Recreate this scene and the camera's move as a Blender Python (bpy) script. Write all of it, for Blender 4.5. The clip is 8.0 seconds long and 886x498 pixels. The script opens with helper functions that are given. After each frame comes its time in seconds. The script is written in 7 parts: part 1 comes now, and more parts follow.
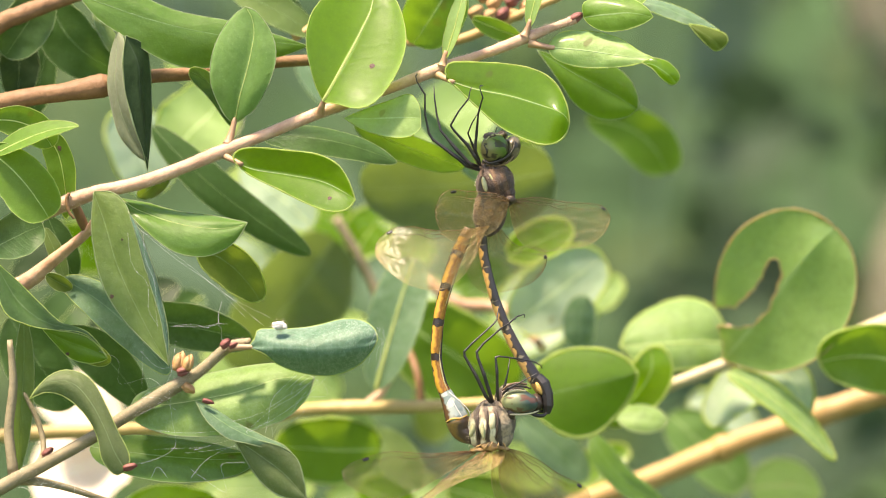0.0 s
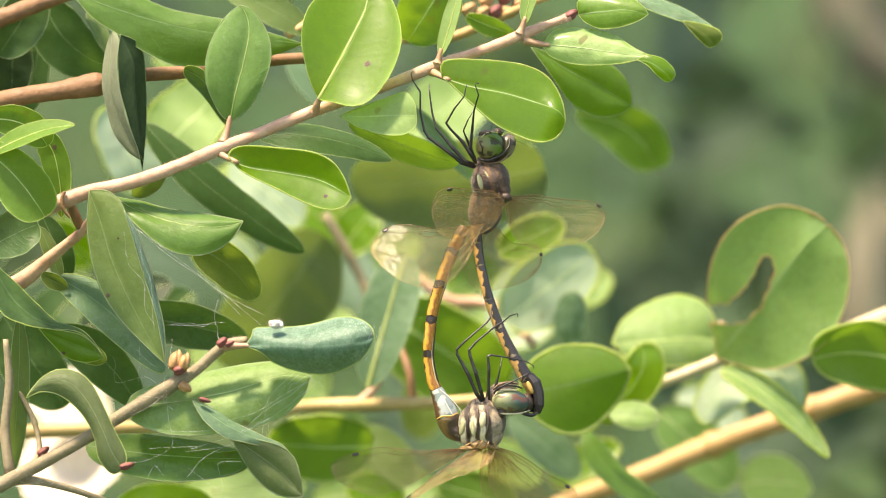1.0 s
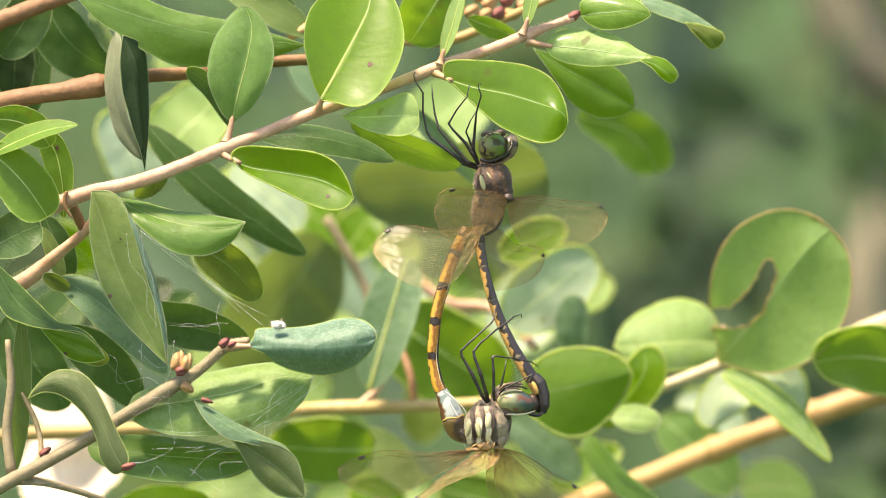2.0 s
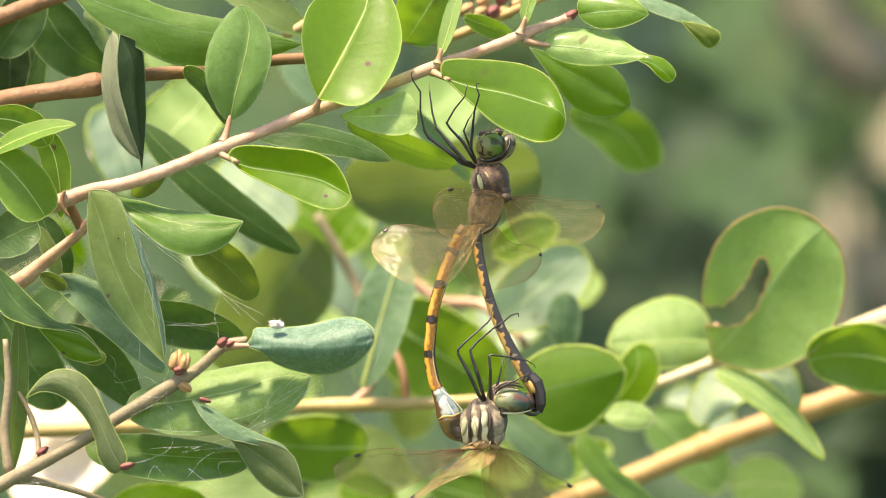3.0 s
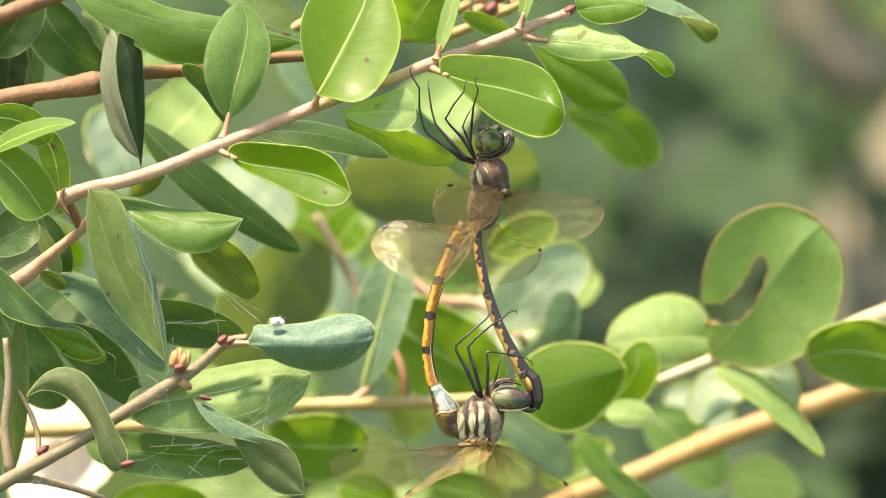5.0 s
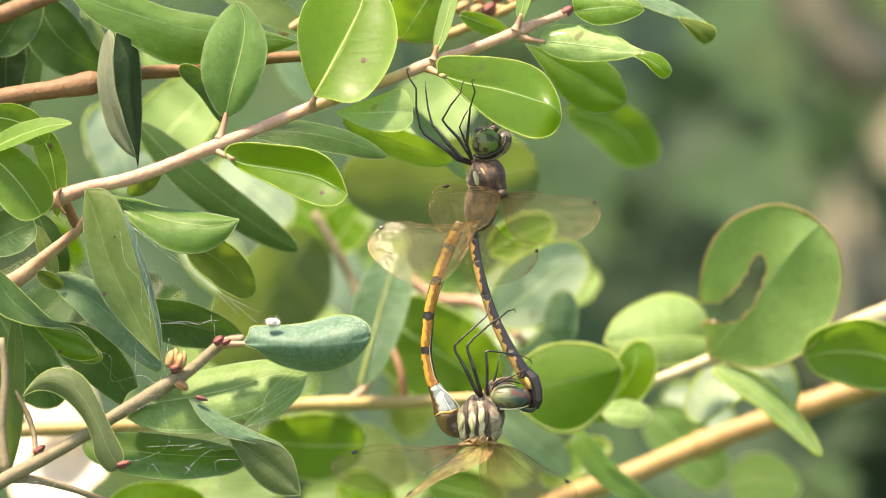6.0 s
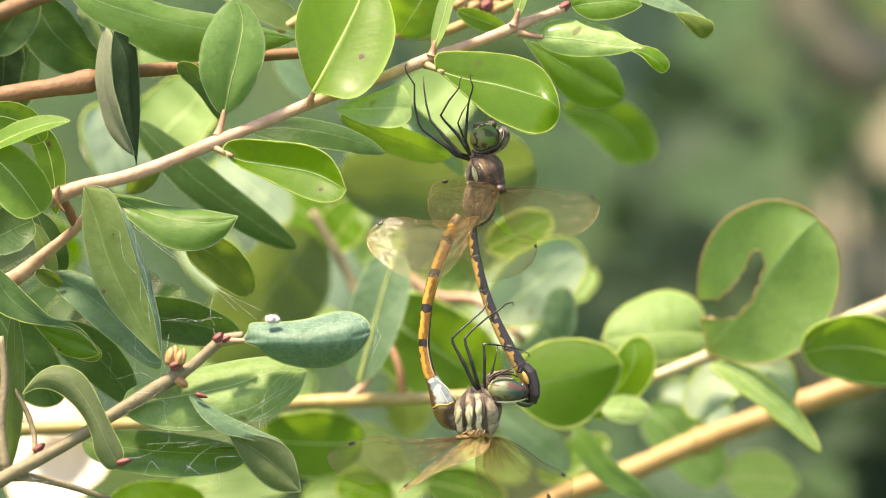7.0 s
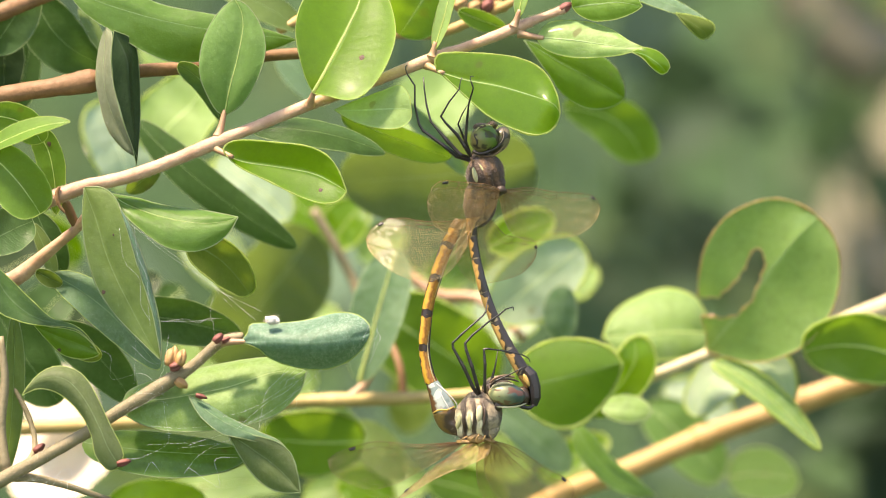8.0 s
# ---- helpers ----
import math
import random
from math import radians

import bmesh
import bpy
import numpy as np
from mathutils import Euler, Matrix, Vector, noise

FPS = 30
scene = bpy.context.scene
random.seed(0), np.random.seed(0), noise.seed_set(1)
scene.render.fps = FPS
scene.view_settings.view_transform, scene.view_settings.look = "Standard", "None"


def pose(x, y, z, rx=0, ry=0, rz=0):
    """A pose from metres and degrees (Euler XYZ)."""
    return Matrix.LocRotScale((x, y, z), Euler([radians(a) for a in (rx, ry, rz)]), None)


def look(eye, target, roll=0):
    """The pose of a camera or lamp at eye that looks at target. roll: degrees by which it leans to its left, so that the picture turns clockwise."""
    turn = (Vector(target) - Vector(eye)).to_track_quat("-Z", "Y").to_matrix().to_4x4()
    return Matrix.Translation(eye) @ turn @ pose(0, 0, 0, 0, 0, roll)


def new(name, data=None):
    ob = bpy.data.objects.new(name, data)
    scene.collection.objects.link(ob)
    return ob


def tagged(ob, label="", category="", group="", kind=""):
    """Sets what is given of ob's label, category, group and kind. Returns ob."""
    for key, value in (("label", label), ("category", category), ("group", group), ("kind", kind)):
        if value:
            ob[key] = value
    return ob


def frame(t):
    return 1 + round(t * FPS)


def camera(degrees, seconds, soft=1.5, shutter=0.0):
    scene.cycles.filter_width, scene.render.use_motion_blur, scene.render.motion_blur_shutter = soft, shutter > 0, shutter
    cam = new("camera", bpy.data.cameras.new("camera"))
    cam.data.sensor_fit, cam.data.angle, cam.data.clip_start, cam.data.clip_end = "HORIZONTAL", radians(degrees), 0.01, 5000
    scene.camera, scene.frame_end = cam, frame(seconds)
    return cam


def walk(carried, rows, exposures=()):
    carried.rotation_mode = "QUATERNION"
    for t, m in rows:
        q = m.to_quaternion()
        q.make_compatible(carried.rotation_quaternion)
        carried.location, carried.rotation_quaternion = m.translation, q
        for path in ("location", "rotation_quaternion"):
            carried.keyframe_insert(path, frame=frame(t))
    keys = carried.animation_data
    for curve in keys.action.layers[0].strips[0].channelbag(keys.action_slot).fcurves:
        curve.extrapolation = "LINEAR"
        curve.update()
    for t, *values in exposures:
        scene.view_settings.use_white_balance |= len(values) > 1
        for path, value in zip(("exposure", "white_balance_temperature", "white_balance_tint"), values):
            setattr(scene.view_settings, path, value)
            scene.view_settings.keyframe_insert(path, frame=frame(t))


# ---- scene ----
# A shrub's twigs with two coupled dragonflies hanging under one of them; the long lens stands 1.43 m away.
# Lengths in the calls below are millimetres from the middle of the subject, 1.2 m above the ground.
cam = camera(6.0, 8.0, soft=1.0)
cam.data.dof.use_dof = True
cam.data.dof.focus_distance = 1.431
cam.data.dof.aperture_fstop = 17.0
CENTRE = Vector((0.0, 0.0, 1.2))


def eye(t, dx, dz, tx, tz, roll):
    """A row of the path: the eye and its target in millimetres from their places at rest, the roll in degrees."""
    e = CENTRE + Vector((dx * 0.001, -1.431, dz * 0.001))
    return (t, look(e, CENTRE + Vector((tx * 0.001, 0, tz * 0.001)), roll))


walk(cam, [
    eye(0, 29.05, -0.68, -0.889, 0.314, 0.113),
    eye(0.5, 11.05, 10.54, -1.159, 0.516, 0.198),
    eye(1, 15.38, 2.29, -0.182, -0.043, -0.053),
    eye(1.5, 19.00, -4.57, -0.704, 0.220, 0.070),
    eye(3, -2.25, 1.94, -0.180, 0.023, 0.025),
    eye(3.5, 0.00, -0.00, -0.000, 0.000, 0.000),
    eye(4, 0.44, 0.54, -0.438, 0.229, 0.127),
    eye(4.5, -5.94, -5.26, 0.389, -0.601, -0.288),
    eye(6, 0.64, 1.06, 0.459, -0.385, -0.123),
    eye(6.5, -2.36, 2.52, 0.294, -0.436, -0.087),
    eye(7, -1.93, -2.72, 0.635, -1.060, -0.417),
    eye(7.5, 3.01, 7.41, 0.346, -0.579, -0.138),
    eye(8, 0.58, 3.36, 0.623, -0.911, -0.345),
], exposures=[(0, 1.75, 7900, 22.5), (8, 1.75, 7900, 22.5)])

# ---- light ----
world = bpy.data.worlds.new("sky")
scene.world = world
world.use_nodes = True
sky = world.node_tree.nodes.new("ShaderNodeTexSky")
sky.sky_type = "NISHITA"
sky.sun_disc = False
SUN_AT = Vector((-0.30, -0.22, 0.92)).normalized()
sky.sun_elevation = math.asin(SUN_AT.z)
sky.sun_rotation = math.atan2(SUN_AT.x, SUN_AT.y)
world.node_tree.nodes["Background"].inputs["Strength"].default_value = 0.15
world.node_tree.links.new(sky.outputs[0], world.node_tree.nodes["Background"].inputs["Color"])
sun_data = bpy.data.lights.new("sun", "SUN")
sun_data.energy, sun_data.angle, sun_data.color = 4.4, radians(7), (1.0, 0.93, 0.80)
sun = new("sun", sun_data)
sun.matrix_world = look(CENTRE + SUN_AT * 5, CENTRE)


# ---- materials ----
def node_mat(name):
    m = bpy.data.materials.new(name)
    m.use_nodes = True
    nt = m.node_tree
    return m, nt, nt.nodes["Principled BSDF"]


def mix_rgb(nt, a, b, fac, mode="MIX"):
    n = nt.nodes.new("ShaderNodeMix")
    n.data_type, n.blend_type = "RGBA", mode
    for sock, v in ((n.inputs[0], fac), (n.inputs[6], a), (n.inputs[7], b)):
        if isinstance(v, bpy.types.NodeSocket):
            nt.links.new(v, sock)
        elif isinstance(v, tuple):
            sock.default_value = (*v, 1.0)
        else:
            sock.default_value = v
    return n.outputs[2]


def maths(nt, op, a, b=0.0, c=0.0, clamp=False):
    n = nt.nodes.new("ShaderNodeMath")
    n.operation, n.use_clamp = op, clamp
    for sock, v in zip(n.inputs, (a, b, c)):
        if isinstance(v, bpy.types.NodeSocket):
            nt.links.new(v, sock)
        else:
            sock.default_value = v
    return n.outputs[0]


def grain(nt, size, detail=4.0, rough=0.6, coord="Object", stretch=(1, 1, 1)):
    tc = nt.nodes.new("ShaderNodeTexCoord")
    mp = nt.nodes.new("ShaderNodeMapping")
    mp.inputs["Scale"].default_value = stretch
    nt.links.new(tc.outputs[coord], mp.inputs[0])
    n = nt.nodes.new("ShaderNodeTexNoise")
    n.inputs["Scale"].default_value, n.inputs["Detail"].default_value, n.inputs["Roughness"].default_value = 1.0 / size, detail, rough
    nt.links.new(mp.outputs[0], n.inputs["Vector"])
    return n.outputs["Fac"]


def ramp(nt, fac, lo, hi):
    n = nt.nodes.new("ShaderNodeMapRange")
    n.inputs[1].default_value, n.inputs[2].default_value = lo, hi
    nt.links.new(fac, n.inputs[0])
    return n.outputs[0]


def bump(nt, height, strength, dist, bs):
    n = nt.nodes.new("ShaderNodeBump")
    n.inputs["Strength"].default_value, n.inputs["Distance"].default_value = strength, dist
    nt.links.new(height, n.inputs["Height"])
    nt.links.new(n.outputs[0], bs.inputs["Normal"])


def leaf_mat(name, deep, light, glow, through_fac=0.45, rough=0.38, dust=0.0, hair=0.0, webbed=0.0, pale_rib=0.65, coat=0.0):
    """A leathery leaf: two greens, side veins, pale speckles of hair and dust, light shining through."""
    m, nt, bs = node_mat(name)
    uv = nt.nodes.new("ShaderNodeUVMap")
    sep = nt.nodes.new("ShaderNodeSeparateXYZ")
    nt.links.new(uv.outputs[0], sep.inputs[0])
    u, v = sep.outputs[0], sep.outputs[1]
    across = maths(nt, "ABSOLUTE", maths(nt, "MULTIPLY_ADD", v, 2.0, -1.0))
    soft = grain(nt, 0.004, 3.0)
    wobble = maths(nt, "MULTIPLY", soft, 0.12)
    run = maths(nt, "ADD", maths(nt, "MULTIPLY_ADD", across, -0.22, u), wobble)
    vein = maths(nt, "POWER", maths(nt, "ABSOLUTE", maths(nt, "SINE", maths(nt, "MULTIPLY", run, 34.0))), 14.0)
    vein = maths(nt, "MULTIPLY", vein, maths(nt, "MULTIPLY_ADD", soft, 0.3, -0.04, True))
    fine = grain(nt, 0.0006, 5.0, 0.7)
    blotch = ramp(nt, grain(nt, 0.006, 4.0), 0.3, 0.72)
    rnd = nt.nodes.new("ShaderNodeObjectInfo").outputs["Random"]
    base = mix_rgb(nt, deep, light, blotch)
    base = mix_rgb(nt, base, light, maths(nt, "MULTIPLY", rnd, 0.5))
    base = mix_rgb(nt, base, tuple(min(1.0, c * 1.5 + 0.02) for c in light), vein)
    mid = maths(nt, "SUBTRACT", across, maths(nt, "MULTIPLY_ADD", u, -0.055, 0.06))
    mid = ramp(nt, mid, 0.02, -0.015)
    base = mix_rgb(nt, base, tuple(min(1.0, c * 1.5 + 0.16) for c in light), maths(nt, "MULTIPLY", mid, pale_rib))
    edge = ramp(nt, across, 0.9, 1.0)
    base = mix_rgb(nt, base, tuple(min(1.0, c * 1.9 + 0.05) for c in light), maths(nt, "MULTIPLY", edge, 0.6))
    base = mix_rgb(nt, base, tuple(c * 0.62 for c in deep), maths(nt, "MULTIPLY", ramp(nt, fine, 0.42, 0.68), 0.4))
    speck = ramp(nt, grain(nt, 0.00045, 2.0, 0.5), 0.62, 0.70)
    base = mix_rgb(nt, base, tuple(min(0.5, c * 2.0 + 0.05) for c in light), maths(nt, "MULTIPLY", speck, 0.16 + dust * 0.7))
    if dust:
        base = mix_rgb(nt, base, (0.33, 0.42, 0.34), maths(nt, "MULTIPLY", ramp(nt, grain(nt, 0.003, 5.0, 0.7), 0.25, 0.8), dust))
    if webbed:
        fold_a = maths(nt, "ABSOLUTE", maths(nt, "SUBTRACT", grain(nt, 0.0011, 4.0, 0.6), 0.5))
        fold_b = maths(nt, "ABSOLUTE", maths(nt, "SUBTRACT", grain(nt, 0.0019, 5.0, 0.65, stretch=(1.6, 1, 0.8)), 0.47))
        line = maths(nt, "MAXIMUM", ramp(nt, fold_a, 0.014, 0.004), ramp(nt, fold_b, 0.010, 0.003))
        line = maths(nt, "MULTIPLY", line, maths(nt, "MULTIPLY_ADD", ramp(nt, across, 0.3, 0.95), 0.7, 0.3))
        base = mix_rgb(nt, base, (0.62, 0.68, 0.58), maths(nt, "MULTIPLY", line, webbed))
    mottle = grain(nt, 0.0016, 4.0, 0.65)
    base = mix_rgb(nt, base, tuple(c * 0.55 for c in deep), maths(nt, "MULTIPLY", ramp(nt, mottle, 0.48, 0.70), 0.45))
    spot = ramp(nt, grain(nt, 0.0045, 1.0, 0.4), 0.76, 0.79)
    base = mix_rgb(nt, base, (0.10, 0.06, 0.025), maths(nt, "MULTIPLY", spot, 0.7))
    nt.links.new(base, bs.inputs["Base Color"])
    bs.inputs["Roughness"].default_value = rough
    nt.links.new(maths(nt, "MULTIPLY_ADD", fine, 0.22, rough - 0.11), bs.inputs["Roughness"])
    bs.inputs["IOR"].default_value = 1.42
    bs.inputs["Specular IOR Level"].default_value = 0.26
    bs.inputs["Sheen Weight"].default_value = hair
    bs.inputs["Coat Weight"].default_value = coat
    bs.inputs["Coat Roughness"].default_value = 0.17
    bs.inputs["Sheen Roughness"].default_value = 0.4
    h = maths(nt, "ADD", maths(nt, "MULTIPLY", vein, -0.8), maths(nt, "MULTIPLY", fine, 0.35))
    h = maths(nt, "ADD", h, maths(nt, "MULTIPLY", mottle, 0.7))
    bump(nt, maths(nt, "ADD", h, maths(nt, "MULTIPLY", grain(nt, 0.00025, 3.0), 0.4)), 0.42, 0.0004, bs)
    tl = nt.nodes.new("ShaderNodeBsdfTranslucent")
    tcol = mix_rgb(nt, glow, tuple(c * 0.55 for c in glow), maths(nt, "MULTIPLY", blotch, 0.6))
    tcol = mix_rgb(nt, tcol, tuple(c * 0.6 for c in glow), vein)
    tcol = mix_rgb(nt, tcol, tuple(min(1.0, c * 1.1 + 0.2) for c in glow), maths(nt, "MULTIPLY", mid, pale_rib))
    nt.links.new(tcol, tl.inputs["Color"])
    mx = nt.nodes.new("ShaderNodeMixShader")
    mx.inputs[0].default_value = through_fac
    nt.links.new(bs.outputs[0], mx.inputs[1])
    nt.links.new(tl.outputs[0], mx.inputs[2])
    nt.links.new(mx.outputs[0], nt.nodes["Material Output"].inputs["Surface"])
    return m


def plain_mat(name, a, b, size=0.002, rough=0.6, rel=0.4, stretch=(1, 1, 1), metal=0.0, sheen=0.0, depth=0.0003):
    """A surface of two tones in patches, with a finer grain in it and some relief."""
    m, nt, bs = node_mat(name)
    g1 = ramp(nt, grain(nt, size, 5.0, 0.65, stretch=stretch), 0.3, 0.7)
    g2 = grain(nt, size * 0.2, 4.0, 0.7)
    col = mix_rgb(nt, a, b, g1)
    col = mix_rgb(nt, col, tuple(c * 0.6 for c in a), maths(nt, "MULTIPLY", ramp(nt, g2, 0.5, 0.75), 0.5))
    nt.links.new(col, bs.inputs["Base Color"])
    nt.links.new(maths(nt, "MULTIPLY_ADD", g2, 0.25, rough - 0.12), bs.inputs["Roughness"])
    bs.inputs["Metallic"].default_value = metal
    bs.inputs["Sheen Weight"].default_value = sheen
    bump(nt, g2, rel, depth, bs)
    return m


def tissue_mat(name, a, b, glow):
    """The firm pale tissue of ribs and margins, through which light shines."""
    m = plain_mat(name, a, b, 0.002, 0.5)
    nt = m.node_tree
    tl = nt.nodes.new("ShaderNodeBsdfTranslucent")
    tl.inputs["Color"].default_value = (*glow, 1.0)
    mx = nt.nodes.new("ShaderNodeMixShader")
    mx.inputs[0].default_value = 0.6
    nt.links.new(nt.nodes["Principled BSDF"].outputs[0], mx.inputs[1])
    nt.links.new(tl.outputs[0], mx.inputs[2])
    nt.links.new(mx.outputs[0], nt.nodes["Material Output"].inputs["Surface"])
    return m


def bank_mat(name):
    """Low green plants, yellowish tufts and bare brown earth in soft patches."""
    m, nt, bs = node_mat(name)
    col = mix_rgb(nt, (0.014, 0.046, 0.013), (0.030, 0.078, 0.024), ramp(nt, grain(nt, 0.09, 3.0), 0.35, 0.65))
    col = mix_rgb(nt, col, (0.095, 0.075, 0.040), ramp(nt, grain(nt, 0.16, 3.0, 0.5, stretch=(1.0, 1.0, 0.8)), 0.58, 0.70))
    col = mix_rgb(nt, col, (0.09, 0.12, 0.03), maths(nt, "MULTIPLY", ramp(nt, grain(nt, 0.07, 2.0, 0.5, stretch=(1, 1, 1.3)), 0.6, 0.72), 0.5))
    col = mix_rgb(nt, col, (0.03, 0.04, 0.025), maths(nt, "MULTIPLY", ramp(nt, grain(nt, 0.02, 4.0), 0.5, 0.75), 0.6))
    nt.links.new(col, bs.inputs["Base Color"])
    bs.inputs["Roughness"].default_value = 0.95
    bump(nt, grain(nt, 0.03, 5.0), 0.8, 0.02, bs)
    return m


MAT = {
    "young": leaf_mat("young_leaf", (0.056, 0.145, 0.003), (0.10, 0.21, 0.006), (0.36, 0.66, 0.004), 0.5, 0.36, coat=0.6),
    "green": leaf_mat("green_leaf", (0.052, 0.13, 0.012), (0.108, 0.215, 0.03), (0.27, 0.50, 0.02), 0.38, 0.42, coat=0.12),
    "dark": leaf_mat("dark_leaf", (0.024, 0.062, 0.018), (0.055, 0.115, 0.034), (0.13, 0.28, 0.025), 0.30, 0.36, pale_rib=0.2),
    "olive": leaf_mat("olive_leaf", (0.068, 0.11, 0.02), (0.115, 0.165, 0.034), (0.25, 0.38, 0.03), 0.42, 0.5, pale_rib=0.2),
    "dusty": leaf_mat("dusty_leaf", (0.042, 0.112, 0.045), (0.092, 0.185, 0.085), (0.18, 0.34, 0.05), 0.3, 0.42, 0.22, 0.15, 0.16, pale_rib=0.25),
    "under": leaf_mat("leaf_underside", (0.073, 0.132, 0.028), (0.12, 0.188, 0.048), (0.28, 0.42, 0.06), 0.38, 0.5, 0.1, 0.1, pale_rib=0.15),
    "pale": leaf_mat("pale_leaf", (0.17, 0.30, 0.08), (0.27, 0.40, 0.15), (0.46, 0.72, 0.12), 0.45, 0.45, 0.06, coat=0.12),
    "plain": leaf_mat("plain_green_leaf", (0.049, 0.122, 0.016), (0.094, 0.19, 0.036), (0.25, 0.47, 0.02), 0.34, 0.4, coat=0.3, pale_rib=0.12),
    "bluish": leaf_mat("bluish_green_leaf", (0.035, 0.100, 0.052), (0.085, 0.190, 0.115), (0.16, 0.32, 0.06), 0.28, 0.42, 0.2, 0.12, 0.5, pale_rib=0.1),
    "soft": leaf_mat("soft_green_leaf", (0.105, 0.205, 0.038), (0.175, 0.29, 0.07), (0.27, 0.48, 0.06), 0.34, 0.46, 0.2, 0.1, 0.14, pale_rib=0.3),
    "greyish": leaf_mat("grey_leaf_underside", (0.14, 0.165, 0.09), (0.21, 0.235, 0.14), (0.3, 0.36, 0.14), 0.3, 0.6, 0.1, 0.1, pale_rib=0.1),
    "fresh": leaf_mat("fresh_green_leaf", (0.062, 0.150, 0.026), (0.115, 0.225, 0.055), (0.24, 0.46, 0.05), 0.36, 0.45, 0.08, 0.08, pale_rib=0.3),
    "meadow": leaf_mat("broad_yellow_green_leaf", (0.12, 0.235, 0.05), (0.185, 0.31, 0.095), (0.38, 0.62, 0.09), 0.36, 0.42, coat=0.6, pale_rib=0.3),
    # Pale leaf with the sun's brightness put into its green.
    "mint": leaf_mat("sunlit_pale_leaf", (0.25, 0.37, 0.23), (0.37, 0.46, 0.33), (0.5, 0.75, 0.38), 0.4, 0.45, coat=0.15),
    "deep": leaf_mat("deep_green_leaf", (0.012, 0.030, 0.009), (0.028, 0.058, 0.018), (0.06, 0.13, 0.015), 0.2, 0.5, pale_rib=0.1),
    "leafgreen": leaf_mat("mid_green_leaf", (0.045, 0.115, 0.008), (0.085, 0.175, 0.016), (0.26, 0.52, 0.012), 0.44, 0.42, coat=0.2, pale_rib=0.12),
    "rim_red": tissue_mat("reddish_leaf_margin", (0.34, 0.26, 0.12), (0.46, 0.40, 0.18), (0.65, 0.5, 0.25)),
    "rim": tissue_mat("leaf_margin", (0.26, 0.34, 0.09), (0.42, 0.47, 0.18), (0.6, 0.75, 0.2)),
    "rim_dull": tissue_mat("dull_leaf_margin", (0.22, 0.28, 0.15), (0.34, 0.39, 0.23), (0.42, 0.55, 0.24)),
    "rib": tissue_mat("leaf_midrib", (0.28, 0.40, 0.12), (0.46, 0.54, 0.26), (0.95, 1.0, 0.55)),
    "rib_dull": tissue_mat("dull_leaf_midrib", (0.17, 0.27, 0.10), (0.26, 0.36, 0.17), (0.32, 0.5, 0.16)),
    "petiole": plain_mat("petiole_skin", (0.30, 0.15, 0.085), (0.34, 0.24, 0.12), 0.003, 0.5),
    "twig": plain_mat("pinkish_bark", (0.35, 0.185, 0.105), (0.52, 0.345, 0.22), 0.0035, 0.6, 0.7, sheen=0.12),
    "brown": plain_mat("brown_bark", (0.135, 0.066, 0.022), (0.235, 0.125, 0.05), 0.005, 0.65, 0.7),
    "tan": plain_mat("tan_bark", (0.32, 0.188, 0.055), (0.46, 0.30, 0.118), 0.005, 0.55, 0.5),
    "straw": plain_mat("straw_bark", (0.33, 0.23, 0.075), (0.45, 0.34, 0.13), 0.005, 0.55, 0.5),
    "greytwig": plain_mat("grey_green_bark", (0.155, 0.13, 0.066), (0.25, 0.208, 0.115), 0.003, 0.65, 0.7),
    "stone": plain_mat("pale_dry_bark", (0.098, 0.093, 0.056), (0.136, 0.130, 0.082), 0.03, 0.8, 0.7, depth=0.002),
    "bud": plain_mat("orange_bud_scale", (0.26, 0.125, 0.045), (0.42, 0.26, 0.09), 0.001, 0.5),
    "redbud": plain_mat("red_bud_scale", (0.11, 0.025, 0.018), (0.20, 0.06, 0.04), 0.001, 0.5),
    "silk": plain_mat("spider_silk", (0.75, 0.75, 0.72), (0.8, 0.8, 0.78), 0.001, 0.4),
    "fuzz": plain_mat("bark_hair", (0.45, 0.36, 0.28), (0.55, 0.46, 0.38), 0.001, 0.7),
    "scab": plain_mat("brown_scab", (0.05, 0.024, 0.012), (0.10, 0.05, 0.025), 0.0005, 0.7),
    "down": plain_mat("leaf_down", (0.36, 0.41, 0.26), (0.48, 0.52, 0.37), 0.001, 0.7),
    "fluff": plain_mat("white_fluff", (0.72, 0.68, 0.62), (0.82, 0.78, 0.74), 0.0006, 0.9, 0.9),
    "earth": bank_mat("planted_earth"),
    # Near-white leaf: glare seen between the leaves, put into its colour.
    "glare": leaf_mat("glare_leaf", (0.708, 0.6, 0.46), (0.878, 0.72, 0.57), (0.854, 0.75, 0.46), 0.35, 0.45),
    "hedge": leaf_mat("hedge_leaf", (0.052, 0.106, 0.066), (0.102, 0.162, 0.106), (0.146, 0.24, 0.074), 0.3, 0.5),
    "hedge_light": leaf_mat("light_hedge_leaf", (0.195, 0.2, 0.055), (0.293, 0.27, 0.092), (0.366, 0.4, 0.074), 0.3, 0.5),
    "bank_dark": leaf_mat("dark_bank_leaf", (0.022, 0.050, 0.024), (0.038, 0.072, 0.036), (0.06, 0.12, 0.05), 0.3, 0.6, pale_rib=0.1),
    "drab": leaf_mat("drab_leaf_underside", (0.070, 0.106, 0.034), (0.114, 0.152, 0.060), (0.22, 0.33, 0.05), 0.36, 0.5, 0.06, 0.06, 0.08, pale_rib=0.15),
    "pale_twig": plain_mat("pale_twig_bark", (0.35, 0.29, 0.15), (0.47, 0.40, 0.23), 0.005, 0.5, 0.5),
}


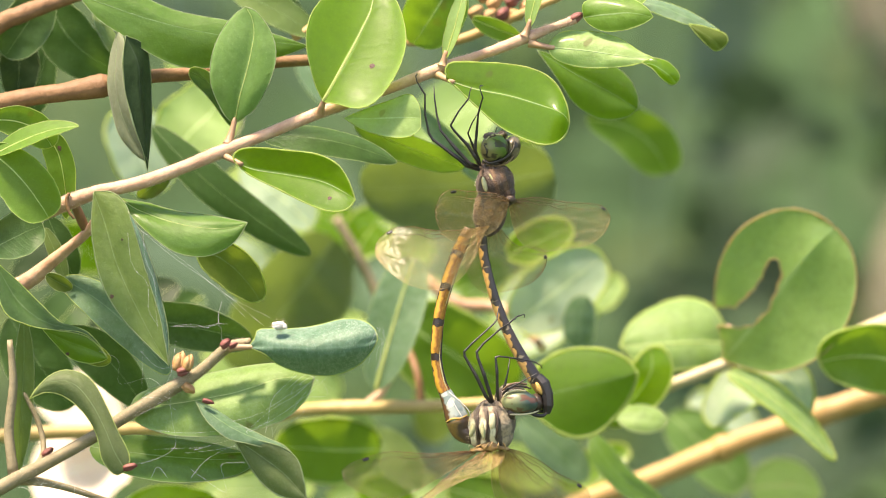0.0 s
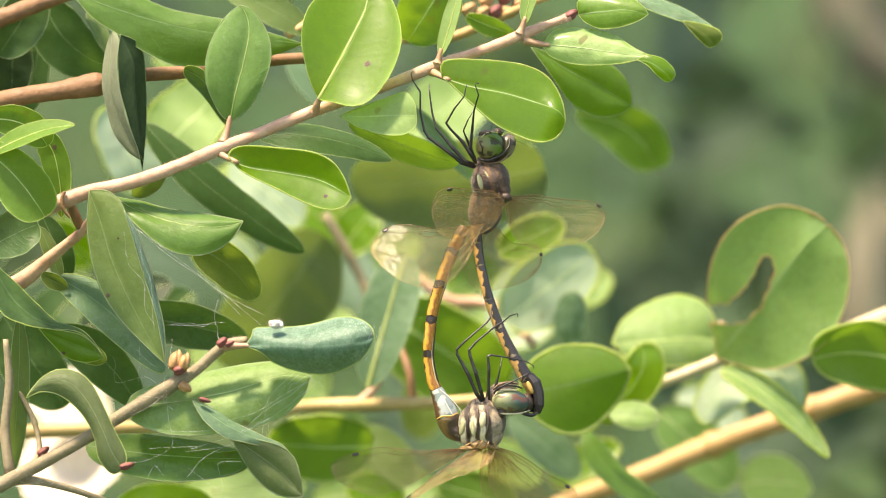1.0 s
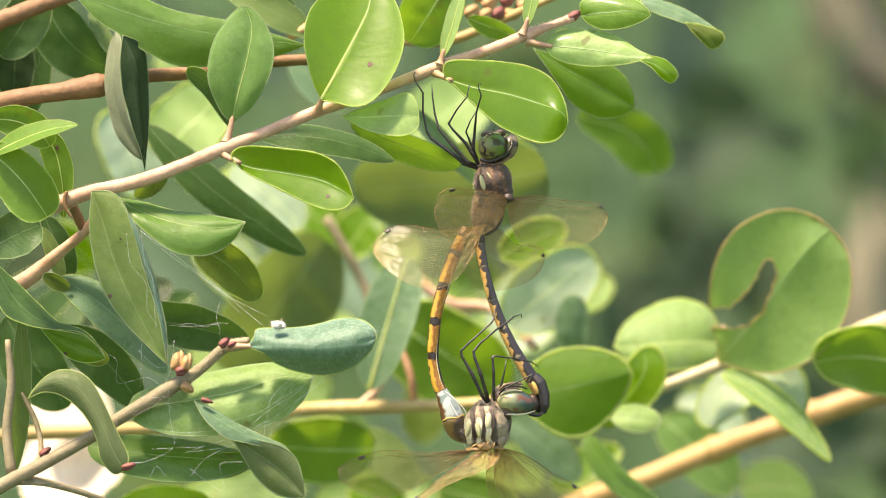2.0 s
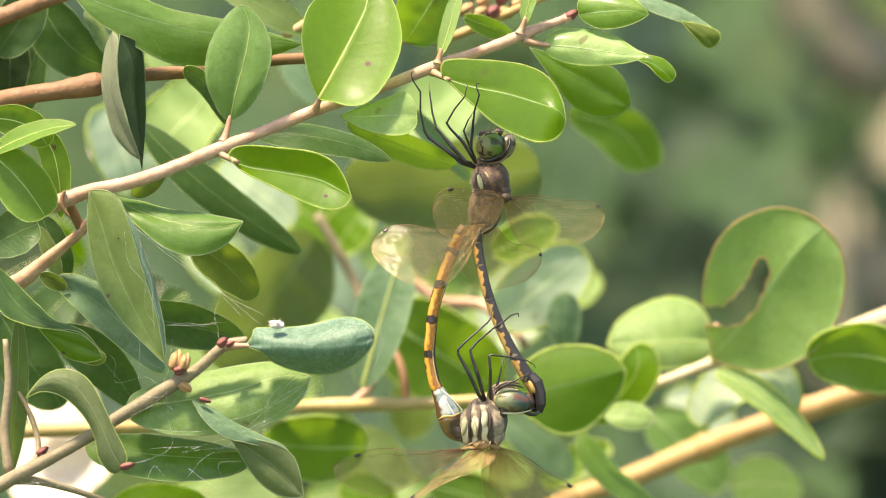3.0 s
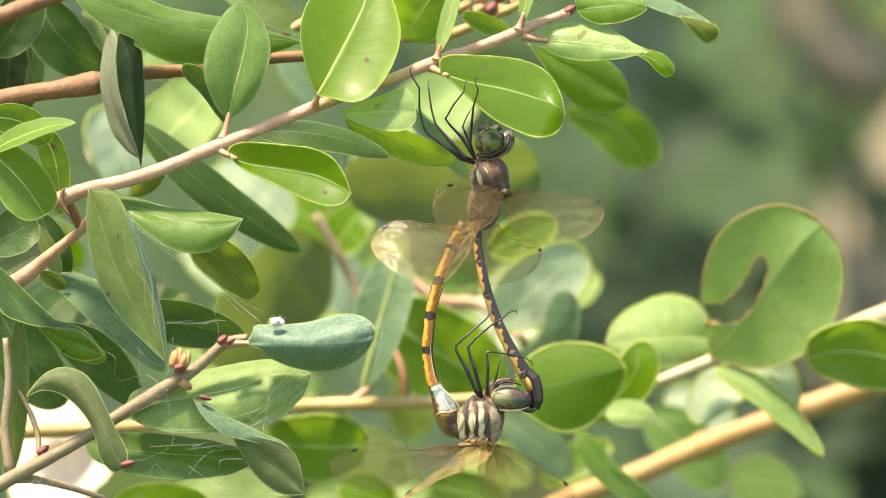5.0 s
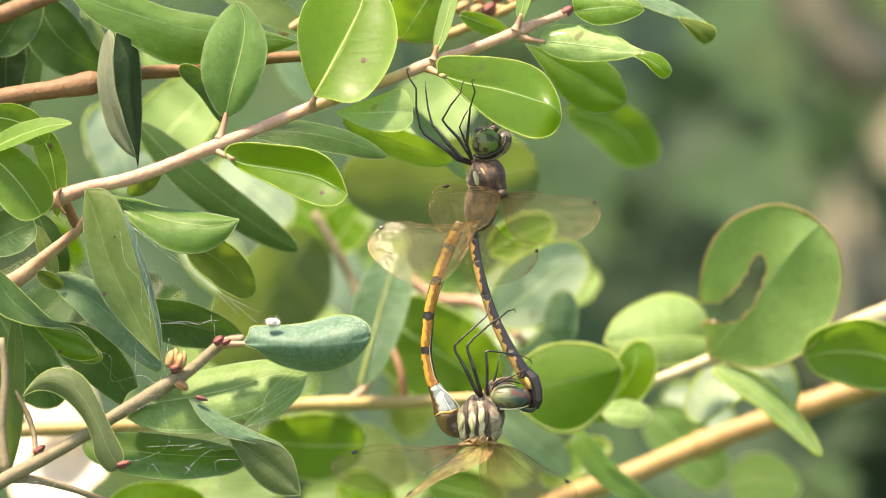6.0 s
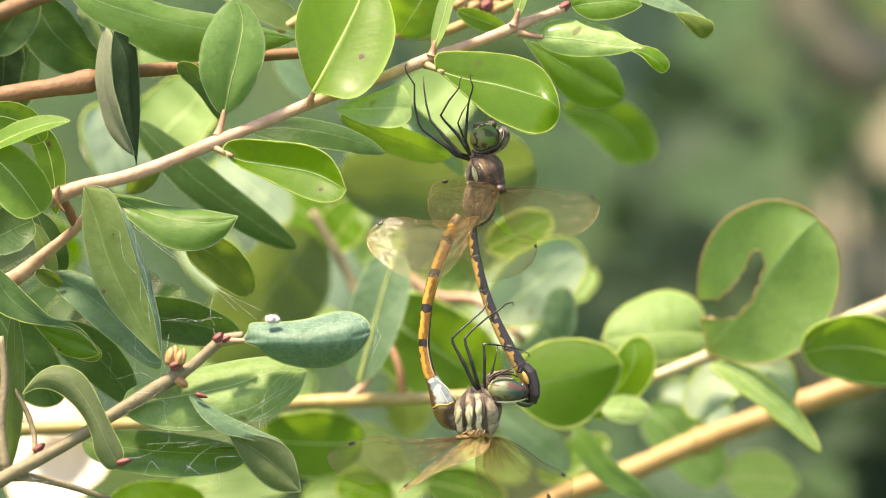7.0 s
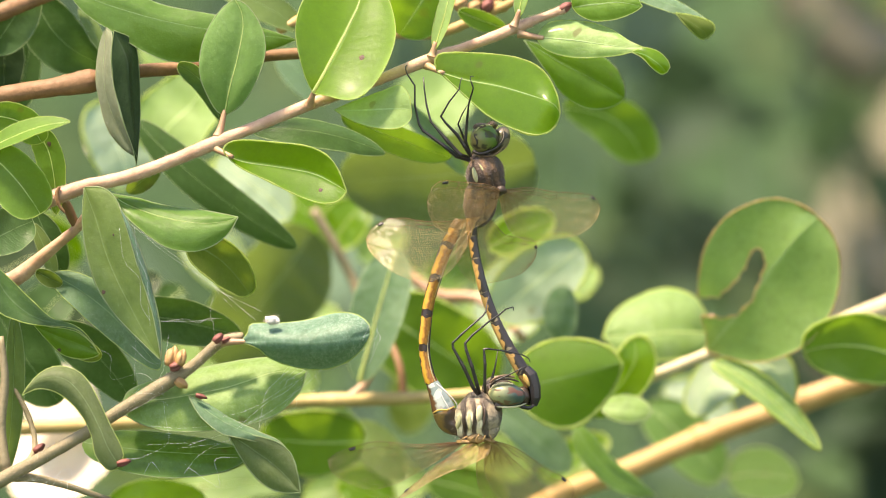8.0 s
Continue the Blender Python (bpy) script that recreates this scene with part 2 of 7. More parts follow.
def segment_mat(name, ground, mark, mode):
    """An abdomen segment's skin: bands and spots laid out along and round the segment."""
    m, nt, bs = node_mat(name)
    uv = nt.nodes.new("ShaderNodeUVMap")
    sep = nt.nodes.new("ShaderNodeSeparateXYZ")
    nt.links.new(uv.outputs[0], sep.inputs[0])
    g = grain(nt, 0.0009, 1.2, 0.4)
    u = maths(nt, "MULTIPLY_ADD", g, 0.30, maths(nt, "SUBTRACT", sep.outputs[0], 0.15))
    v = maths(nt, "MULTIPLY_ADD", g, 0.20, maths(nt, "SUBTRACT", sep.outputs[1], 0.10))

    def oval(cu, cv, hu, hv, soft=0.15):
        du = maths(nt, "DIVIDE", maths(nt, "SUBTRACT", u, cu), hu)
        dv = maths(nt, "DIVIDE", maths(nt, "SUBTRACT", v, cv), hv)
        return ramp(nt, maths(nt, "ADD", maths(nt, "MULTIPLY", du, du), maths(nt, "MULTIPLY", dv, dv)), 1 + soft, 1 - soft)

    def band(at, half, soft):
        return ramp(nt, maths(nt, "ABSOLUTE", maths(nt, "SUBTRACT", v, at)), half + soft, half)

    tone = mix_rgb(nt, ground, tuple(c * 0.6 for c in ground), ramp(nt, grain(nt, 0.0005, 3.0), 0.3, 0.7))
    if mode == "rings":
        tone = mix_rgb(nt, tone, (0.66, 0.37, 0.05), maths(nt, "MULTIPLY", band(0.21, 0.05, 0.05), 0.85))
        tone = mix_rgb(nt, tone, tuple(c * k for c, k in zip(ground, (0.5, 0.36, 0.3))), maths(nt, "MULTIPLY", band(0.345, 0.012, 0.02), 0.8))
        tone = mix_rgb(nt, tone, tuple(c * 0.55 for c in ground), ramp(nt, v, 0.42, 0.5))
        ends = maths(nt, "MAXIMUM", ramp(nt, u, 0.82, 0.85), ramp(nt, u, 0.045, 0.02))
        fac = maths(nt, "MAXIMUM", ends, oval(0.58, 0.10, 0.30, 0.075))
    elif mode == "half":
        fac = ramp(nt, maths(nt, "MULTIPLY_ADD", u, 0.05, v), 0.30, 0.24)
        vor = nt.nodes.new("ShaderNodeTexVoronoi")
        vor.inputs["Scale"].default_value = 700.0
        tc = nt.nodes.new("ShaderNodeTexCoord")
        nt.links.new(tc.outputs["Object"], vor.inputs["Vector"])
        blue = ramp(nt, vor.outputs["Color"], 0.3, 0.6)
        tone = mix_rgb(nt, (0.44, 0.48, 0.43), (0.14, 0.21, 0.21), maths(nt, "MULTIPLY", blue, 0.85))
    elif mode == "base":
        fac = ramp(nt, maths(nt, "MULTIPLY_ADD", u, -0.3, v), 0.04, 0.12)
    else:
        fac = maths(nt, "SUBTRACT", 1.0, maths(nt, "MAXIMUM", oval(0.28, 0.47, 0.27, 0.155), oval(0.70, 0.50, 0.22, 0.12), True))
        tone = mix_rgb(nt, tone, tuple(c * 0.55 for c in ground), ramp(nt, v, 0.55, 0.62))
        joint = maths(nt, "MULTIPLY", ramp(nt, u, 0.93, 0.97), ramp(nt, v, 0.22, 0.3))
        mark = mix_rgb(nt, mark, (0.26, 0.21, 0.12), joint)
    nt.links.new(mix_rgb(nt, tone, mark, fac), bs.inputs["Base Color"])
    bs.inputs["Roughness"].default_value = 0.16 if mode == "half" else 0.30
    bump(nt, grain(nt, 0.0002, 3.0), 0.3, 0.0001, bs)
    return m


def eye_mat(name, near, far, blot, turn=(1.0, 0.0), reach=0.0025, blots=0.9):
    """A compound eye: one tone shading into another across it, with dark blots and fine facets."""
    m, nt, bs = node_mat(name)
    tc = nt.nodes.new("ShaderNodeTexCoord")
    sep = nt.nodes.new("ShaderNodeSeparateXYZ")
    nt.links.new(tc.outputs["Object"], sep.inputs[0])
    run = maths(nt, "ADD", maths(nt, "MULTIPLY", sep.outputs[0], turn[0]), maths(nt, "MULTIPLY", sep.outputs[2], turn[1]))
    run = maths(nt, "MULTIPLY_ADD", grain(nt, 0.002, 3.0), reach * 0.8, run)
    col = mix_rgb(nt, near, far, ramp(nt, run, -reach * 0.5, reach))
    spots = ramp(nt, grain(nt, 0.0014, 1.5, 0.4, stretch=(0.8, 1.0, 1.4)), 0.53, 0.58)
    col = mix_rgb(nt, col, blot, maths(nt, "MULTIPLY", spots, blots))
    nt.links.new(col, bs.inputs["Base Color"])
    bs.inputs["Roughness"].default_value = 0.38
    bs.inputs["Specular IOR Level"].default_value = 0.5
    vor = nt.nodes.new("ShaderNodeTexVoronoi")
    vor.inputs["Scale"].default_value = 9000.0
    nt.links.new(tc.outputs["Object"], vor.inputs["Vector"])
    bump(nt, vor.outputs["Distance"], 0.2, 0.00004, bs)
    return m


def thorax_mat(name, pale, brown, dark, bands, skew, low, high):
    """A thorax with upright stripes: rows of place across (metres), tone 0 brown, 1 pale, 2 dark; pale between two heights."""
    m, nt, bs = node_mat(name)
    tc = nt.nodes.new("ShaderNodeTexCoord")
    sep = nt.nodes.new("ShaderNodeSeparateXYZ")
    nt.links.new(tc.outputs["Object"], sep.inputs[0])
    x = maths(nt, "MULTIPLY_ADD", sep.outputs[2], skew, sep.outputs[0])
    x = maths(nt, "MULTIPLY_ADD", maths(nt, "SUBTRACT", grain(nt, 0.0016, 3.0), 0.5), 0.0016, x)
    edge = grain(nt, 0.0008, 3.0)
    inside = maths(nt, "MULTIPLY", ramp(nt, maths(nt, "MULTIPLY_ADD", edge, 0.0012, sep.outputs[2]), low, low + 0.0007),
                   ramp(nt, maths(nt, "MULTIPLY_ADD", edge, 0.0012, sep.outputs[2]), high, high - 0.0007))
    col = mix_rgb(nt, brown, tuple(c * 0.45 for c in brown), ramp(nt, grain(nt, 0.0011, 4.0), 0.4, 0.62))
    for centre, half, tone in bands:
        here = ramp(nt, maths(nt, "ABSOLUTE", maths(nt, "SUBTRACT", x, centre)), half + 0.00018, half - 0.00012)
        col = mix_rgb(nt, col, pale if tone == 1 else dark, maths(nt, "MULTIPLY", here, inside if tone == 1 else 0.8))
    col = mix_rgb(nt, col, dark, maths(nt, "MULTIPLY", ramp(nt, grain(nt, 0.0005, 4.0), 0.52, 0.72), 0.35))
    nt.links.new(col, bs.inputs["Base Color"])
    bs.inputs["Roughness"].default_value = 0.62
    bs.inputs["Sheen Weight"].default_value = 0.1
    bump(nt, grain(nt, 0.0008, 5.0, 0.65), 0.8, 0.0006, bs)
    return m


def membrane_mat(name):
    """A clear wing skin, faintly milky, deeper amber towards the root, with a wet gloss."""
    m, nt, bs = node_mat(name)
    uv = nt.nodes.new("ShaderNodeUVMap")
    sep = nt.nodes.new("ShaderNodeSeparateXYZ")
    nt.links.new(uv.outputs[0], sep.inputs[0])
    root = ramp(nt, sep.outputs[0], 0.42, 0.0)
    nt.links.new(mix_rgb(nt, (0.62, 0.54, 0.33), (0.50, 0.30, 0.10), root), bs.inputs["Base Color"])
    bs.inputs["Roughness"].default_value = 0.5
    clear = nt.nodes.new("ShaderNodeBsdfTransparent")
    nt.links.new(mix_rgb(nt, (0.96, 0.93, 0.80), (0.84, 0.66, 0.36), root), clear.inputs[0])
    veil = nt.nodes.new("ShaderNodeMixShader")
    nt.links.new(maths(nt, "MULTIPLY_ADD", root, 0.22, 0.048), veil.inputs[0])
    nt.links.new(clear.outputs[0], veil.inputs[1])
    nt.links.new(bs.outputs[0], veil.inputs[2])
    gloss = nt.nodes.new("ShaderNodeBsdfGlossy")
    gloss.inputs["Roughness"].default_value = 0.22
    relief = nt.nodes.new("ShaderNodeBump")
    relief.inputs["Strength"].default_value, relief.inputs["Distance"].default_value = 0.35, 0.0002
    nt.links.new(grain(nt, 0.00045, 3.0, 0.6), relief.inputs["Height"])
    nt.links.new(relief.outputs[0], gloss.inputs["Normal"])
    fres = nt.nodes.new("ShaderNodeFresnel")
    fres.inputs["IOR"].default_value = 1.26
    mx = nt.nodes.new("ShaderNodeMixShader")
    nt.links.new(maths(nt, "MULTIPLY", fres.outputs[0], 0.45), mx.inputs[0])
    nt.links.new(veil.outputs[0], mx.inputs[1])
    nt.links.new(gloss.outputs[0], mx.inputs[2])
    nt.links.new(mx.outputs[0], nt.nodes["Material Output"].inputs["Surface"])
    return m


MAT.update({
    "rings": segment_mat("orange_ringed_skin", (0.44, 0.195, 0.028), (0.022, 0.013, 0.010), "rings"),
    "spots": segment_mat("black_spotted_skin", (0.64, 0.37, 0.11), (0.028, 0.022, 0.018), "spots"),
    "half": segment_mat("pale_waxy_segment", (0.5, 0.5, 0.4), (0.10, 0.05, 0.022), "half"),
    "base_dark": segment_mat("brown_base_segment", (0.26, 0.15, 0.04), (0.06, 0.036, 0.022), "base"),
    "black": plain_mat("black_chitin", (0.010, 0.009, 0.008), (0.026, 0.022, 0.020), 0.001, 0.42, 0.2),
    "brown_chitin": plain_mat("brown_chitin", (0.09, 0.05, 0.025), (0.19, 0.12, 0.06), 0.0012, 0.4, 0.4),
    "amber_chitin": plain_mat("amber_chitin", (0.22, 0.12, 0.04), (0.46, 0.30, 0.12), 0.0008, 0.35, 0.4),
    "dark_chitin": plain_mat("dark_chitin", (0.025, 0.016, 0.010), (0.07, 0.042, 0.024), 0.0008, 0.35, 0.4),
    "yellow_chitin": plain_mat("yellow_chitin", (0.30, 0.30, 0.14), (0.44, 0.43, 0.22), 0.0006, 0.4, 0.3),
    "gold_skin": plain_mat("golden_skin", (0.50, 0.29, 0.06), (0.68, 0.44, 0.12), 0.0006, 0.35, 0.3),
    "eye_m": eye_mat("green_brown_eye", (0.17, 0.15, 0.055), (0.055, 0.125, 0.012), (0.022, 0.015, 0.009), (0.9, 0.5), 0.0018),
    "eye_dark": eye_mat("brown_eye", (0.035, 0.03, 0.02), (0.16, 0.13, 0.09), (0.015, 0.01, 0.008), (1.0, -0.3), 0.0014),
    "eye_f": eye_mat("grey_green_eye", (0.27, 0.29, 0.13), (0.030, 0.062, 0.050), (0.12, 0.035, 0.014), (1.0, 0.1), 0.0024, 0.75),
    "thorax_m": thorax_mat("brown_hairy_thorax", (0.34, 0.32, 0.16), (0.135, 0.068, 0.027), (0.030, 0.017, 0.010),
                           ((-0.0028, 0.0006, 2), (-0.0009, 0.0005, 2), (0.0008, 0.0003, 2), (0.0026, 0.0004, 2)), 0.25, -0.001, 0.0022),
    "thorax_f": thorax_mat("striped_hairy_thorax", (0.62, 0.59, 0.38), (0.34, 0.27, 0.165), (0.034, 0.023, 0.016),
                           ((-0.0034, 0.0008, 1), (-0.0023, 0.00055, 2), (-0.0014, 0.00045, 1), (-0.0007, 0.0004, 2), (0.0002, 0.0005, 1), (0.0011, 0.00055, 2), (0.0040, 0.0005, 2)), 0.08, -0.0032, 0.0018),
    "hair": plain_mat("pale_hair", (0.42, 0.36, 0.25), (0.60, 0.54, 0.42), 0.001, 0.5),
    "membrane": membrane_mat("wing_membrane"),
    "fine_vein": plain_mat("golden_vein", (0.27, 0.19, 0.07), (0.44, 0.33, 0.14), 0.001, 0.34),
    "cream_skin": plain_mat("cream_skin", (0.42, 0.37, 0.20), (0.60, 0.55, 0.34), 0.001, 0.35, 0.3),
    "vein": plain_mat("amber_wing_vein", (0.10, 0.045, 0.018), (0.20, 0.10, 0.035), 0.001, 0.26),
})


# ---- building helpers ----
def mm(p):
    return CENTRE + Vector(p) * 0.001


def part(name, bm, material, parent, label="", smooth=True, at=None):
    """Links a bmesh, whose points are in the world, as one mesh under a thing or a part."""
    bm.verts.ensure_lookup_table()
    origin = at if at is not None else bm.verts[0].co.copy()
    bmesh.ops.translate(bm, verts=bm.verts, vec=-origin)
    me = bpy.data.meshes.new(name)
    bm.to_mesh(me)
    bm.free()
    mats = material if isinstance(material, (list, tuple)) else [material]
    for one in mats:
        me.materials.append(one)
    me.polygons.foreach_set("use_smooth", [smooth] * len(me.polygons))
    ob = new(name, me)
    if parent is not None:
        ob.parent = parent
        ob.location = origin - world_at(parent)
    else:
        ob.location = origin
    if label:
        tagged(ob, label)
    return ob


def world_at(ob):
    p = Vector(ob.location)
    while ob.parent is not None:
        ob = ob.parent
        p += Vector(ob.location)
    return p


def thing(name, base, label, category, group="", kind=""):
    ob = new(name)
    ob.empty_display_size = 0.005
    ob.location = base
    return tagged(ob, label, category, group, kind)


def spline(points, n):
    """Points along a smooth line through the given ones, with the numbers they carry."""
    pts = [np.array(p, float) for p in points]
    pts = [2 * pts[0] - pts[1]] + pts + [2 * pts[-1] - pts[-2]]
    out = []
    for i in range(1, len(pts) - 2):
        a, b, c, d = pts[i - 1:i + 3]
        for k in range(n):
            t = k / n
            out.append(0.5 * (2 * b + (c - a) * t + (2 * a - 5 * b + 4 * c - d) * t * t + (3 * b - a - 3 * c + d) * t ** 3))
    out.append(pts[-2])
    return out


def tube(bm, path, sides=8, knobs=0.0, flat=1.0, cap=True):
    """A tube along rows of x, y, z, radius, in metres."""
    rings, prev = [], None
    for i, row in enumerate(path):
        a = Vector(path[max(i - 1, 0)][:3])
        b = Vector(path[min(i + 1, len(path) - 1)][:3])
        t = (b - a).normalized()
        if prev is None:
            prev = t.orthogonal().normalized()
        prev = (prev - t * prev.dot(t)).normalized()
        o = t.cross(prev)
        c, r = Vector(row[:3]), row[3]
        ring = []
        for k in range(sides):
            w = 2 * math.pi * k / sides
            rr = r
            if knobs:
                rr *= 1 + knobs * noise.noise((c + prev * math.cos(w) * r + o * math.sin(w) * r) / (r * 1.6))
            ring.append(bm.verts.new(c + prev * (math.cos(w) * rr) + o * (math.sin(w) * rr * flat)))
        rings.append(ring)
    for r0, r1 in zip(rings, rings[1:]):
        for k in range(sides):
            bm.faces.new((r0[k], r0[(k + 1) % sides], r1[(k + 1) % sides], r1[k]))
    if cap:
        bm.faces.new(rings[0][::-1])
        bm.faces.new(rings[-1])
    return rings


def stem(parent, points, material, name="stem", sides=12, knobs=0.08, label="", n=7, fuzz=0):
    """A woody stem through rows of x, y, z, radius in millimetres."""
    rows = [(*mm(p[:3]), p[3] * 0.001) for p in points]
    bm = bmesh.new()
    path = spline(rows, n)
    tube(bm, path, sides, knobs)
    ob = part(name, bm, MAT[material], parent, label)
    if fuzz:
        rng = random.Random(fuzz)
        bm = bmesh.new()
        for _ in range(fuzz):
            k = rng.uniform(len(path) * 0.12, len(path) - 2)
            row, nxt = path[int(k)], path[int(k) + 1]
            d = (Vector(nxt[:3]) - Vector(row[:3])).normalized()
            o = Matrix.Rotation(rng.uniform(0, 6.283), 3, d) @ d.orthogonal().normalized()
            p = Vector(row[:3]).lerp(Vector(nxt[:3]), k % 1) + o * (row[3] * 0.95)
            o = (o + d * rng.uniform(-0.5, 0.5)).normalized()
            tube(bm, [(*p, 0.000018), (*(p + o * rng.uniform(0.00015, 0.00042)), 0.000008)], 3, cap=False)
        part("fuzz", bm, MAT["fuzz"], ob, at=Vector(path[0][:3]))
    return ob


def leaf(parent, base, tip, width, tilt=0, kind="green", via=None, cup=0.15, arch=0.05, twist=0, fold=0.0,
         wide=0.5, blunt=1.05, curl=0.0, halves=(1.0, 1.0), wave=1.0, **finish):
    """A leathery leaf from base to tip (millimetres), turned about its length by tilt degrees: 0 faces the lens, more faces up."""
    b, t = mm(base), mm(tip)
    length = (t - b).length
    W = width * 0.0005
    axis = (t - b).normalized()
    front = Vector((0, -1, 0))
    front = (front - axis * front.dot(axis)).normalized()
    up = axis.cross(front)
    if up.z < 0 or (abs(up.z) < 0.15 and up.x < 0):
        up = -up

    line = [b] + [mm(p) for p in (via if isinstance(via, list) else [via] if via else [])] + [t]
    tilts = tilt if isinstance(tilt, tuple) else (tilt, tilt)
    knots = [i / (len(tilts) - 1) for i in range(len(tilts))]
    cups = cup if isinstance(cup, tuple) else (cup, cup)
    a0 = radians(tilts[len(tilts) // 2])
    n0 = front * math.cos(a0) + up * math.sin(a0)
    smooth_line = spline([tuple(p) for p in line], 16) if len(line) > 3 else None
    ctrl = (line[1] if len(line) == 3 else (b + t) / 2) + n0 * (arch * 2 * length)
    ka, kb = wide * blunt, (1 - wide) * blunt
    peak = wide ** ka * (1 - wide) ** kb
    nu, nv = 22, 8
    seed = Vector((base[0] * 0.37, base[2] * 0.21, 5.0))
    grid, middle = [], []
    along = even_along(nu)
    for u in along:
        if smooth_line:
            k = u * (len(smooth_line) - 1)
            i0 = min(int(k), len(smooth_line) - 2)
            p0, p1 = Vector(smooth_line[i0]), Vector(smooth_line[i0 + 1])
            c, tang = p0.lerp(p1, k - i0), (p1 - p0).normalized()
            c = c + n0 * (arch * 4 * length * u * (1 - u))
        else:
            c = b * (1 - u) ** 2 + ctrl * (2 * u * (1 - u)) + t * (u * u)
            tang = ((ctrl - b) * (1 - u) + (t - ctrl) * u).normalized()
        f2 = Vector((0, -1, 0))
        f2 = (f2 - tang * f2.dot(tang)).normalized()
        u2 = tang.cross(f2)
        u2 = u2 if u2.dot(up) > 0 else -u2
        a2 = radians(float(np.interp(u, knots, tilts)) + twist * (u - 0.5))
        nn, ss = f2 * math.cos(a2) + u2 * math.sin(a2), u2 * math.cos(a2) - f2 * math.sin(a2)
        w = W * u ** ka * (1 - u) ** kb / peak
        w *= 1 + wave * 0.05 * noise.noise(seed + Vector((u * 5, 0, 0))) + wave * 0.02 * noise.noise(seed + Vector((u * 23, 3, 0)))
        c = c - nn * (curl * length * max(0.0, u - 0.7) ** 2 * 4)
        row = []
        for j in range(nv + 1):
            v = 2 * j / nv - 1
            ruffle = wave * 0.09 * noise.noise(seed + Vector((u * 4.5, v * 1.3, 0))) + wave * 0.03 * noise.noise(seed + Vector((u * 14, v * 3, 0)))
            side_w = w * (halves[0] if v > 0 else halves[1])
            row.append(c + ss * (side_w * v) + nn * (w * (cups[0 if v > 0 else 1] * v * v + fold * abs(v) + ruffle)))
        grid.append(row)
        middle.append((row[nv // 2], nn))
    return finish_leaf(parent, grid, middle, along, kind, seed, **finish)


def even_along(n):
    return [0.003 + 0.994 * (0.5 * i / n + 0.5 * (0.5 - 0.5 * math.cos(math.pi * i / n))) for i in range(n + 1)]


def shaped_leaf(parent, base, tip, mid, one, other, kind="green", swell=0.12, wave=1.0, bite=None, fine=1, **finish):
    """A leaf drawn by three lines from base to tip: its midrib and its two edges, through points in millimetres.
    swell bows each half towards the lens between rib and edge, in parts of its width."""
    nu, nv = (28, 12) if bite is None else (90, 60)
    along = even_along(nu)

    def line(points):
        path = np.array(spline([tuple(mm(p)) for p in (base, *points, tip)], 10))
        run = np.concatenate([[0.0], np.cumsum(np.linalg.norm(np.diff(path, axis=0), axis=1))])
        return lambda u: Vector([float(np.interp(u * run[-1], run, path[:, k])) for k in range(3)])

    lm, l1, l2 = line(mid), line(one), line(other)
    seed = Vector((base[0] * 0.37, base[2] * 0.21, 5.0))
    size = (lm(0.0) - lm(1.0)).length
    grid, middle = [], []
    for u in along:
        m, a, b = lm(u), l1(u), l2(u)
        tang = (lm(min(1.0, u + 0.02)) - lm(max(0.0, u - 0.02))).normalized()
        nn = tang.cross(a - b)
        nn = (nn if nn.y < 0 else -nn).normalized() if nn.length > 1e-12 else Vector((0, -1, 0))
        row = []
        for j in range(nv + 1):
            v = 2 * j / nv - 1
            e = a if v > 0 else b
            p = m.lerp(e, abs(v))
            ruffle = wave * size * (0.012 * noise.noise(seed + Vector((u * 4.5, v * 1.3, 0))) + 0.004 * noise.noise(seed + Vector((u * 13, v * 4, 0))))
            fade = min(1.0, 6 * u, 6 * (1 - u))
            row.append(p + nn * (swell * (e - m).length * 4 * abs(v) * (1 - abs(v)) + ruffle * fade))
        grid.append(row)
        middle.append((row[nv // 2], nn))
    return finish_leaf(parent, grid, middle, along, kind, seed, bite=bite, **finish)


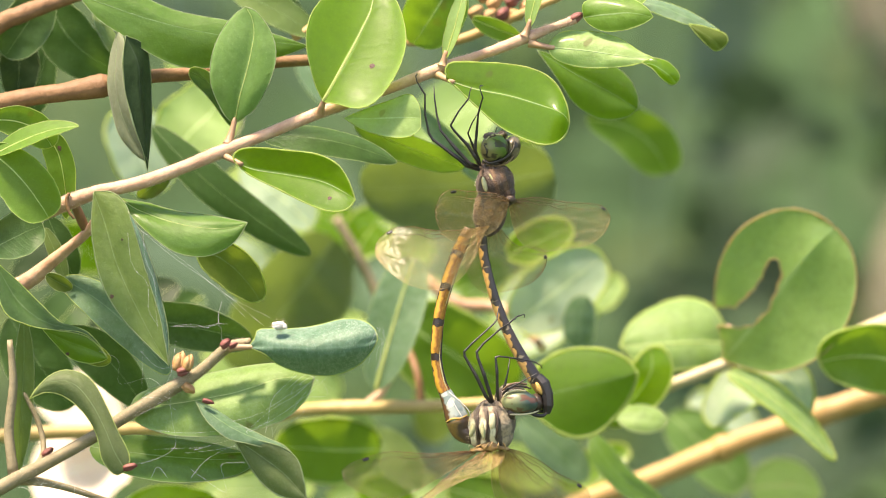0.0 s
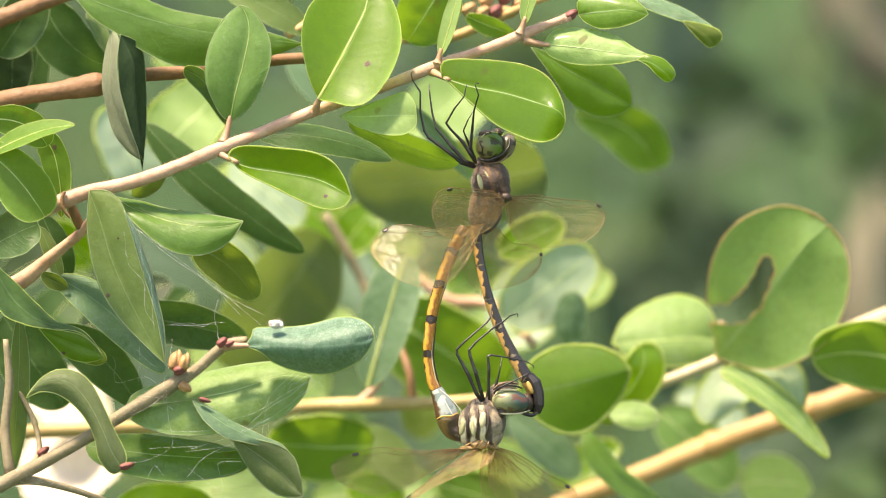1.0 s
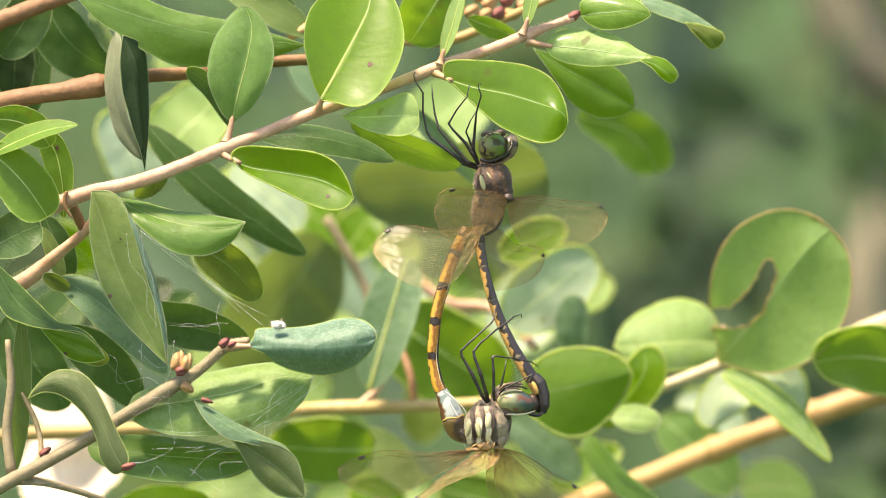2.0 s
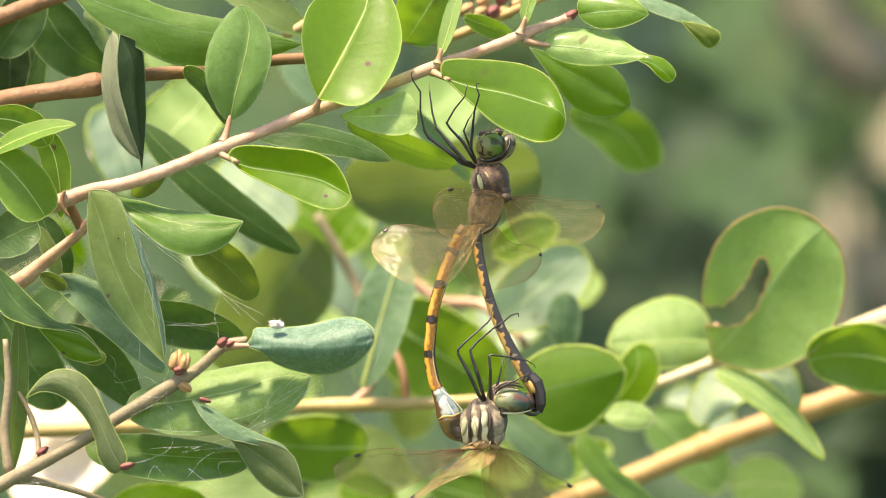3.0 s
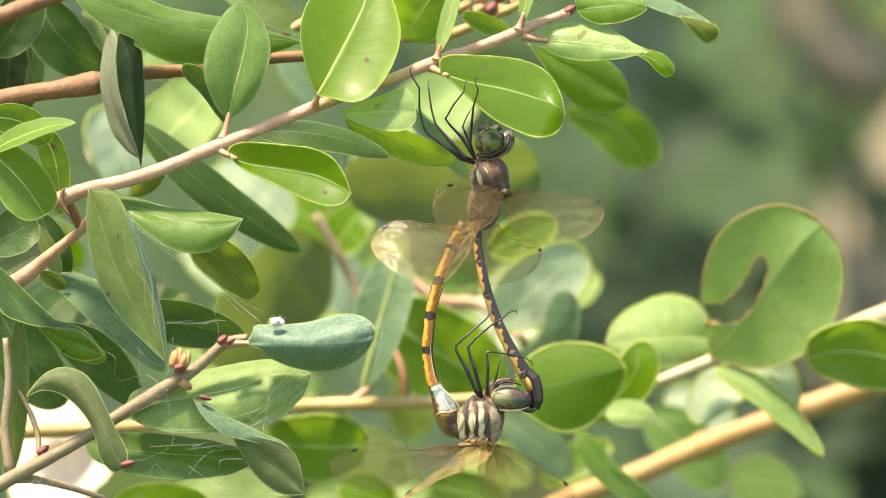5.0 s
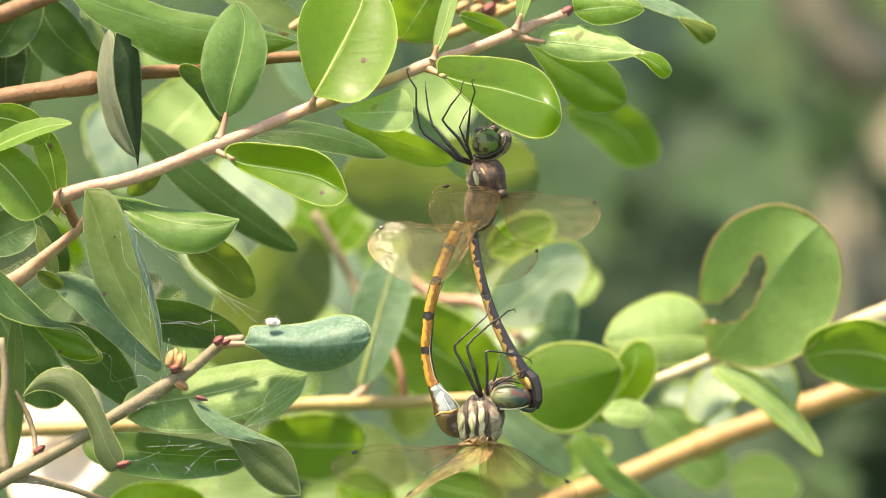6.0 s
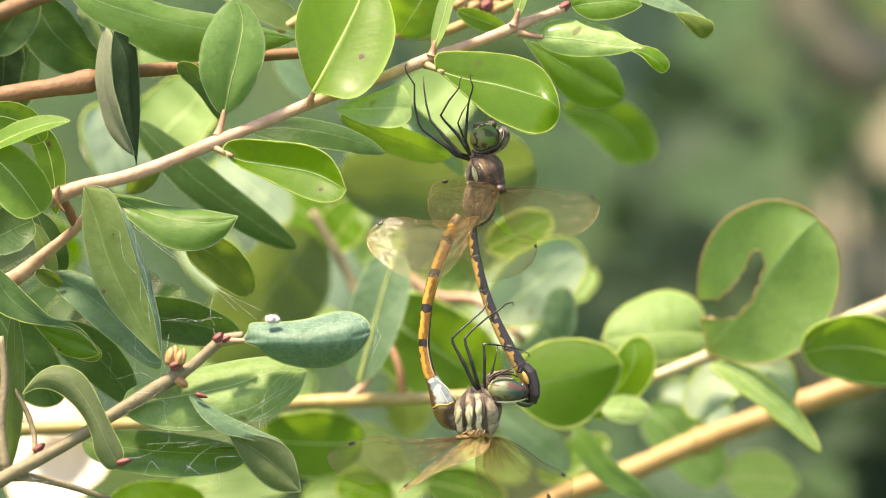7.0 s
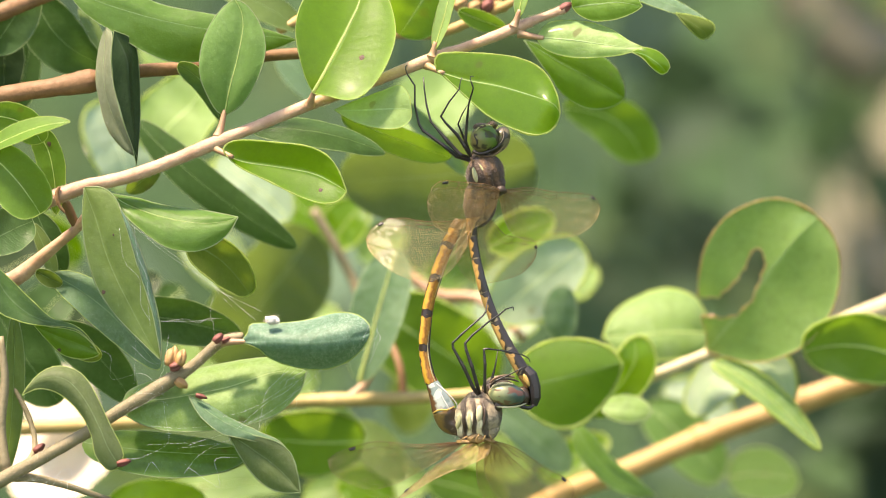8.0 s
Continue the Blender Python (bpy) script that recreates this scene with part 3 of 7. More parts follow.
def finish_leaf(parent, grid, middle, along, kind, seed, rim=0.08, rib=0.14, rim_kind="rim", rib_kind="rib", petiole=None, bite=None,
                fringe=0, spots=(), rib_to=1.0, label=""):
    """Blade, margin, midrib, stalk, down and blemishes of a leaf over rows of points."""
    nu, nv = len(grid) - 1, len(grid[0]) - 1
    b, axis = middle[0][0].copy(), (middle[-1][0] - middle[0][0]).normalized()
    bm = bmesh.new()
    uvl = bm.loops.layers.uv.new("UVMap")
    vs = [[bm.verts.new(p) for p in row] for row in grid]
    for i in range(nu):
        for j in range(nv):
            quad = ((i, j), (i, j + 1), (i + 1, j + 1), (i + 1, j))
            if bite and in_bite((grid[i][j] + grid[i + 1][j + 1]) / 2, bite):
                continue
            f = bm.faces.new([vs[p][q] for p, q in quad])
            for lp, (p, q) in zip(f.loops, quad):
                lp[uvl].uv = (along[p], q / nv)
    bmesh.ops.delete(bm, geom=[v for v in bm.verts if not v.link_faces], context="VERTS")
    r = rim * 0.001
    loops = [[g[0] for g in grid] + [g[-1] for g in grid[::-1]]]
    if bite:
        edge_verts = [v for v in bm.verts if v.is_boundary]
        for _ in range(7):
            bmesh.ops.smooth_vert(bm, verts=edge_verts, factor=0.5, use_axis_x=True, use_axis_y=True, use_axis_z=True)
        loops, left = [], {e for e in bm.edges if e.is_boundary}
        while left:
            e = left.pop()
            run = [e.verts[0], e.verts[1]]
            while True:
                nxt = [x for x in run[-1].link_edges if x in left]
                if not nxt:
                    break
                left.discard(nxt[0])
                run.append(nxt[0].other_vert(run[-1]))
            loops.append([v.co.copy() for v in run])
    ob = part("leaf", bm, MAT[kind], parent, label, at=b)
    if rim:
        bm = bmesh.new()
        for loop in loops:
            if len(loop) > 4:
                tube(bm, [(*p, r * (0.75 + 0.5 * noise.noise(seed + p * 900))) for p in loop], 5)
        part("margin", bm, MAT[rim_kind], ob)
    for su, sv, sr in spots:
        i, j = min(range(nu), key=lambda k: abs(along[k] - su)), min(nv - 1, round((sv + 1) / 2 * nv))
        c, n = grid[i][j], (grid[i + 1][j] - grid[i][j]).cross(grid[i][j + 1] - grid[i][j]).normalized()
        n = n if n.y < 0 else -n
        o = n.orthogonal().normalized()
        bm = bmesh.new()
        top = bm.verts.new(c + n * 0.00012)
        ring = []
        for k in range(12):
            d = Matrix.Rotation(k * math.pi / 6, 3, n) @ o
            ring.append(bm.verts.new(c + n * 0.00004 + d * (sr * 0.001 * (1 + 0.35 * noise.noise(d * 1.5 + seed)))))
        for k in range(12):
            bm.faces.new((top, ring[k], ring[(k + 1) % 12]))
        part("blemish", bm, MAT["scab"], ob, "small brown scab")
    if fringe:
        rng = random.Random(int(abs(b.x) * 10000) + fringe)
        bm = bmesh.new()
        for _ in range(fringe):
            k, j = rng.uniform(0, nu - 0.01), rng.choice((0, nv))
            g0, g1 = grid[int(k)], grid[int(k) + 1]
            p = g0[j].lerp(g1[j], k % 1)
            o = (p - g0[nv // 2]).normalized() + middle[int(k)][1] * rng.uniform(-0.3, 0.8) + axis * rng.uniform(-0.2, 0.6)
            tube(bm, [(*p, 0.000015), (*(p + o.normalized() * rng.uniform(0.00006, 0.00019)), 0.000007)], 3, cap=False)
        part("fringe", bm, MAT["down"], ob, at=b)
    if rib:
        bm = bmesh.new()
        last = max(3, int(nu * rib_to))
        tube(bm, [(*(c + nn * (rib * 0.0001)), rib * 0.001 * (1 - 0.8 * k / last)) for k, (c, nn) in enumerate(middle[:last + 1])], 6, flat=0.6)
        part("midrib", bm, MAT[rib_kind], ob)
    if petiole:
        p = mm(petiole)
        bm = bmesh.new()
        tube(bm, spline([(*p, 0.00095), (*p.lerp(b, 0.2), 0.00072), (*p.lerp(b, 0.6), 0.00055), (*(b + axis * 0.0012), 0.0004)], 4), 8)
        part("petiole", bm, MAT["petiole"], ob)
    return ob


def in_bite(p, bite):
    """Whether a place on a leaf lies in the bite, a chain of rounds of x, z, radius in millimetres across the leaf."""
    q = (p - CENTRE) * 1000
    return any((q.x - x) ** 2 + (q.z - z) ** 2 < r * r for x, z, r in bite)


def bud(parent, base, tip, radius, material, name="bud", scales=4):
    """A bud of overlapping pointed scales."""
    b, t = mm(base), mm(tip)
    ax = (t - b)
    bm = bmesh.new()
    o = ax.orthogonal().normalized()
    p = ax.normalized().cross(o)
    for k in range(scales):
        w = 2 * math.pi * k / scales + 0.4
        out = o * math.cos(w) + p * math.sin(w)
        r = radius * 0.001
        rows = []
        for i in range(6):
            u = i / 5
            rows.append((*(b + ax * (u * (1 - 0.1 * (k % 3))) + out * (r * 0.55 * math.sin(math.pi * min(1, u * 0.8 + 0.1)))), r * 0.62 * (1 - u * u) ** 0.5 + 0.00005))
        tube(bm, rows, 7)
    return part(name, bm, MAT[material], parent)


# ---- the shrub ----
upper = thing("shrub_branch", mm((-100.1, 3.8, -3.7)), "pinkish-brown shrub twig with bright green leathery leaves", "branch", "shrub branches")
stem(upper, [(-115.8, 7.6, -19.1, 1.92), (-100.1, 3.8, -5.7, 1.63), (-75.2, 3.8, 3.7, 1.34), (-69.3, 1.5, 6.2, 1.34), (-64.0, 0.0, 8.4, 1.34), (-59.7, 0.0, 9.9, 1.15), (-52.0, 0.0, 11.6, 1.15), (-43.4, 0.0, 14.8, 1.1), (-38.6, 0.0, 16.8, 1.15), (-32.0, 1.5, 19.4, 0.96), (-21.9, 2.3, 23.5, 1.05), (-17.6, 2.3, 24.9, 0.86), (-11.9, 2.3, 26.9, 0.86), (-1.8, 2.3, 30.9, 1.01), (5.4, 2.3, 33.3, 0.86), (13.2, 2.3, 36.3, 0.96), (17.8, 2.3, 38.1, 0.67), (21.5, 2.3, 39.4, 0.77)], "twig", label='pinkish hairy bark', fuzz=6500)
bud(upper, (20.7, 2.3, 39.2), (22.8, 2.3, 40.3), 0.77, "redbud")
stem(upper, [(-64.2, -1.5, 9.8, 0.29), (-64.6, -1.5, 8.5, 0.33), (-64.2, -1.5, 6.6, 0.29), (-63.3, -1.5, 5.4, 0.19)], "brown", name='bud_scar', knobs=0.3)
shaped_leaf(upper, (-36.3, 1.0, 21.5), (-34.4, 0.5, 41.4), [(-35.3, -0.2, 26.4), (-33.9, -0.6, 31.7), (-33.0, -0.2, 36.4), (-33.3, 0.2, 39.3)], [(-38.3, 1.0, 23.5), (-40.3, 0.4, 28.3), (-40.1, 0.4, 33.1), (-38.5, 0.4, 37.2), (-36.3, 0.5, 40.1)], [(-32.9, -0.4, 24.0), (-30.2, -1.6, 28.8), (-29.2, -1.4, 33.1), (-30.0, -0.6, 36.9), (-32.3, 0.2, 40.3)], "fresh", petiole=(-37.4, 0.4, 18.1), rib=0.2, rim=0.11, rim_kind='rim_dull', fringe=900)
shaped_leaf(upper, (-21.2, -2.0, 25.3), (-12.4, 6.0, 46.7), [(-18.5, -1.5, 30.2), (-14.9, 1.0, 37.2), (-13.2, 3.0, 41.3)], [(-22.7, -2.5, 28.7), (-24.0, -2.5, 34.5), (-23.8, -1.5, 38.3), (-22.4, 0.5, 41.7), (-18.6, 3.5, 45.2)], [(-18.5, -4.2, 24.8), (-15.4, -6.4, 24.1), (-12.3, -6.6, 25.2), (-9.0, -5.0, 29.5), (-7.2, -2.5, 35.0), (-8.0, 1.0, 40.3), (-10.0, 4.0, 44.2)], "young", swell=-0.06, wave=0.5, petiole=(-21.8, 0.6, 23.4), rib=0.42, rib_to=0.85, rim=0.12, spots=((0.42, -0.55, 0.5),), fringe=900)
shaped_leaf(upper, (-17.6, -1.5, 22.5), (-4.6, -4.0, 22.6), [(-13.8, -2.6, 22.4), (-8.5, -3.6, 22.6)], [(-14.7, -1.8, 23.8), (-9.9, -2.2, 25.5), (-6.6, -2.8, 26.6), (-5.0, -3.6, 24.9)], [(-14.2, -3.6, 20.5), (-10.4, -4.8, 19.4), (-6.9, -5.0, 19.3), (-4.8, -4.4, 20.7)], "pale", swell=0.04, wave=0.2, rib=0.05, rib_kind='rib_dull', rim=0.11, fringe=500)
shaped_leaf(upper, (-36.0, -2.3, 15.0), (-15.6, -5.0, 8.7), [(-32.9, -1.2, 13.8), (-27.1, -1.0, 12.9), (-21.4, -1.6, 11.8), (-17.6, -3.4, 10.0)], [(-36.4, -1.8, 16.1), (-35.2, -1.8, 17.2), (-32.4, -1.8, 17.5), (-26.7, -2.0, 17.0), (-22.2, -2.6, 16.4), (-18.7, -3.4, 14.7), (-16.8, -4.4, 12.0)], [(-33.8, -2.4, 13.0), (-29.0, -3.0, 10.6), (-23.3, -3.8, 7.8), (-19.6, -4.6, 6.7), (-17.0, -5.0, 7.1)], "young", swell=0.0, wave=0.6, petiole=(-38.5, 0.5, 16.6), rib=0.1, rim=0.19, spots=((0.78, -0.5, 0.36),), fringe=800)
shaped_leaf(upper, (-0.2, -0.5, 29.0), (20.5, -4.0, 21.8), [(4.4, -0.8, 27.5), (10.1, -1.6, 26.4), (15.8, -3.2, 24.7), (19.2, -5.2, 23.4)], [(-0.5, -0.4, 30.9), (0.8, -0.4, 32.0), (6.3, -0.6, 32.0), (11.6, -1.0, 31.5), (15.7, -1.6, 30.3), (18.4, -2.0, 28.1), (20.0, -3.0, 24.9)], [(1.1, -0.8, 28.0), (4.4, -1.4, 24.9), (8.2, -2.2, 21.5), (11.8, -3.0, 19.5), (15.6, -3.8, 18.1), (18.5, -4.4, 18.5), (20.0, -4.4, 20.0)], "young", swell=0.03, wave=0.6, petiole=(-1.9, 2.2, 30.1), rib=0.14, rim=0.2, fringe=900)
shaped_leaf(upper, (16.7, 1.5, 34.6), (35.0, -2.5, 32.6), [(20.7, 0.6, 34.3), (26.9, -0.6, 33.5), (31.6, -1.8, 32.8)], [(18.3, 3.2, 36.8), (21.2, 3.4, 37.5), (25.5, 2.6, 37.2), (29.3, 1.0, 35.9), (32.3, -1.2, 33.9)], [(18.0, 1.2, 32.7), (21.6, 0.6, 31.4), (25.4, -0.4, 31.1), (29.7, -1.6, 31.4), (33.0, -2.4, 32.0)], "pale", petiole=(13.7, 2.3, 35.4), rib=0.1, rib_kind='rib_dull', rim=0.12, fringe=652)
shaped_leaf(upper, (32.6, -4.2, 32.0), (38.6, -4.2, 28.5), [(34.9, -5.0, 31.4), (37.0, -5.2, 30.0)], [(34.7, -4.4, 32.7), (37.0, -4.2, 32.1), (38.5, -4.0, 30.8), (39.1, -4.0, 29.5)], [(34.5, -4.8, 30.9), (36.0, -5.0, 29.3), (37.6, -4.6, 28.2)], "young", wave=0.4, rib=0, rim=0.13, fringe=272)
shaped_leaf(upper, (22.8, 2.3, 39.7), (34.6, -1.0, 39.7), [(26.4, 0.6, 40.1), (30.7, -0.6, 40.4)], [(22.8, 2.6, 42.1), (26.0, 2.8, 43.4), (30.7, 1.4, 43.0), (33.6, -0.4, 41.2)], [(24.0, 1.6, 38.4), (26.6, 0.4, 37.3), (30.0, -0.6, 37.6), (32.9, -1.0, 38.6)], "green", rib=0.08, rib_kind='rib_dull', fringe=384)
leaf(upper, (24.6, 4.6, 41.6), (34.2, 7.6, 45.3), 6.7, 30, "green", cup=0.1, fringe=342)
shaped_leaf(upper, (30.2, 23.0, 43.6), (47.4, 21.0, 36.8), [(35.6, 22.2, 42.3), (40.4, 21.6, 40.4), (44.3, 21.0, 38.5)], [(35.6, 24.0, 43.3), (40.4, 23.4, 41.6), (44.5, 22.4, 39.3)], [(34.6, 21.4, 41.2), (39.2, 20.8, 39.4), (42.8, 20.6, 38.4), (45.7, 20.6, 37.4)], "dusty", rib=0.06, rim_kind='rim', rib_kind='rib_dull')
shaped_leaf(upper, (40.8, 20.6, 39.1), (46.4, 21.0, 34.8), [(43.1, 20.2, 37.7), (45.2, 20.2, 36.2)], [(43.5, 20.8, 38.7), (46.8, 20.8, 37.6), (47.5, 20.8, 36.2)], [(41.9, 20.4, 37.7), (43.7, 20.6, 35.8), (45.2, 20.8, 34.6)], "olive", rib=0, rim=0.18, rim_kind='rim')
leaf(upper, (-0.7, 1.5, 32.8), (2.7, 0.0, 44.5), 3.3, 38, "pale", petiole=(-1.1, 1.5, 31.5), via=(2.1, 0.8, 38.4), cup=0.2, wide=0.5, rib=0.2, fringe=406)
leaf(upper, (13.6, 1.5, 38.2), (15.7, 0.0, 45.4), 3.2, 40, "pale", petiole=(12.8, 1.5, 36.5), wide=0.55, rib=0.15, fringe=253)
leaf(upper, (0.4, 23.1, 46.8), (-6.6, 27.0, 35.8), 10.6, -15, "green", cup=0.15, wide=0.5, blunt=0.85)
shaped_leaf(upper, (14.7, 23.1, 34.7), (32.1, 26.0, 24.6), [(21.0, 23.4, 30.8), (27.3, 24.6, 27.5)], [(20.0, 24.0, 33.4), (26.9, 25.0, 32.4), (30.4, 25.4, 30.1), (32.0, 25.8, 26.9)], [(18.6, 22.6, 29.2), (21.5, 23.4, 25.2), (25.7, 24.8, 22.9), (29.8, 25.6, 23.1)], "leafgreen", rib=0.08, rib_kind='rib_dull', rim=0.12, rim_kind='rim_dull')
leaf(upper, (-16.8, 27.0, 22.3), (2.1, 32.6, 14.6), 5.9, -30, "plain", cup=0.15, rib_kind='rib', rim_kind='rim_dull')
leaf(upper, (-32.0, 12.2, 19.4), (-9.1, 15.3, 15.2), 5.7, 35, "dark", cup=-0.2, wide=0.45, blunt=1.05, rim_kind='rim_dull', via=(-20.7, 13.8, 19.2), rib_kind='rib_dull', rib=0.06)
leaf(upper, (22.9, 123.6, 24.4), (37.6, 123.6, 14.4), 9.9, -15, "green", via=(34.9, 123.6, 24.5), wide=0.62, blunt=0.8, rim=0.05, rim_kind='rim_dull')

older = thing("shrub_branch", mm((-101.5, 23.1, 13.7)), "older orange-brown shrub branch with dull green leaves", "branch", "shrub branches")
stem(older, [(-117.0, 23.1, 2.0, 2.33), (-101.2, 19.2, 19.5, 1.75), (-75.7, 13.0, 25.4, 1.64), (-66.0, 12.2, 27.0, 1.64), (-59.7, 12.2, 28.1, 2.12), (-57.3, 12.2, 28.8, 1.35), (-50.6, 13.0, 29.8, 1.21), (-43.8, 13.8, 30.3, 1.16), (-35.2, 15.3, 31.8, 1.06), (-23.6, 18.4, 32.7, 0.97), (-15.9, 23.1, 33.1, 0.78)], "brown", label='orange-brown bark')
stem(older, [(-105.7, 27.0, 18.6, 1.95), (-80.1, 23.1, 37.4, 1.65), (-74.3, 23.1, 40.5, 1.56), (-69.5, 24.7, 42.5, 1.46), (-61.8, 26.3, 45.1, 1.27)], "brown", name='side_branch')
stem(older, [(-27.9, 39.0, 37.0, 0.88), (-24.0, 39.0, 39.2, 0.79), (-18.1, 39.0, 42.4, 0.69), (-14.2, 39.0, 45.3, 0.59)], "tan", name='side_twig')
shaped_leaf(older, (-63.7, 9.0, 43.8), (-24.0, 10.0, 34.9), [(-56.2, 8.0, 41.0), (-46.5, 7.4, 38.1), (-35.0, 8.4, 36.1)], [(-56.2, 9.4, 44.6), (-46.6, 9.0, 40.9), (-37.0, 9.4, 39.0), (-29.3, 9.8, 36.7)], [(-60.0, 8.0, 39.5), (-55.2, 7.6, 36.3), (-50.6, 7.6, 33.3), (-44.8, 8.2, 31.1), (-37.0, 9.2, 31.7), (-29.3, 10.0, 33.0)], "plain", swell=0.07, rib=0.06, rib_kind='rib_dull', rim_kind='rim_dull', fringe=900)
shaped_leaf(older, (-56.6, 8.0, 37.4), (-51.3, 7.0, 14.9), [(-56.9, 7.2, 31.8), (-56.6, 6.8, 26.0), (-54.4, 6.8, 19.8)], [(-57.8, 8.6, 33.8), (-58.4, 8.8, 29.0), (-57.8, 8.4, 24.2), (-56.2, 7.8, 19.5), (-53.7, 7.4, 16.4)], [(-55.3, 6.0, 35.6), (-55.6, 5.4, 31.3), (-55.0, 5.2, 26.5), (-53.8, 5.4, 21.7), (-52.3, 6.2, 17.4)], "greyish", rib=0.05, rim_kind='rim_dull', rib_kind='rib_dull')
shaped_leaf(older, (-55.1, 6.0, 36.6), (-51.4, 7.0, 13.4), [(-53.0, 6.0, 31.8), (-52.5, 6.2, 26.0), (-51.7, 6.6, 19.3)], [(-55.5, 5.2, 31.8), (-54.9, 5.0, 26.5), (-53.6, 5.4, 21.4), (-52.2, 6.2, 16.8)], [(-51.8, 8.0, 34.7), (-50.9, 8.8, 29.0), (-50.9, 8.8, 22.7), (-51.0, 8.0, 17.2)], "deep", swell=-0.1, rib=0, rim_kind='rim_dull', rib_kind='rib_dull')
# Shade at the upper left is put into the dark kinds of these leaves.
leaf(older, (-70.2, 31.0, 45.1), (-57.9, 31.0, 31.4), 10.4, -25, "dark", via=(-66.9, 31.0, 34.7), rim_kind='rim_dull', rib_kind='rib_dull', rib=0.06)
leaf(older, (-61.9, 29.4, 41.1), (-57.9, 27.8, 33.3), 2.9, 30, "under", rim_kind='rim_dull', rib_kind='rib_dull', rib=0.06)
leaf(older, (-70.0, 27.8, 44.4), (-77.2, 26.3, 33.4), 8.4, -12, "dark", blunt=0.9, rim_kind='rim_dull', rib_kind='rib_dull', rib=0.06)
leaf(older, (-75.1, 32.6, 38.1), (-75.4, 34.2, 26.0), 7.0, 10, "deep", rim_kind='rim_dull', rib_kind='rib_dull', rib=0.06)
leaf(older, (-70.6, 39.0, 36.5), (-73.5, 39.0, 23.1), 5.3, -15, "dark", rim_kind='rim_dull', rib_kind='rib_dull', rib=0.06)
leaf(older, (-37.2, 9.2, 21.1), (-44.4, 7.6, 30.5), 3.8, -30, "dark", via=(-39.3, 8.4, 29.9), wide=0.6, rim_kind='rim', rib_kind='rib_dull', rib=0.06, fringe=396)
leaf(older, (-39.7, 39.0, 46.3), (-23.5, 39.0, 37.4), 5.9, 20, "under", rim_kind='rim_dull', rib_kind='rib_dull', rib=0.06)
leaf(older, (-34.0, 47.0, 46.5), (-26.1, 47.0, 38.6), 6.3, -20, "dark", rim_kind='rim_dull', rib_kind='rib_dull', rib=0.06)
leaf(older, (3.5, 31.0, 40.2), (11.8, 31.0, 37.0), 3.5, -20, "green")
bud(older, (3.0, 39.0, 41.0), (5.3, 39.0, 42.4), 0.98, "bud")
bud(older, (5.3, 39.8, 40.4), (7.7, 39.8, 41.8), 0.98, "bud")
bud(older, (7.7, 40.6, 40.6), (9.8, 40.6, 42.2), 0.98, "redbud")
bud(older, (9.8, 41.4, 41.4), (12.2, 41.4, 40.5), 0.98, "bud")
bud(older, (6.1, 42.2, 42.6), (8.7, 42.2, 44.2), 0.98, "bud")
bud(older, (9.3, 43.0, 43.1), (11.8, 43.0, 44.4), 0.99, "redbud")
bud(older, (11.9, 43.8, 42.3), (13.9, 43.8, 43.3), 0.99, "bud")
bud(older, (4.5, 44.6, 43.9), (6.5, 44.6, 45.5), 0.99, "bud")
stem(older, [(-8.3, 47.0, 36.7, 0.89), (-0.4, 45.4, 36.6, 0.89), (6.5, 43.0, 39.0, 0.79), (14.3, 39.0, 42.4, 0.69), (21.2, 39.0, 45.3, 0.59)], "tan", name='side_twig')

edge = thing("shrub_branch", mm((-99.9, 0.0, 1.1)), "short shrub twig crowded with glossy green leaves", "branch", "shrub branches")
stem(edge, [(-104.3, 7.6, -15.3, 1.54), (-94.4, 3.8, 2.0, 1.15), (-85.5, 0.0, 10.6, 0.86), (-78.7, -1.5, 15.4, 0.67), (-75.9, -1.5, 17.8, 0.48)], "twig")
leaf(edge, (-77.8, -7.5, 17.0), (-67.0, -10.5, 5.4), 9.1, -10, "green", via=(-70.9, -9.0, 12.9), cup=0.2, wide=0.62, blunt=0.8, fringe=529)
leaf(edge, (-76.4, -9.0, 16.1), (-61.7, -15.0, 20.8), 5.0, 50, "green", via=(-67.7, -12.0, 19.4), cup=0.15, wide=0.4, blunt=1.25, fringe=513)
leaf(edge, (-77.7, -3.0, 21.9), (-67.1, -1.5, 17.5), 5.8, -10, "green", via=(-70.1, -2.3, 23.0), wide=0.55, blunt=0.85, fringe=387)
leaf(edge, (-68.2, 1.5, 19.4), (-65.0, 3.0, 5.3), 5.0, -15, "green", via=(-64.4, 2.3, 16.4), wide=0.4, blunt=0.95, spots=((0.28, 0.2, 0.45),), rim=0.08)
leaf(edge, (-77.6, 2.3, 0.1), (-68.7, 0.0, 4.3), 7.9, 15, "dark", cup=0.2, wide=0.6, blunt=0.8, rim_kind='rim_dull', rib_kind='rib_dull', rib=0.06, fringe=326)

leaning = thing("shrub_branch", mm((-100.4, 7.6, -19.1)), "brown forked shrub twig with long drooping grey-green leaves", "branch", "shrub branches")
stem(leaning, [(-115.8, 7.6, -30.7, 1.92), (-94.7, 9.2, -15.3, 1.54), (-75.6, 10.7, -6.8, 1.35), (-71.7, 9.9, -5.1, 1.44), (-66.7, 7.6, -1.1, 1.06), (-61.8, 5.3, 2.8, 0.86), (-59.1, 3.0, 5.8, 0.86), (-55.5, 2.3, 8.5, 0.77)], "twig", label='light brown bark')
stem(leaning, [(-63.9, 3.8, 8.5, 0.67), (-62.8, 4.6, 5.9, 0.86), (-61.6, 5.3, 3.2, 0.77)], "brown", name='side_shoot', n=5)
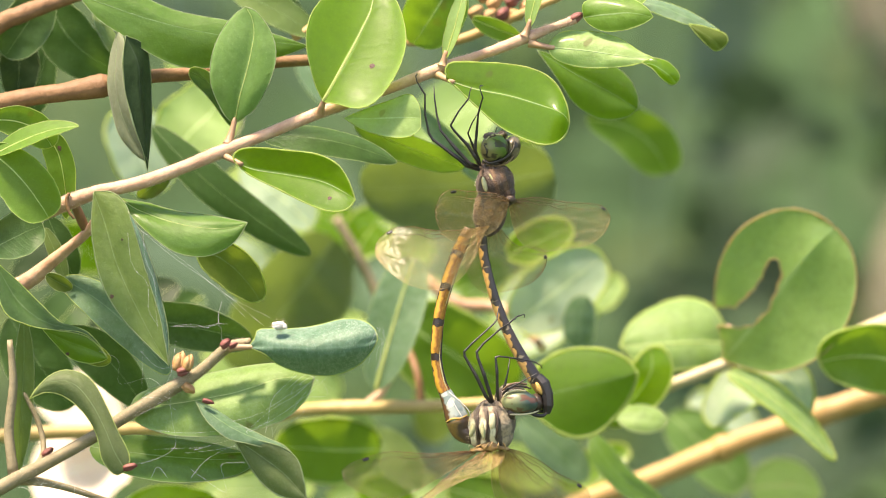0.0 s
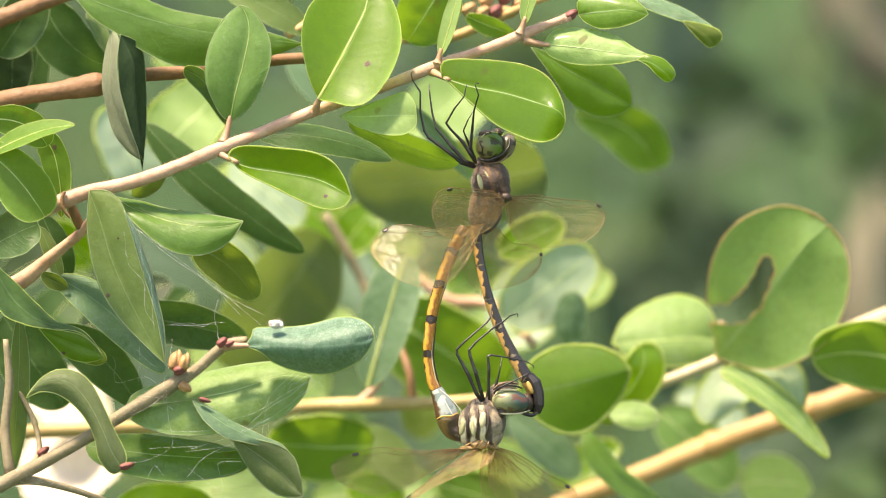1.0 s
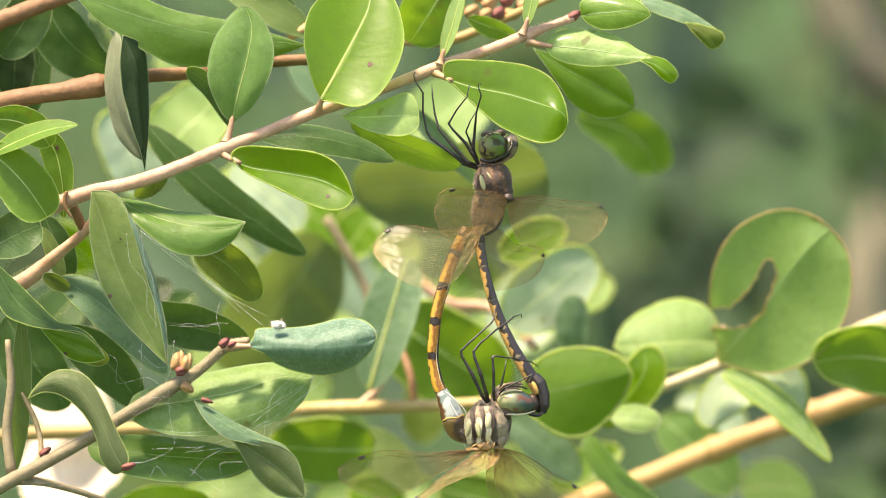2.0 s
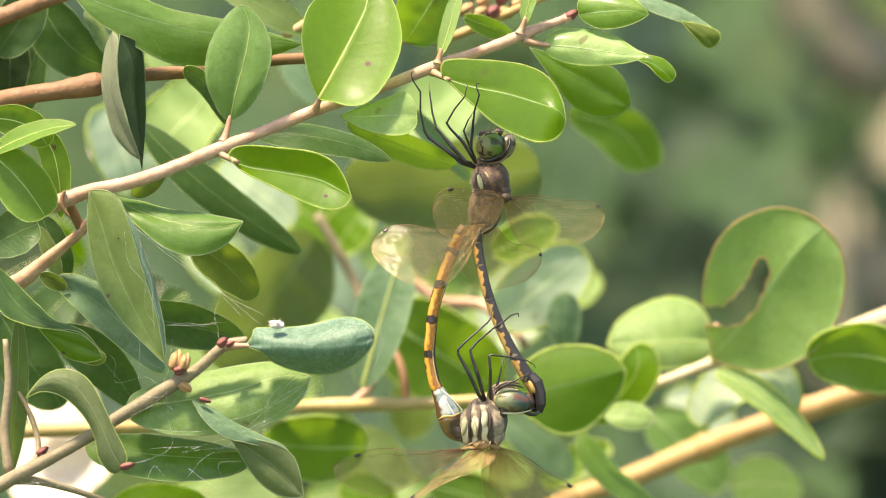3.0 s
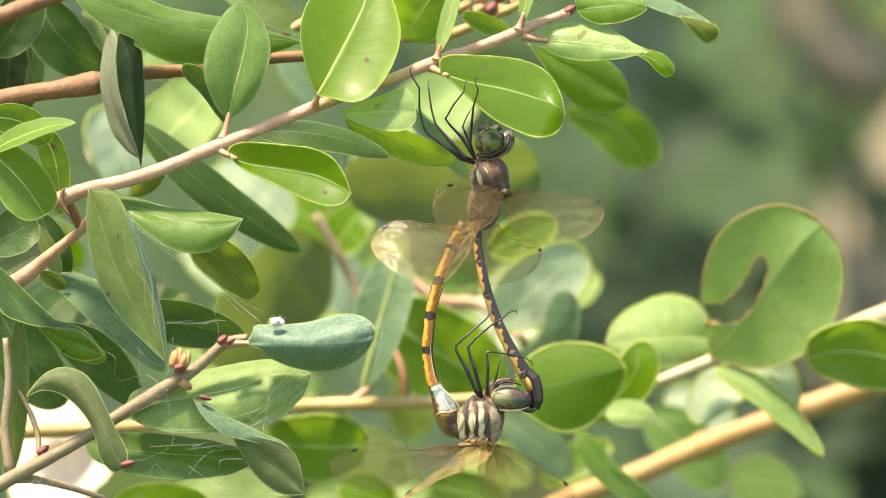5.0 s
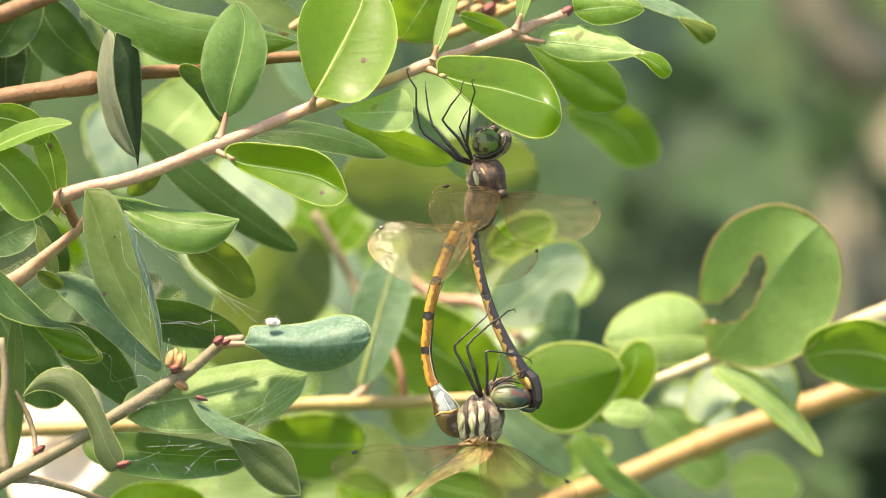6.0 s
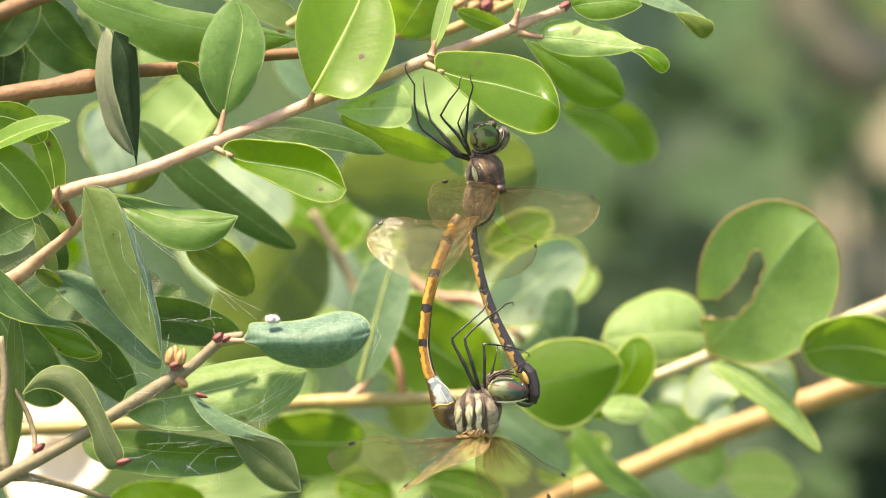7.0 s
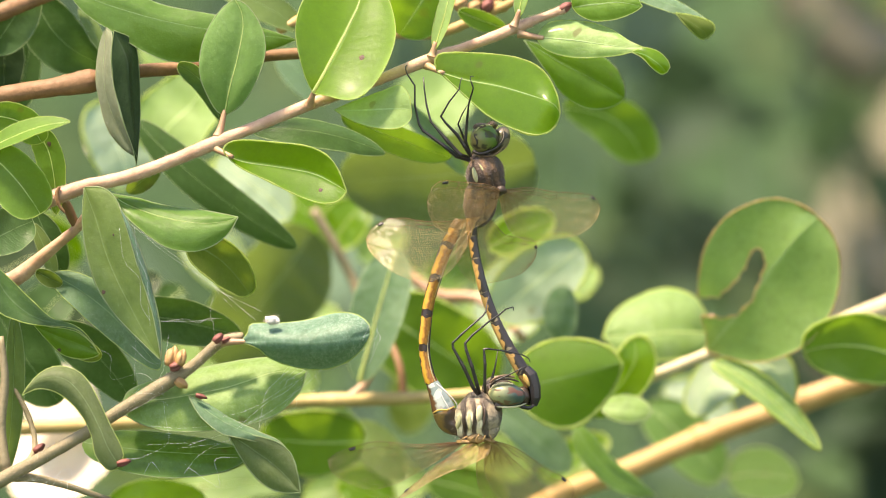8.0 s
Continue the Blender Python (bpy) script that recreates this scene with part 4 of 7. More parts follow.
shaped_leaf(leaning, (-59.9, -3.5, 9.9), (-46.9, -7.5, -19.4), [(-57.8, -4.4, 3.9), (-55.7, -4.8, -2.8), (-52.6, -5.6, -9.4), (-49.3, -6.8, -15.7)], [(-60.2, -4.0, 5.3), (-59.9, -4.4, 1.0), (-58.9, -5.0, -3.9), (-57.2, -5.4, -7.9), (-54.5, -6.0, -11.9), (-50.8, -6.8, -15.7)], [(-56.8, -4.4, 9.8), (-54.5, -5.6, 7.9), (-52.9, -6.6, 3.9), (-51.6, -7.0, -0.4), (-50.1, -7.2, -5.1), (-48.5, -7.4, -10.4), (-47.3, -7.6, -15.9)], "under", swell=0.1, rib=0.05, rim=0.14, rim_kind='rim_dull', rib_kind='rib_dull', spots=((0.55, 0.97, 0.35), (0.33, -0.55, 0.2)), fringe=1100)
shaped_leaf(leaning, (-53.9, -6.2, 6.6), (-46.9, -7.8, -19.7), [(-52.0, -7.6, 1.5), (-50.4, -7.8, -3.5), (-48.5, -7.8, -9.9)], [(-52.7, -6.8, 3.0), (-51.2, -7.2, -2.0), (-49.7, -7.4, -7.0), (-48.0, -7.6, -13.2)], [(-52.0, -6.4, 3.4), (-50.3, -6.0, -1.0), (-48.8, -6.2, -5.8), (-47.7, -6.8, -10.4), (-47.0, -7.4, -15.1)], "bluish", rib=0, rim=0.12, rim_kind='rim_dull', fringe=997)
shaped_leaf(leaning, (-56.0, 2.3, 8.9), (-34.0, -1.0, 4.7), [(-52.1, 0.8, 6.6), (-46.3, -0.6, 4.7), (-40.5, -1.4, 3.7), (-36.2, -1.2, 4.0)], [(-51.7, 3.0, 8.1), (-46.4, 2.8, 6.7), (-41.1, 1.4, 6.0), (-36.7, 0.0, 5.3)], [(-53.5, -0.2, 5.4), (-49.9, -2.0, 2.2), (-46.0, -2.6, -0.4), (-41.9, -2.4, -1.1), (-38.4, -2.0, -0.1), (-35.6, -1.4, 2.0)], "plain", swell=0.16, rib=0.1, rib_kind='rib', rim=0.12, rim_kind='rim_dull', fringe=758)
leaf(leaning, (-43.3, 13.8, 0.1), (-32.5, 15.3, -8.6), 7.3, -12, "olive", via=(-37.1, 14.6, -0.5), cup=0.2, wide=0.5, blunt=0.85, rim=0.2, rim_kind='rim', rib_kind='rib_dull', rib=0.06)
leaf(leaning, (-52.8, 47.0, 21.8), (-24.8, 43.0, -0.7), 6.7, -12, "dark", via=(-41.8, 45.0, 10.0), cup=-0.1, wide=0.5, rib_kind='rib_dull', rim_kind='rim_dull', rib=0.06)
shaped_leaf(leaning, (-77.3, -1.5, -1.3), (-57.7, -3.0, -18.2), [(-73.0, -2.4, -8.3), (-68.2, -3.0, -12.1), (-61.5, -3.2, -14.2)], [(-73.1, 0.0, -5.2), (-69.3, 0.0, -8.9), (-65.4, -1.0, -12.4), (-61.5, -2.2, -13.6), (-59.0, -2.8, -15.8)], [(-75.3, -3.4, -9.9), (-71.0, -4.0, -12.5), (-66.0, -4.0, -13.6), (-61.5, -3.6, -14.4), (-58.8, -3.2, -16.5)], "dark", rib=0, rim=0.12, rim_kind='rim', fringe=851)
shaped_leaf(leaning, (-68.5, -3.6, -13.4), (-57.5, -3.0, -18.3), [(-64.8, -3.4, -15.2), (-60.7, -3.2, -16.7)], [(-65.3, -3.8, -13.5), (-61.5, -3.5, -14.1), (-58.9, -3.1, -16.3)], [(-66.4, -3.0, -15.8), (-64.0, -2.8, -18.2), (-61.0, -2.8, -19.1), (-58.8, -2.9, -18.9)], "leafgreen", rib=0, rim=0.11, rim_kind='rim', spots=((0.45, -0.8, 0.35),), fringe=500)
leaf(leaning, (-66.2, 9.2, -4.9), (-47.7, 7.6, -21.1), 6.8, 20, "dusty", via=(-57.2, 8.4, -9.5), cup=-0.1, wide=0.5, rim_kind='rim', rib_kind='rib_dull', rib=0.06, fringe=816)
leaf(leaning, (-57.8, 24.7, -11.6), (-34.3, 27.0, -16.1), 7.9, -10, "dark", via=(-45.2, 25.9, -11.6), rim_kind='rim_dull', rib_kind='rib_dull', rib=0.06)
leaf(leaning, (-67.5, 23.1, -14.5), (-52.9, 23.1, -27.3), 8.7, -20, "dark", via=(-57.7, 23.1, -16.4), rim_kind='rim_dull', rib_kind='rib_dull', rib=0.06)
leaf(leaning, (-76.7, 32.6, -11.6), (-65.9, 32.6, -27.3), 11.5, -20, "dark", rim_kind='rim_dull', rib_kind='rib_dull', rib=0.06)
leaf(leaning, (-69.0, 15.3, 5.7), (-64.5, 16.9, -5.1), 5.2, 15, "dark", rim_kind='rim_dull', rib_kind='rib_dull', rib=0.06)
leaf(leaning, (-69.2, 10.7, 3.8), (-65.5, 10.7, -5.7), 2.9, 30, "under", rim_kind='rim_dull', rib_kind='rib_dull', rib=0.06)
leaf(leaning, (-68.7, 7.6, -4.3), (-64.2, 7.6, -6.6), 2.8, -15, "olive", rim_kind='rim_dull', rib_kind='rib_dull', rib=0.06, fringe=166)
leaf(leaning, (-66.6, 4.6, -13.3), (-57.6, 6.1, -19.1), 4.9, -30, "olive", rim_kind='rim', rib_kind='rib_dull', rib=0.06, fringe=356)
# Dark leaves added far back as the shade inside the shrub.
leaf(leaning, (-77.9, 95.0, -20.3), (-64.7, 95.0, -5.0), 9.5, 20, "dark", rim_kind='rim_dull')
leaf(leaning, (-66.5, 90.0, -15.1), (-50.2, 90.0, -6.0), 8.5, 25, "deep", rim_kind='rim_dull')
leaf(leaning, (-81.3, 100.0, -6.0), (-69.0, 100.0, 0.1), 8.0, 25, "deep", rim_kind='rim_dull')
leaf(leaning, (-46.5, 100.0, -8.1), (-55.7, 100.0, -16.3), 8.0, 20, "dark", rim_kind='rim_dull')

lower = thing("shrub_branch", mm((-99.6, -3.8, -51.4)), "grey-brown shrub twig with dusty webbed leaves and small buds", "branch", "shrub branches")
stem(lower, [(-115.2, 0.0, -72.6, 1.91), (-99.7, -2.3, -54.3, 1.53), (-74.8, -3.8, -39.8, 1.24), (-69.0, -4.5, -36.7, 1.14), (-60.4, -5.3, -31.9, 1.05), (-53.8, -5.3, -27.7, 1.1), (-46.1, -6.0, -23.1, 1.24), (-41.8, -6.0, -20.4, 0.95), (-37.0, -6.8, -16.4, 0.9), (-33.1, -7.5, -15.3, 0.67)], "greytwig", label='grey-green bark', fuzz=2600)
stem(lower, [(-72.9, -3.0, -38.9, 0.95), (-68.2, -2.3, -39.3, 0.76), (-62.5, -1.5, -40.8, 0.57), (-55.9, 0.0, -43.1, 0.48)], "greytwig", name='side_twig', n=5)
stem(lower, [(-73.5, -2.3, -37.9, 0.96), (-74.3, -1.5, -30.5, 0.86), (-73.6, -1.5, -22.8, 0.76), (-74.2, -1.5, -15.2, 0.48)], "greytwig", name='side_twig', n=5)
bud(lower, (-45.5, -7.5, -20.1), (-44.7, -7.5, -16.9), 1.08, "bud")
bud(lower, (-43.9, -8.3, -20.1), (-43.2, -8.3, -17.4), 0.85, "bud")
bud(lower, (-45.3, -8.3, -20.6), (-43.2, -8.3, -20.0), 0.78, "redbud")
bud(lower, (-37.9, -9.0, -16.2), (-36.4, -9.0, -15.0), 0.67, "redbud")
bud(lower, (-36.6, -9.0, -16.2), (-35.2, -9.0, -15.6), 0.48, "redbud")
bud(lower, (-44.3, -7.5, -22.7), (-42.6, -7.5, -24.1), 0.76, "bud")
bud(lower, (-41.1, -8.3, -25.2), (-39.2, -8.3, -25.8), 0.38, "redbud")
shaped_leaf(lower, (-33.5, -9.0, -16.3), (-11.6, -12.5, -14.9), [(-27.9, -12.4, -16.3), (-21.2, -13.6, -16.4), (-15.1, -13.6, -15.8)], [(-32.3, -9.0, -14.7), (-31.6, -7.6, -13.3), (-27.0, -7.4, -13.2), (-22.3, -7.6, -12.7), (-17.5, -8.6, -11.5), (-14.1, -10.2, -11.8), (-12.1, -11.6, -13.2)], [(-30.6, -10.6, -17.4), (-28.7, -9.0, -19.0), (-25.6, -8.2, -20.3), (-21.8, -8.0, -21.0), (-18.3, -8.6, -20.8), (-14.8, -10.4, -19.2), (-12.5, -12.6, -16.8)], "bluish", swell=0.2, wave=0.8, rib=0, rim=0.14, rim_kind='rim', petiole=(-36.7, -8.4, -16.3), fringe=1100)
shaped_leaf(lower, (-53.7, -1.5, -26.3), (-22.5, -4.0, -21.5), [(-46.2, -3.8, -25.9), (-36.6, -5.0, -24.1), (-28.0, -5.0, -21.6)], [(-52.3, 0.5, -24.3), (-46.4, 1.5, -22.3), (-38.7, 1.5, -20.5), (-30.0, 0.0, -19.1), (-25.4, -2.4, -20.0)], [(-52.7, -4.0, -28.9), (-47.8, -5.6, -30.9), (-41.3, -6.4, -31.4), (-34.7, -6.6, -30.7), (-28.2, -6.2, -28.8), (-24.0, -5.0, -25.3)], "soft", swell=0.2, rib=0.1, rib_kind='rib', rib_to=0.85, rim=0.1, rim_kind='rim_dull', fringe=1300)
shaped_leaf(lower, (-42.4, -7.5, -25.4), (-25.9, -9.0, -34.3), [(-37.9, -8.6, -28.9), (-33.7, -9.0, -31.1), (-29.4, -9.2, -32.5)], [(-38.9, -6.6, -26.8), (-34.7, -7.0, -29.4), (-30.6, -7.8, -31.4), (-27.5, -8.6, -32.8)], [(-40.5, -8.8, -28.6), (-37.3, -9.4, -31.5), (-33.5, -9.4, -32.5), (-29.4, -9.2, -33.3)], "dusty", rib=0.05, rim=0.12, rim_kind='rim_dull', rib_kind='rib_dull', fringe=700)
shaped_leaf(lower, (-36.0, -8.6, -31.5), (-23.6, -9.0, -41.7), [(-31.8, -8.4, -34.3), (-27.5, -8.6, -37.5)], [(-31.7, -9.2, -32.0), (-27.6, -9.2, -33.1), (-25.1, -9.2, -35.3), (-24.0, -9.2, -38.7)], [(-33.9, -7.8, -35.3), (-31.4, -7.4, -38.9), (-28.4, -7.8, -41.2), (-25.7, -8.4, -41.8)], "drab", rib=0.05, rim=0.16, rim_kind='rim_dull', rib_kind='rib_dull', fringe=700)
leaf(lower, (-60.6, -1.5, -33.2), (-32.7, 0.0, -35.5), 9.0, 36, "plain", via=(-46.3, -0.8, -37.2), cup=-0.2, wide=0.45, blunt=1.0, rim_kind='rim_dull', rib_kind='rib_dull', rib=0.06, fringe=937)
shaped_leaf(lower, (-53.9, -10.5, -37.1), (-70.4, -7.5, -25.1), [(-55.8, -10.6, -34.1), (-57.4, -10.4, -30.3), (-59.8, -9.6, -25.8), (-62.9, -8.8, -22.5), (-66.5, -8.0, -22.2), (-68.9, -7.6, -23.5)], [(-53.4, -9.8, -34.6), (-55.7, -9.0, -29.8), (-57.6, -8.2, -25.8), (-59.4, -7.4, -22.6), (-61.5, -6.8, -20.8), (-64.7, -6.6, -20.2), (-67.5, -6.8, -21.4), (-69.4, -7.2, -23.5)], [(-55.8, -10.2, -37.8), (-58.0, -9.6, -35.3), (-58.7, -9.2, -32.0), (-60.1, -8.8, -28.9), (-62.4, -8.4, -26.2), (-65.1, -8.0, -24.4), (-67.6, -7.6, -24.0), (-69.2, -7.4, -24.5)], "drab", swell=0.14, rib=0.05, rim=0.12, rim_kind='rim', rib_kind='rib_dull', fringe=900)
leaf(lower, (-42.5, 1.5, -36.9), (-32.6, 1.5, -35.5), 4.5, -20, "green", fringe=335)
bud(lower, (-54.3, -10.5, -36.7), (-52.0, -10.5, -36.2), 0.57, "redbud")
leaf(lower, (-59.3, 63.4, -46.4), (-41.2, 63.4, -45.9), 9.1, 10, "young")
leaf(lower, (-72.5, 7.6, -11.4), (-74.3, 9.2, -39.4), 4.0, 30, "under", rim_kind='rim_dull', rib_kind='rib_dull', rib=0.06, fringe=929)
stem(lower, [(-72.7, 7.6, -23.9, 0.38), (-70.0, 7.6, -29.2, 0.48), (-69.0, 6.1, -34.5, 0.48), (-71.2, 1.5, -38.0, 0.57)], "greytwig", name='side_twig', n=5)
bud(lower, (-68.9, 5.3, -35.0), (-67.2, 5.3, -33.7), 0.67, "redbud")
leaf(lower, (-47.5, 7.6, 13.6), (-53.1, 9.2, 9.0), 3.5, -20, "olive", rim_kind='rim_dull', rib_kind='rib_dull', rib=0.06, fringe=240)

middle = thing("shrub_branch", mm((-119.6, 80.1, -38.3)), "tan shrub branch out of focus with broad green leaves", "branch", "shrub branches")
stem(middle, [(-129.7, 80.1, -46.4, 2.22), (-105.5, 80.1, -36.3, 1.62), (-78.5, 67.5, -32.8, 1.3), (-56.5, 67.5, -31.7, 1.2), (-38.6, 73.4, -30.3, 1.11), (-26.7, 80.1, -28.4, 1.11), (-16.6, 80.1, -28.0, 1.31), (-6.5, 80.1, -27.8, 1.11), (7.7, 80.1, -27.0, 1.01), (21.8, 80.1, -25.2, 0.81)], "straw")
stem(middle, [(-16.6, 80.1, -28.0, 0.91), (-13.5, 80.1, -25.2, 0.81), (-11.3, 80.1, -21.1, 0.51)], "twig", name='side_shoot', n=4)
stem(middle, [(-6.5, 88.6, -27.9, 0.81), (-7.3, 88.6, -22.2, 0.71), (-9.2, 92.9, -17.2, 0.61)], "brown", name='side_shoot', n=4)
stem(middle, [(-23.3, 123.6, 6.3, 0.94), (-19.1, 123.6, -0.9, 0.94), (-15.0, 123.6, -9.2, 0.83), (-10.7, 114.7, -20.6, 0.83)], "greytwig", name='side_twig', n=5)
stem(middle, [(-6.6, 114.7, -5.1, 0.93), (-0.4, 114.7, -9.7, 1.14), (7.9, 114.7, -10.7, 1.03), (15.0, 105.9, -17.4, 0.82)], "twig", name='side_twig', n=5)
leaf(middle, (-14.5, 75.9, -24.9), (-7.7, 80.1, -1.1), 9.8, 8, "dusty", wide=0.55, rib=0.5, rib_kind='rib', rim_kind='rim_dull')
leaf(middle, (-13.8, 84.3, -35.6), (-32.5, 80.1, -34.9), 12.7, -20, "green", cup=0.1, blunt=0.85, rim=0.34, rim_kind='rim')
leaf(middle, (-10.7, 105.9, -12.2), (9.9, 105.9, -25.6), 18.6, -20, "green", blunt=0.8, rim=0.34, rim_kind='rim')
shaped_leaf(middle, (12.1, 66.0, -25.9), (32.2, 63.0, -21.4), [(17.6, 64.0, -24.9), (25.6, 63.0, -23.1)], [(14.6, 66.0, -20.4), (19.6, 66.0, -17.5), (25.6, 65.0, -17.3), (30.1, 64.0, -18.9)], [(15.1, 64.0, -29.7), (20.1, 64.0, -32.7), (25.1, 64.5, -32.1), (29.4, 64.5, -27.9), (31.6, 64.0, -24.1)], "leafgreen", swell=0.03, wave=0.4, rib=0.08, rib_kind='rib_dull', rim=0.45, rim_kind='rim')
leaf(middle, (26.8, 75.9, -30.6), (34.2, 75.9, -17.2), 8.1, -15, "young", via=(36.9, 75.9, -22.1), blunt=0.9, rim=0.34, rim_kind='rim')
shaped_leaf(middle, (28.3, 72.0, -29.5), (37.6, 72.0, -30.2), [(31.2, 71.0, -29.8), (34.7, 71.0, -30.2)], [(29.8, 74.0, -27.9), (32.8, 74.6, -27.3), (36.3, 73.6, -28.3)], [(30.2, 70.0, -31.4), (33.7, 70.0, -32.2), (36.5, 71.0, -31.6)], "soft", wave=0.3, rib=0, rim=0.2, rim_kind='rim_dull')
leaf(middle, (10.8, 97.2, -30.5), (23.3, 97.2, -41.3), 7.8, 20, "dusty", rim_kind='rim_dull', rib_kind='rib_dull', rib=0.06)
shaped_leaf(middle, (23.8, 80.0, -31.7), (38.5, 80.0, -45.6), [(26.3, 78.0, -36.7), (30.9, 78.0, -41.5), (34.9, 79.0, -44.1)], [(27.4, 80.0, -34.7), (30.9, 80.0, -38.9), (35.2, 80.0, -42.5)], [(23.6, 78.0, -36.2), (26.3, 77.0, -40.4), (30.6, 77.0, -44.1), (34.9, 78.0, -45.7)], "plain", rib=0.06, rib_kind='rib_dull', rim_kind='rim_dull')
leaf(middle, (-23.3, 123.6, 2.2), (-42.0, 123.6, -21.7), 20.4, -30, "drab", blunt=0.8, rim_kind='rim_dull', rib_kind='rib_dull', rib=0.06)
leaf(middle, (17.3, 80.1, 14.2), (-17.5, 88.6, 11.3), 18.5, -30, "drab", blunt=0.7, wide=0.45, rim_kind='rim_dull', rib_kind='rib_dull', rib=0.06)
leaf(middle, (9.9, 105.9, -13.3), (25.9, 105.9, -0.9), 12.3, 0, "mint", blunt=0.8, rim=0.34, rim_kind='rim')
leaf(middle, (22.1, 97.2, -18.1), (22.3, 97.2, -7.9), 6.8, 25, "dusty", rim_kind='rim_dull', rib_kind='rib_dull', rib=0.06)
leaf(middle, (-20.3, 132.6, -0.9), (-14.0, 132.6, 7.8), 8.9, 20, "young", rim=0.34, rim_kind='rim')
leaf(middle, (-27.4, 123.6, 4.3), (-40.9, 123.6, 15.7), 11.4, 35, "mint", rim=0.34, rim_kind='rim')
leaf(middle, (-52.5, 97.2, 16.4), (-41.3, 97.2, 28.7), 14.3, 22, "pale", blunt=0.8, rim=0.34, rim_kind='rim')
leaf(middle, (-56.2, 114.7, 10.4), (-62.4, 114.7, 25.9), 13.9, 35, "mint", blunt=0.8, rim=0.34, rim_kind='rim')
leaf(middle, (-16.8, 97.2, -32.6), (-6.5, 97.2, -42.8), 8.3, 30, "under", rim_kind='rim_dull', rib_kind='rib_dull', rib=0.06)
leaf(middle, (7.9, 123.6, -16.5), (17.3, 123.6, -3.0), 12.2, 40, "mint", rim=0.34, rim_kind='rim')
leaf(middle, (-33.0, 141.7, 11.7), (-17.2, 141.7, -0.9), 8.5, 30, "young", rim=0.34, rim_kind='rim')
leaf(middle, (-25.7, 141.7, -16.7), (-32.0, 141.7, -6.2), 8.5, 10, "pale", rim_kind='rim_dull', rib_kind='rib_dull', rib=0.06)
leaf(middle, (-19.1, 123.6, -43.5), (-8.7, 123.6, -47.7), 8.4, 10, "young", rim=0.34, rim_kind='rim')
leaf(middle, (-2.5, 114.7, -43.3), (12.0, 114.7, -47.4), 8.4, 10, "green", rim=0.34, rim_kind='rim')
leaf(middle, (18.3, 123.6, -43.5), (30.8, 123.6, -36.3), 6.6, 20, "young", rim=0.34, rim_kind='rim')
leaf(middle, (-29.0, 97.2, 34.8), (-19.8, 97.2, 25.6), 7.6, 20, "dusty", rim_kind='rim_dull', rib_kind='rib_dull', rib=0.06)
# Two near-white leaves paint the bright gap low on the left.
leaf(middle, (-80.2, 160.2, -26.5), (-65.3, 160.2, -33.9), 18.2, 50, "glare")
leaf(middle, (-81.3, 160.2, -45.6), (-62.1, 160.2, -38.2), 24.8, 50, "glare")
leaf(middle, (7.8, 97.2, 19.5), (15.4, 97.2, 11.3), 9.3, -10, "young", rim=0.34, rim_kind='rim')
leaf(middle, (-8.3, 55.1, 25.9), (4.6, 63.4, 12.1), 3.8, 20, "dusty", rim_kind='rim_dull', rib_kind='rib_dull', rib=0.06)

right = thing("shrub_branch", mm((114.0, 97.2, -12.2)), "tan shrub branch out of focus with round green leaves", "branch", "shrub branches")
stem(right, [(137.6, 132.6, -8.3, 3.14), (106.2, 132.6, -17.7, 2.72), (81.9, 132.6, -25.1, 2.4), (69.6, 132.6, -29.2, 2.2), (66.5, 132.6, -30.2, 2.61), (63.9, 132.6, -31.1, 2.2), (51.2, 128.1, -35.6, 2.03), (48.4, 128.1, -36.7, 2.61), (45.7, 128.1, -37.7, 2.08), (34.9, 123.6, -42.1, 1.97), (22.4, 119.1, -46.5, 1.87), (7.9, 114.7, -53.6, 1.65)], "tan")
stem(right, [(124.9, 105.9, -6.1, 3.05), (99.7, 97.2, -6.5, 2.35), (79.6, 88.6, -12.7, 2.05), (69.5, 84.3, -16.1, 1.50), (62.3, 81.8, -18.1, 1.23), (52.1, 80.1, -19.3, 1.23), (42.0, 80.1, -22.9, 1.09), (32.9, 80.1, -26.6, 0.96), (27.9, 80.1, -28.2, 0.69)], "pale_twig", name='side_branch')
stem(right, [(52.1, 80.1, -19.1, 0.81), (50.6, 80.1, -16.1, 0.91), (48.3, 80.1, -13.8, 0.71)], "twig", name='side_shoot', n=4)
shaped_leaf(right, (47.8, 79.0, -19.9), (67.5, 67.0, 3.9), [(52.9, 72.5, -13.5), (58.8, 69.5, -5.7), (63.7, 67.0, 0.4)], [(47.6, 78.0, -16.6), (46.5, 76.0, -13.0), (46.0, 73.0, -7.4), (47.2, 70.5, -1.1), (50.5, 69.0, 3.9), (55.5, 68.0, 6.7), (60.2, 67.6, 7.4), (64.7, 67.2, 6.0)], [(51.5, 76.0, -21.1), (55.9, 74.0, -22.1), (61.0, 71.0, -21.2), (66.0, 69.0, -18.4), (69.4, 68.0, -13.9), (71.1, 67.0, -8.9), (71.3, 66.6, -3.9), (70.1, 66.8, 0.6)], "meadow", swell=-0.05, wave=0.25, rib=0.06, rib_kind='rib_dull', rim=0.2, rim_kind='rim_red', bite=((56.5, -2.9, 1.0), (56.3, -4.7, 1.5), (55.2, -7.1, 1.8), (53.8, -9.4, 2.1), (52.1, -11.2, 2.2), (50.4, -12.2, 1.6), (48.5, -12.0, 1.5), (46.9, -12.0, 1.4), (45.0, -12.0, 1.4), (43.3, -12.0, 1.3)))
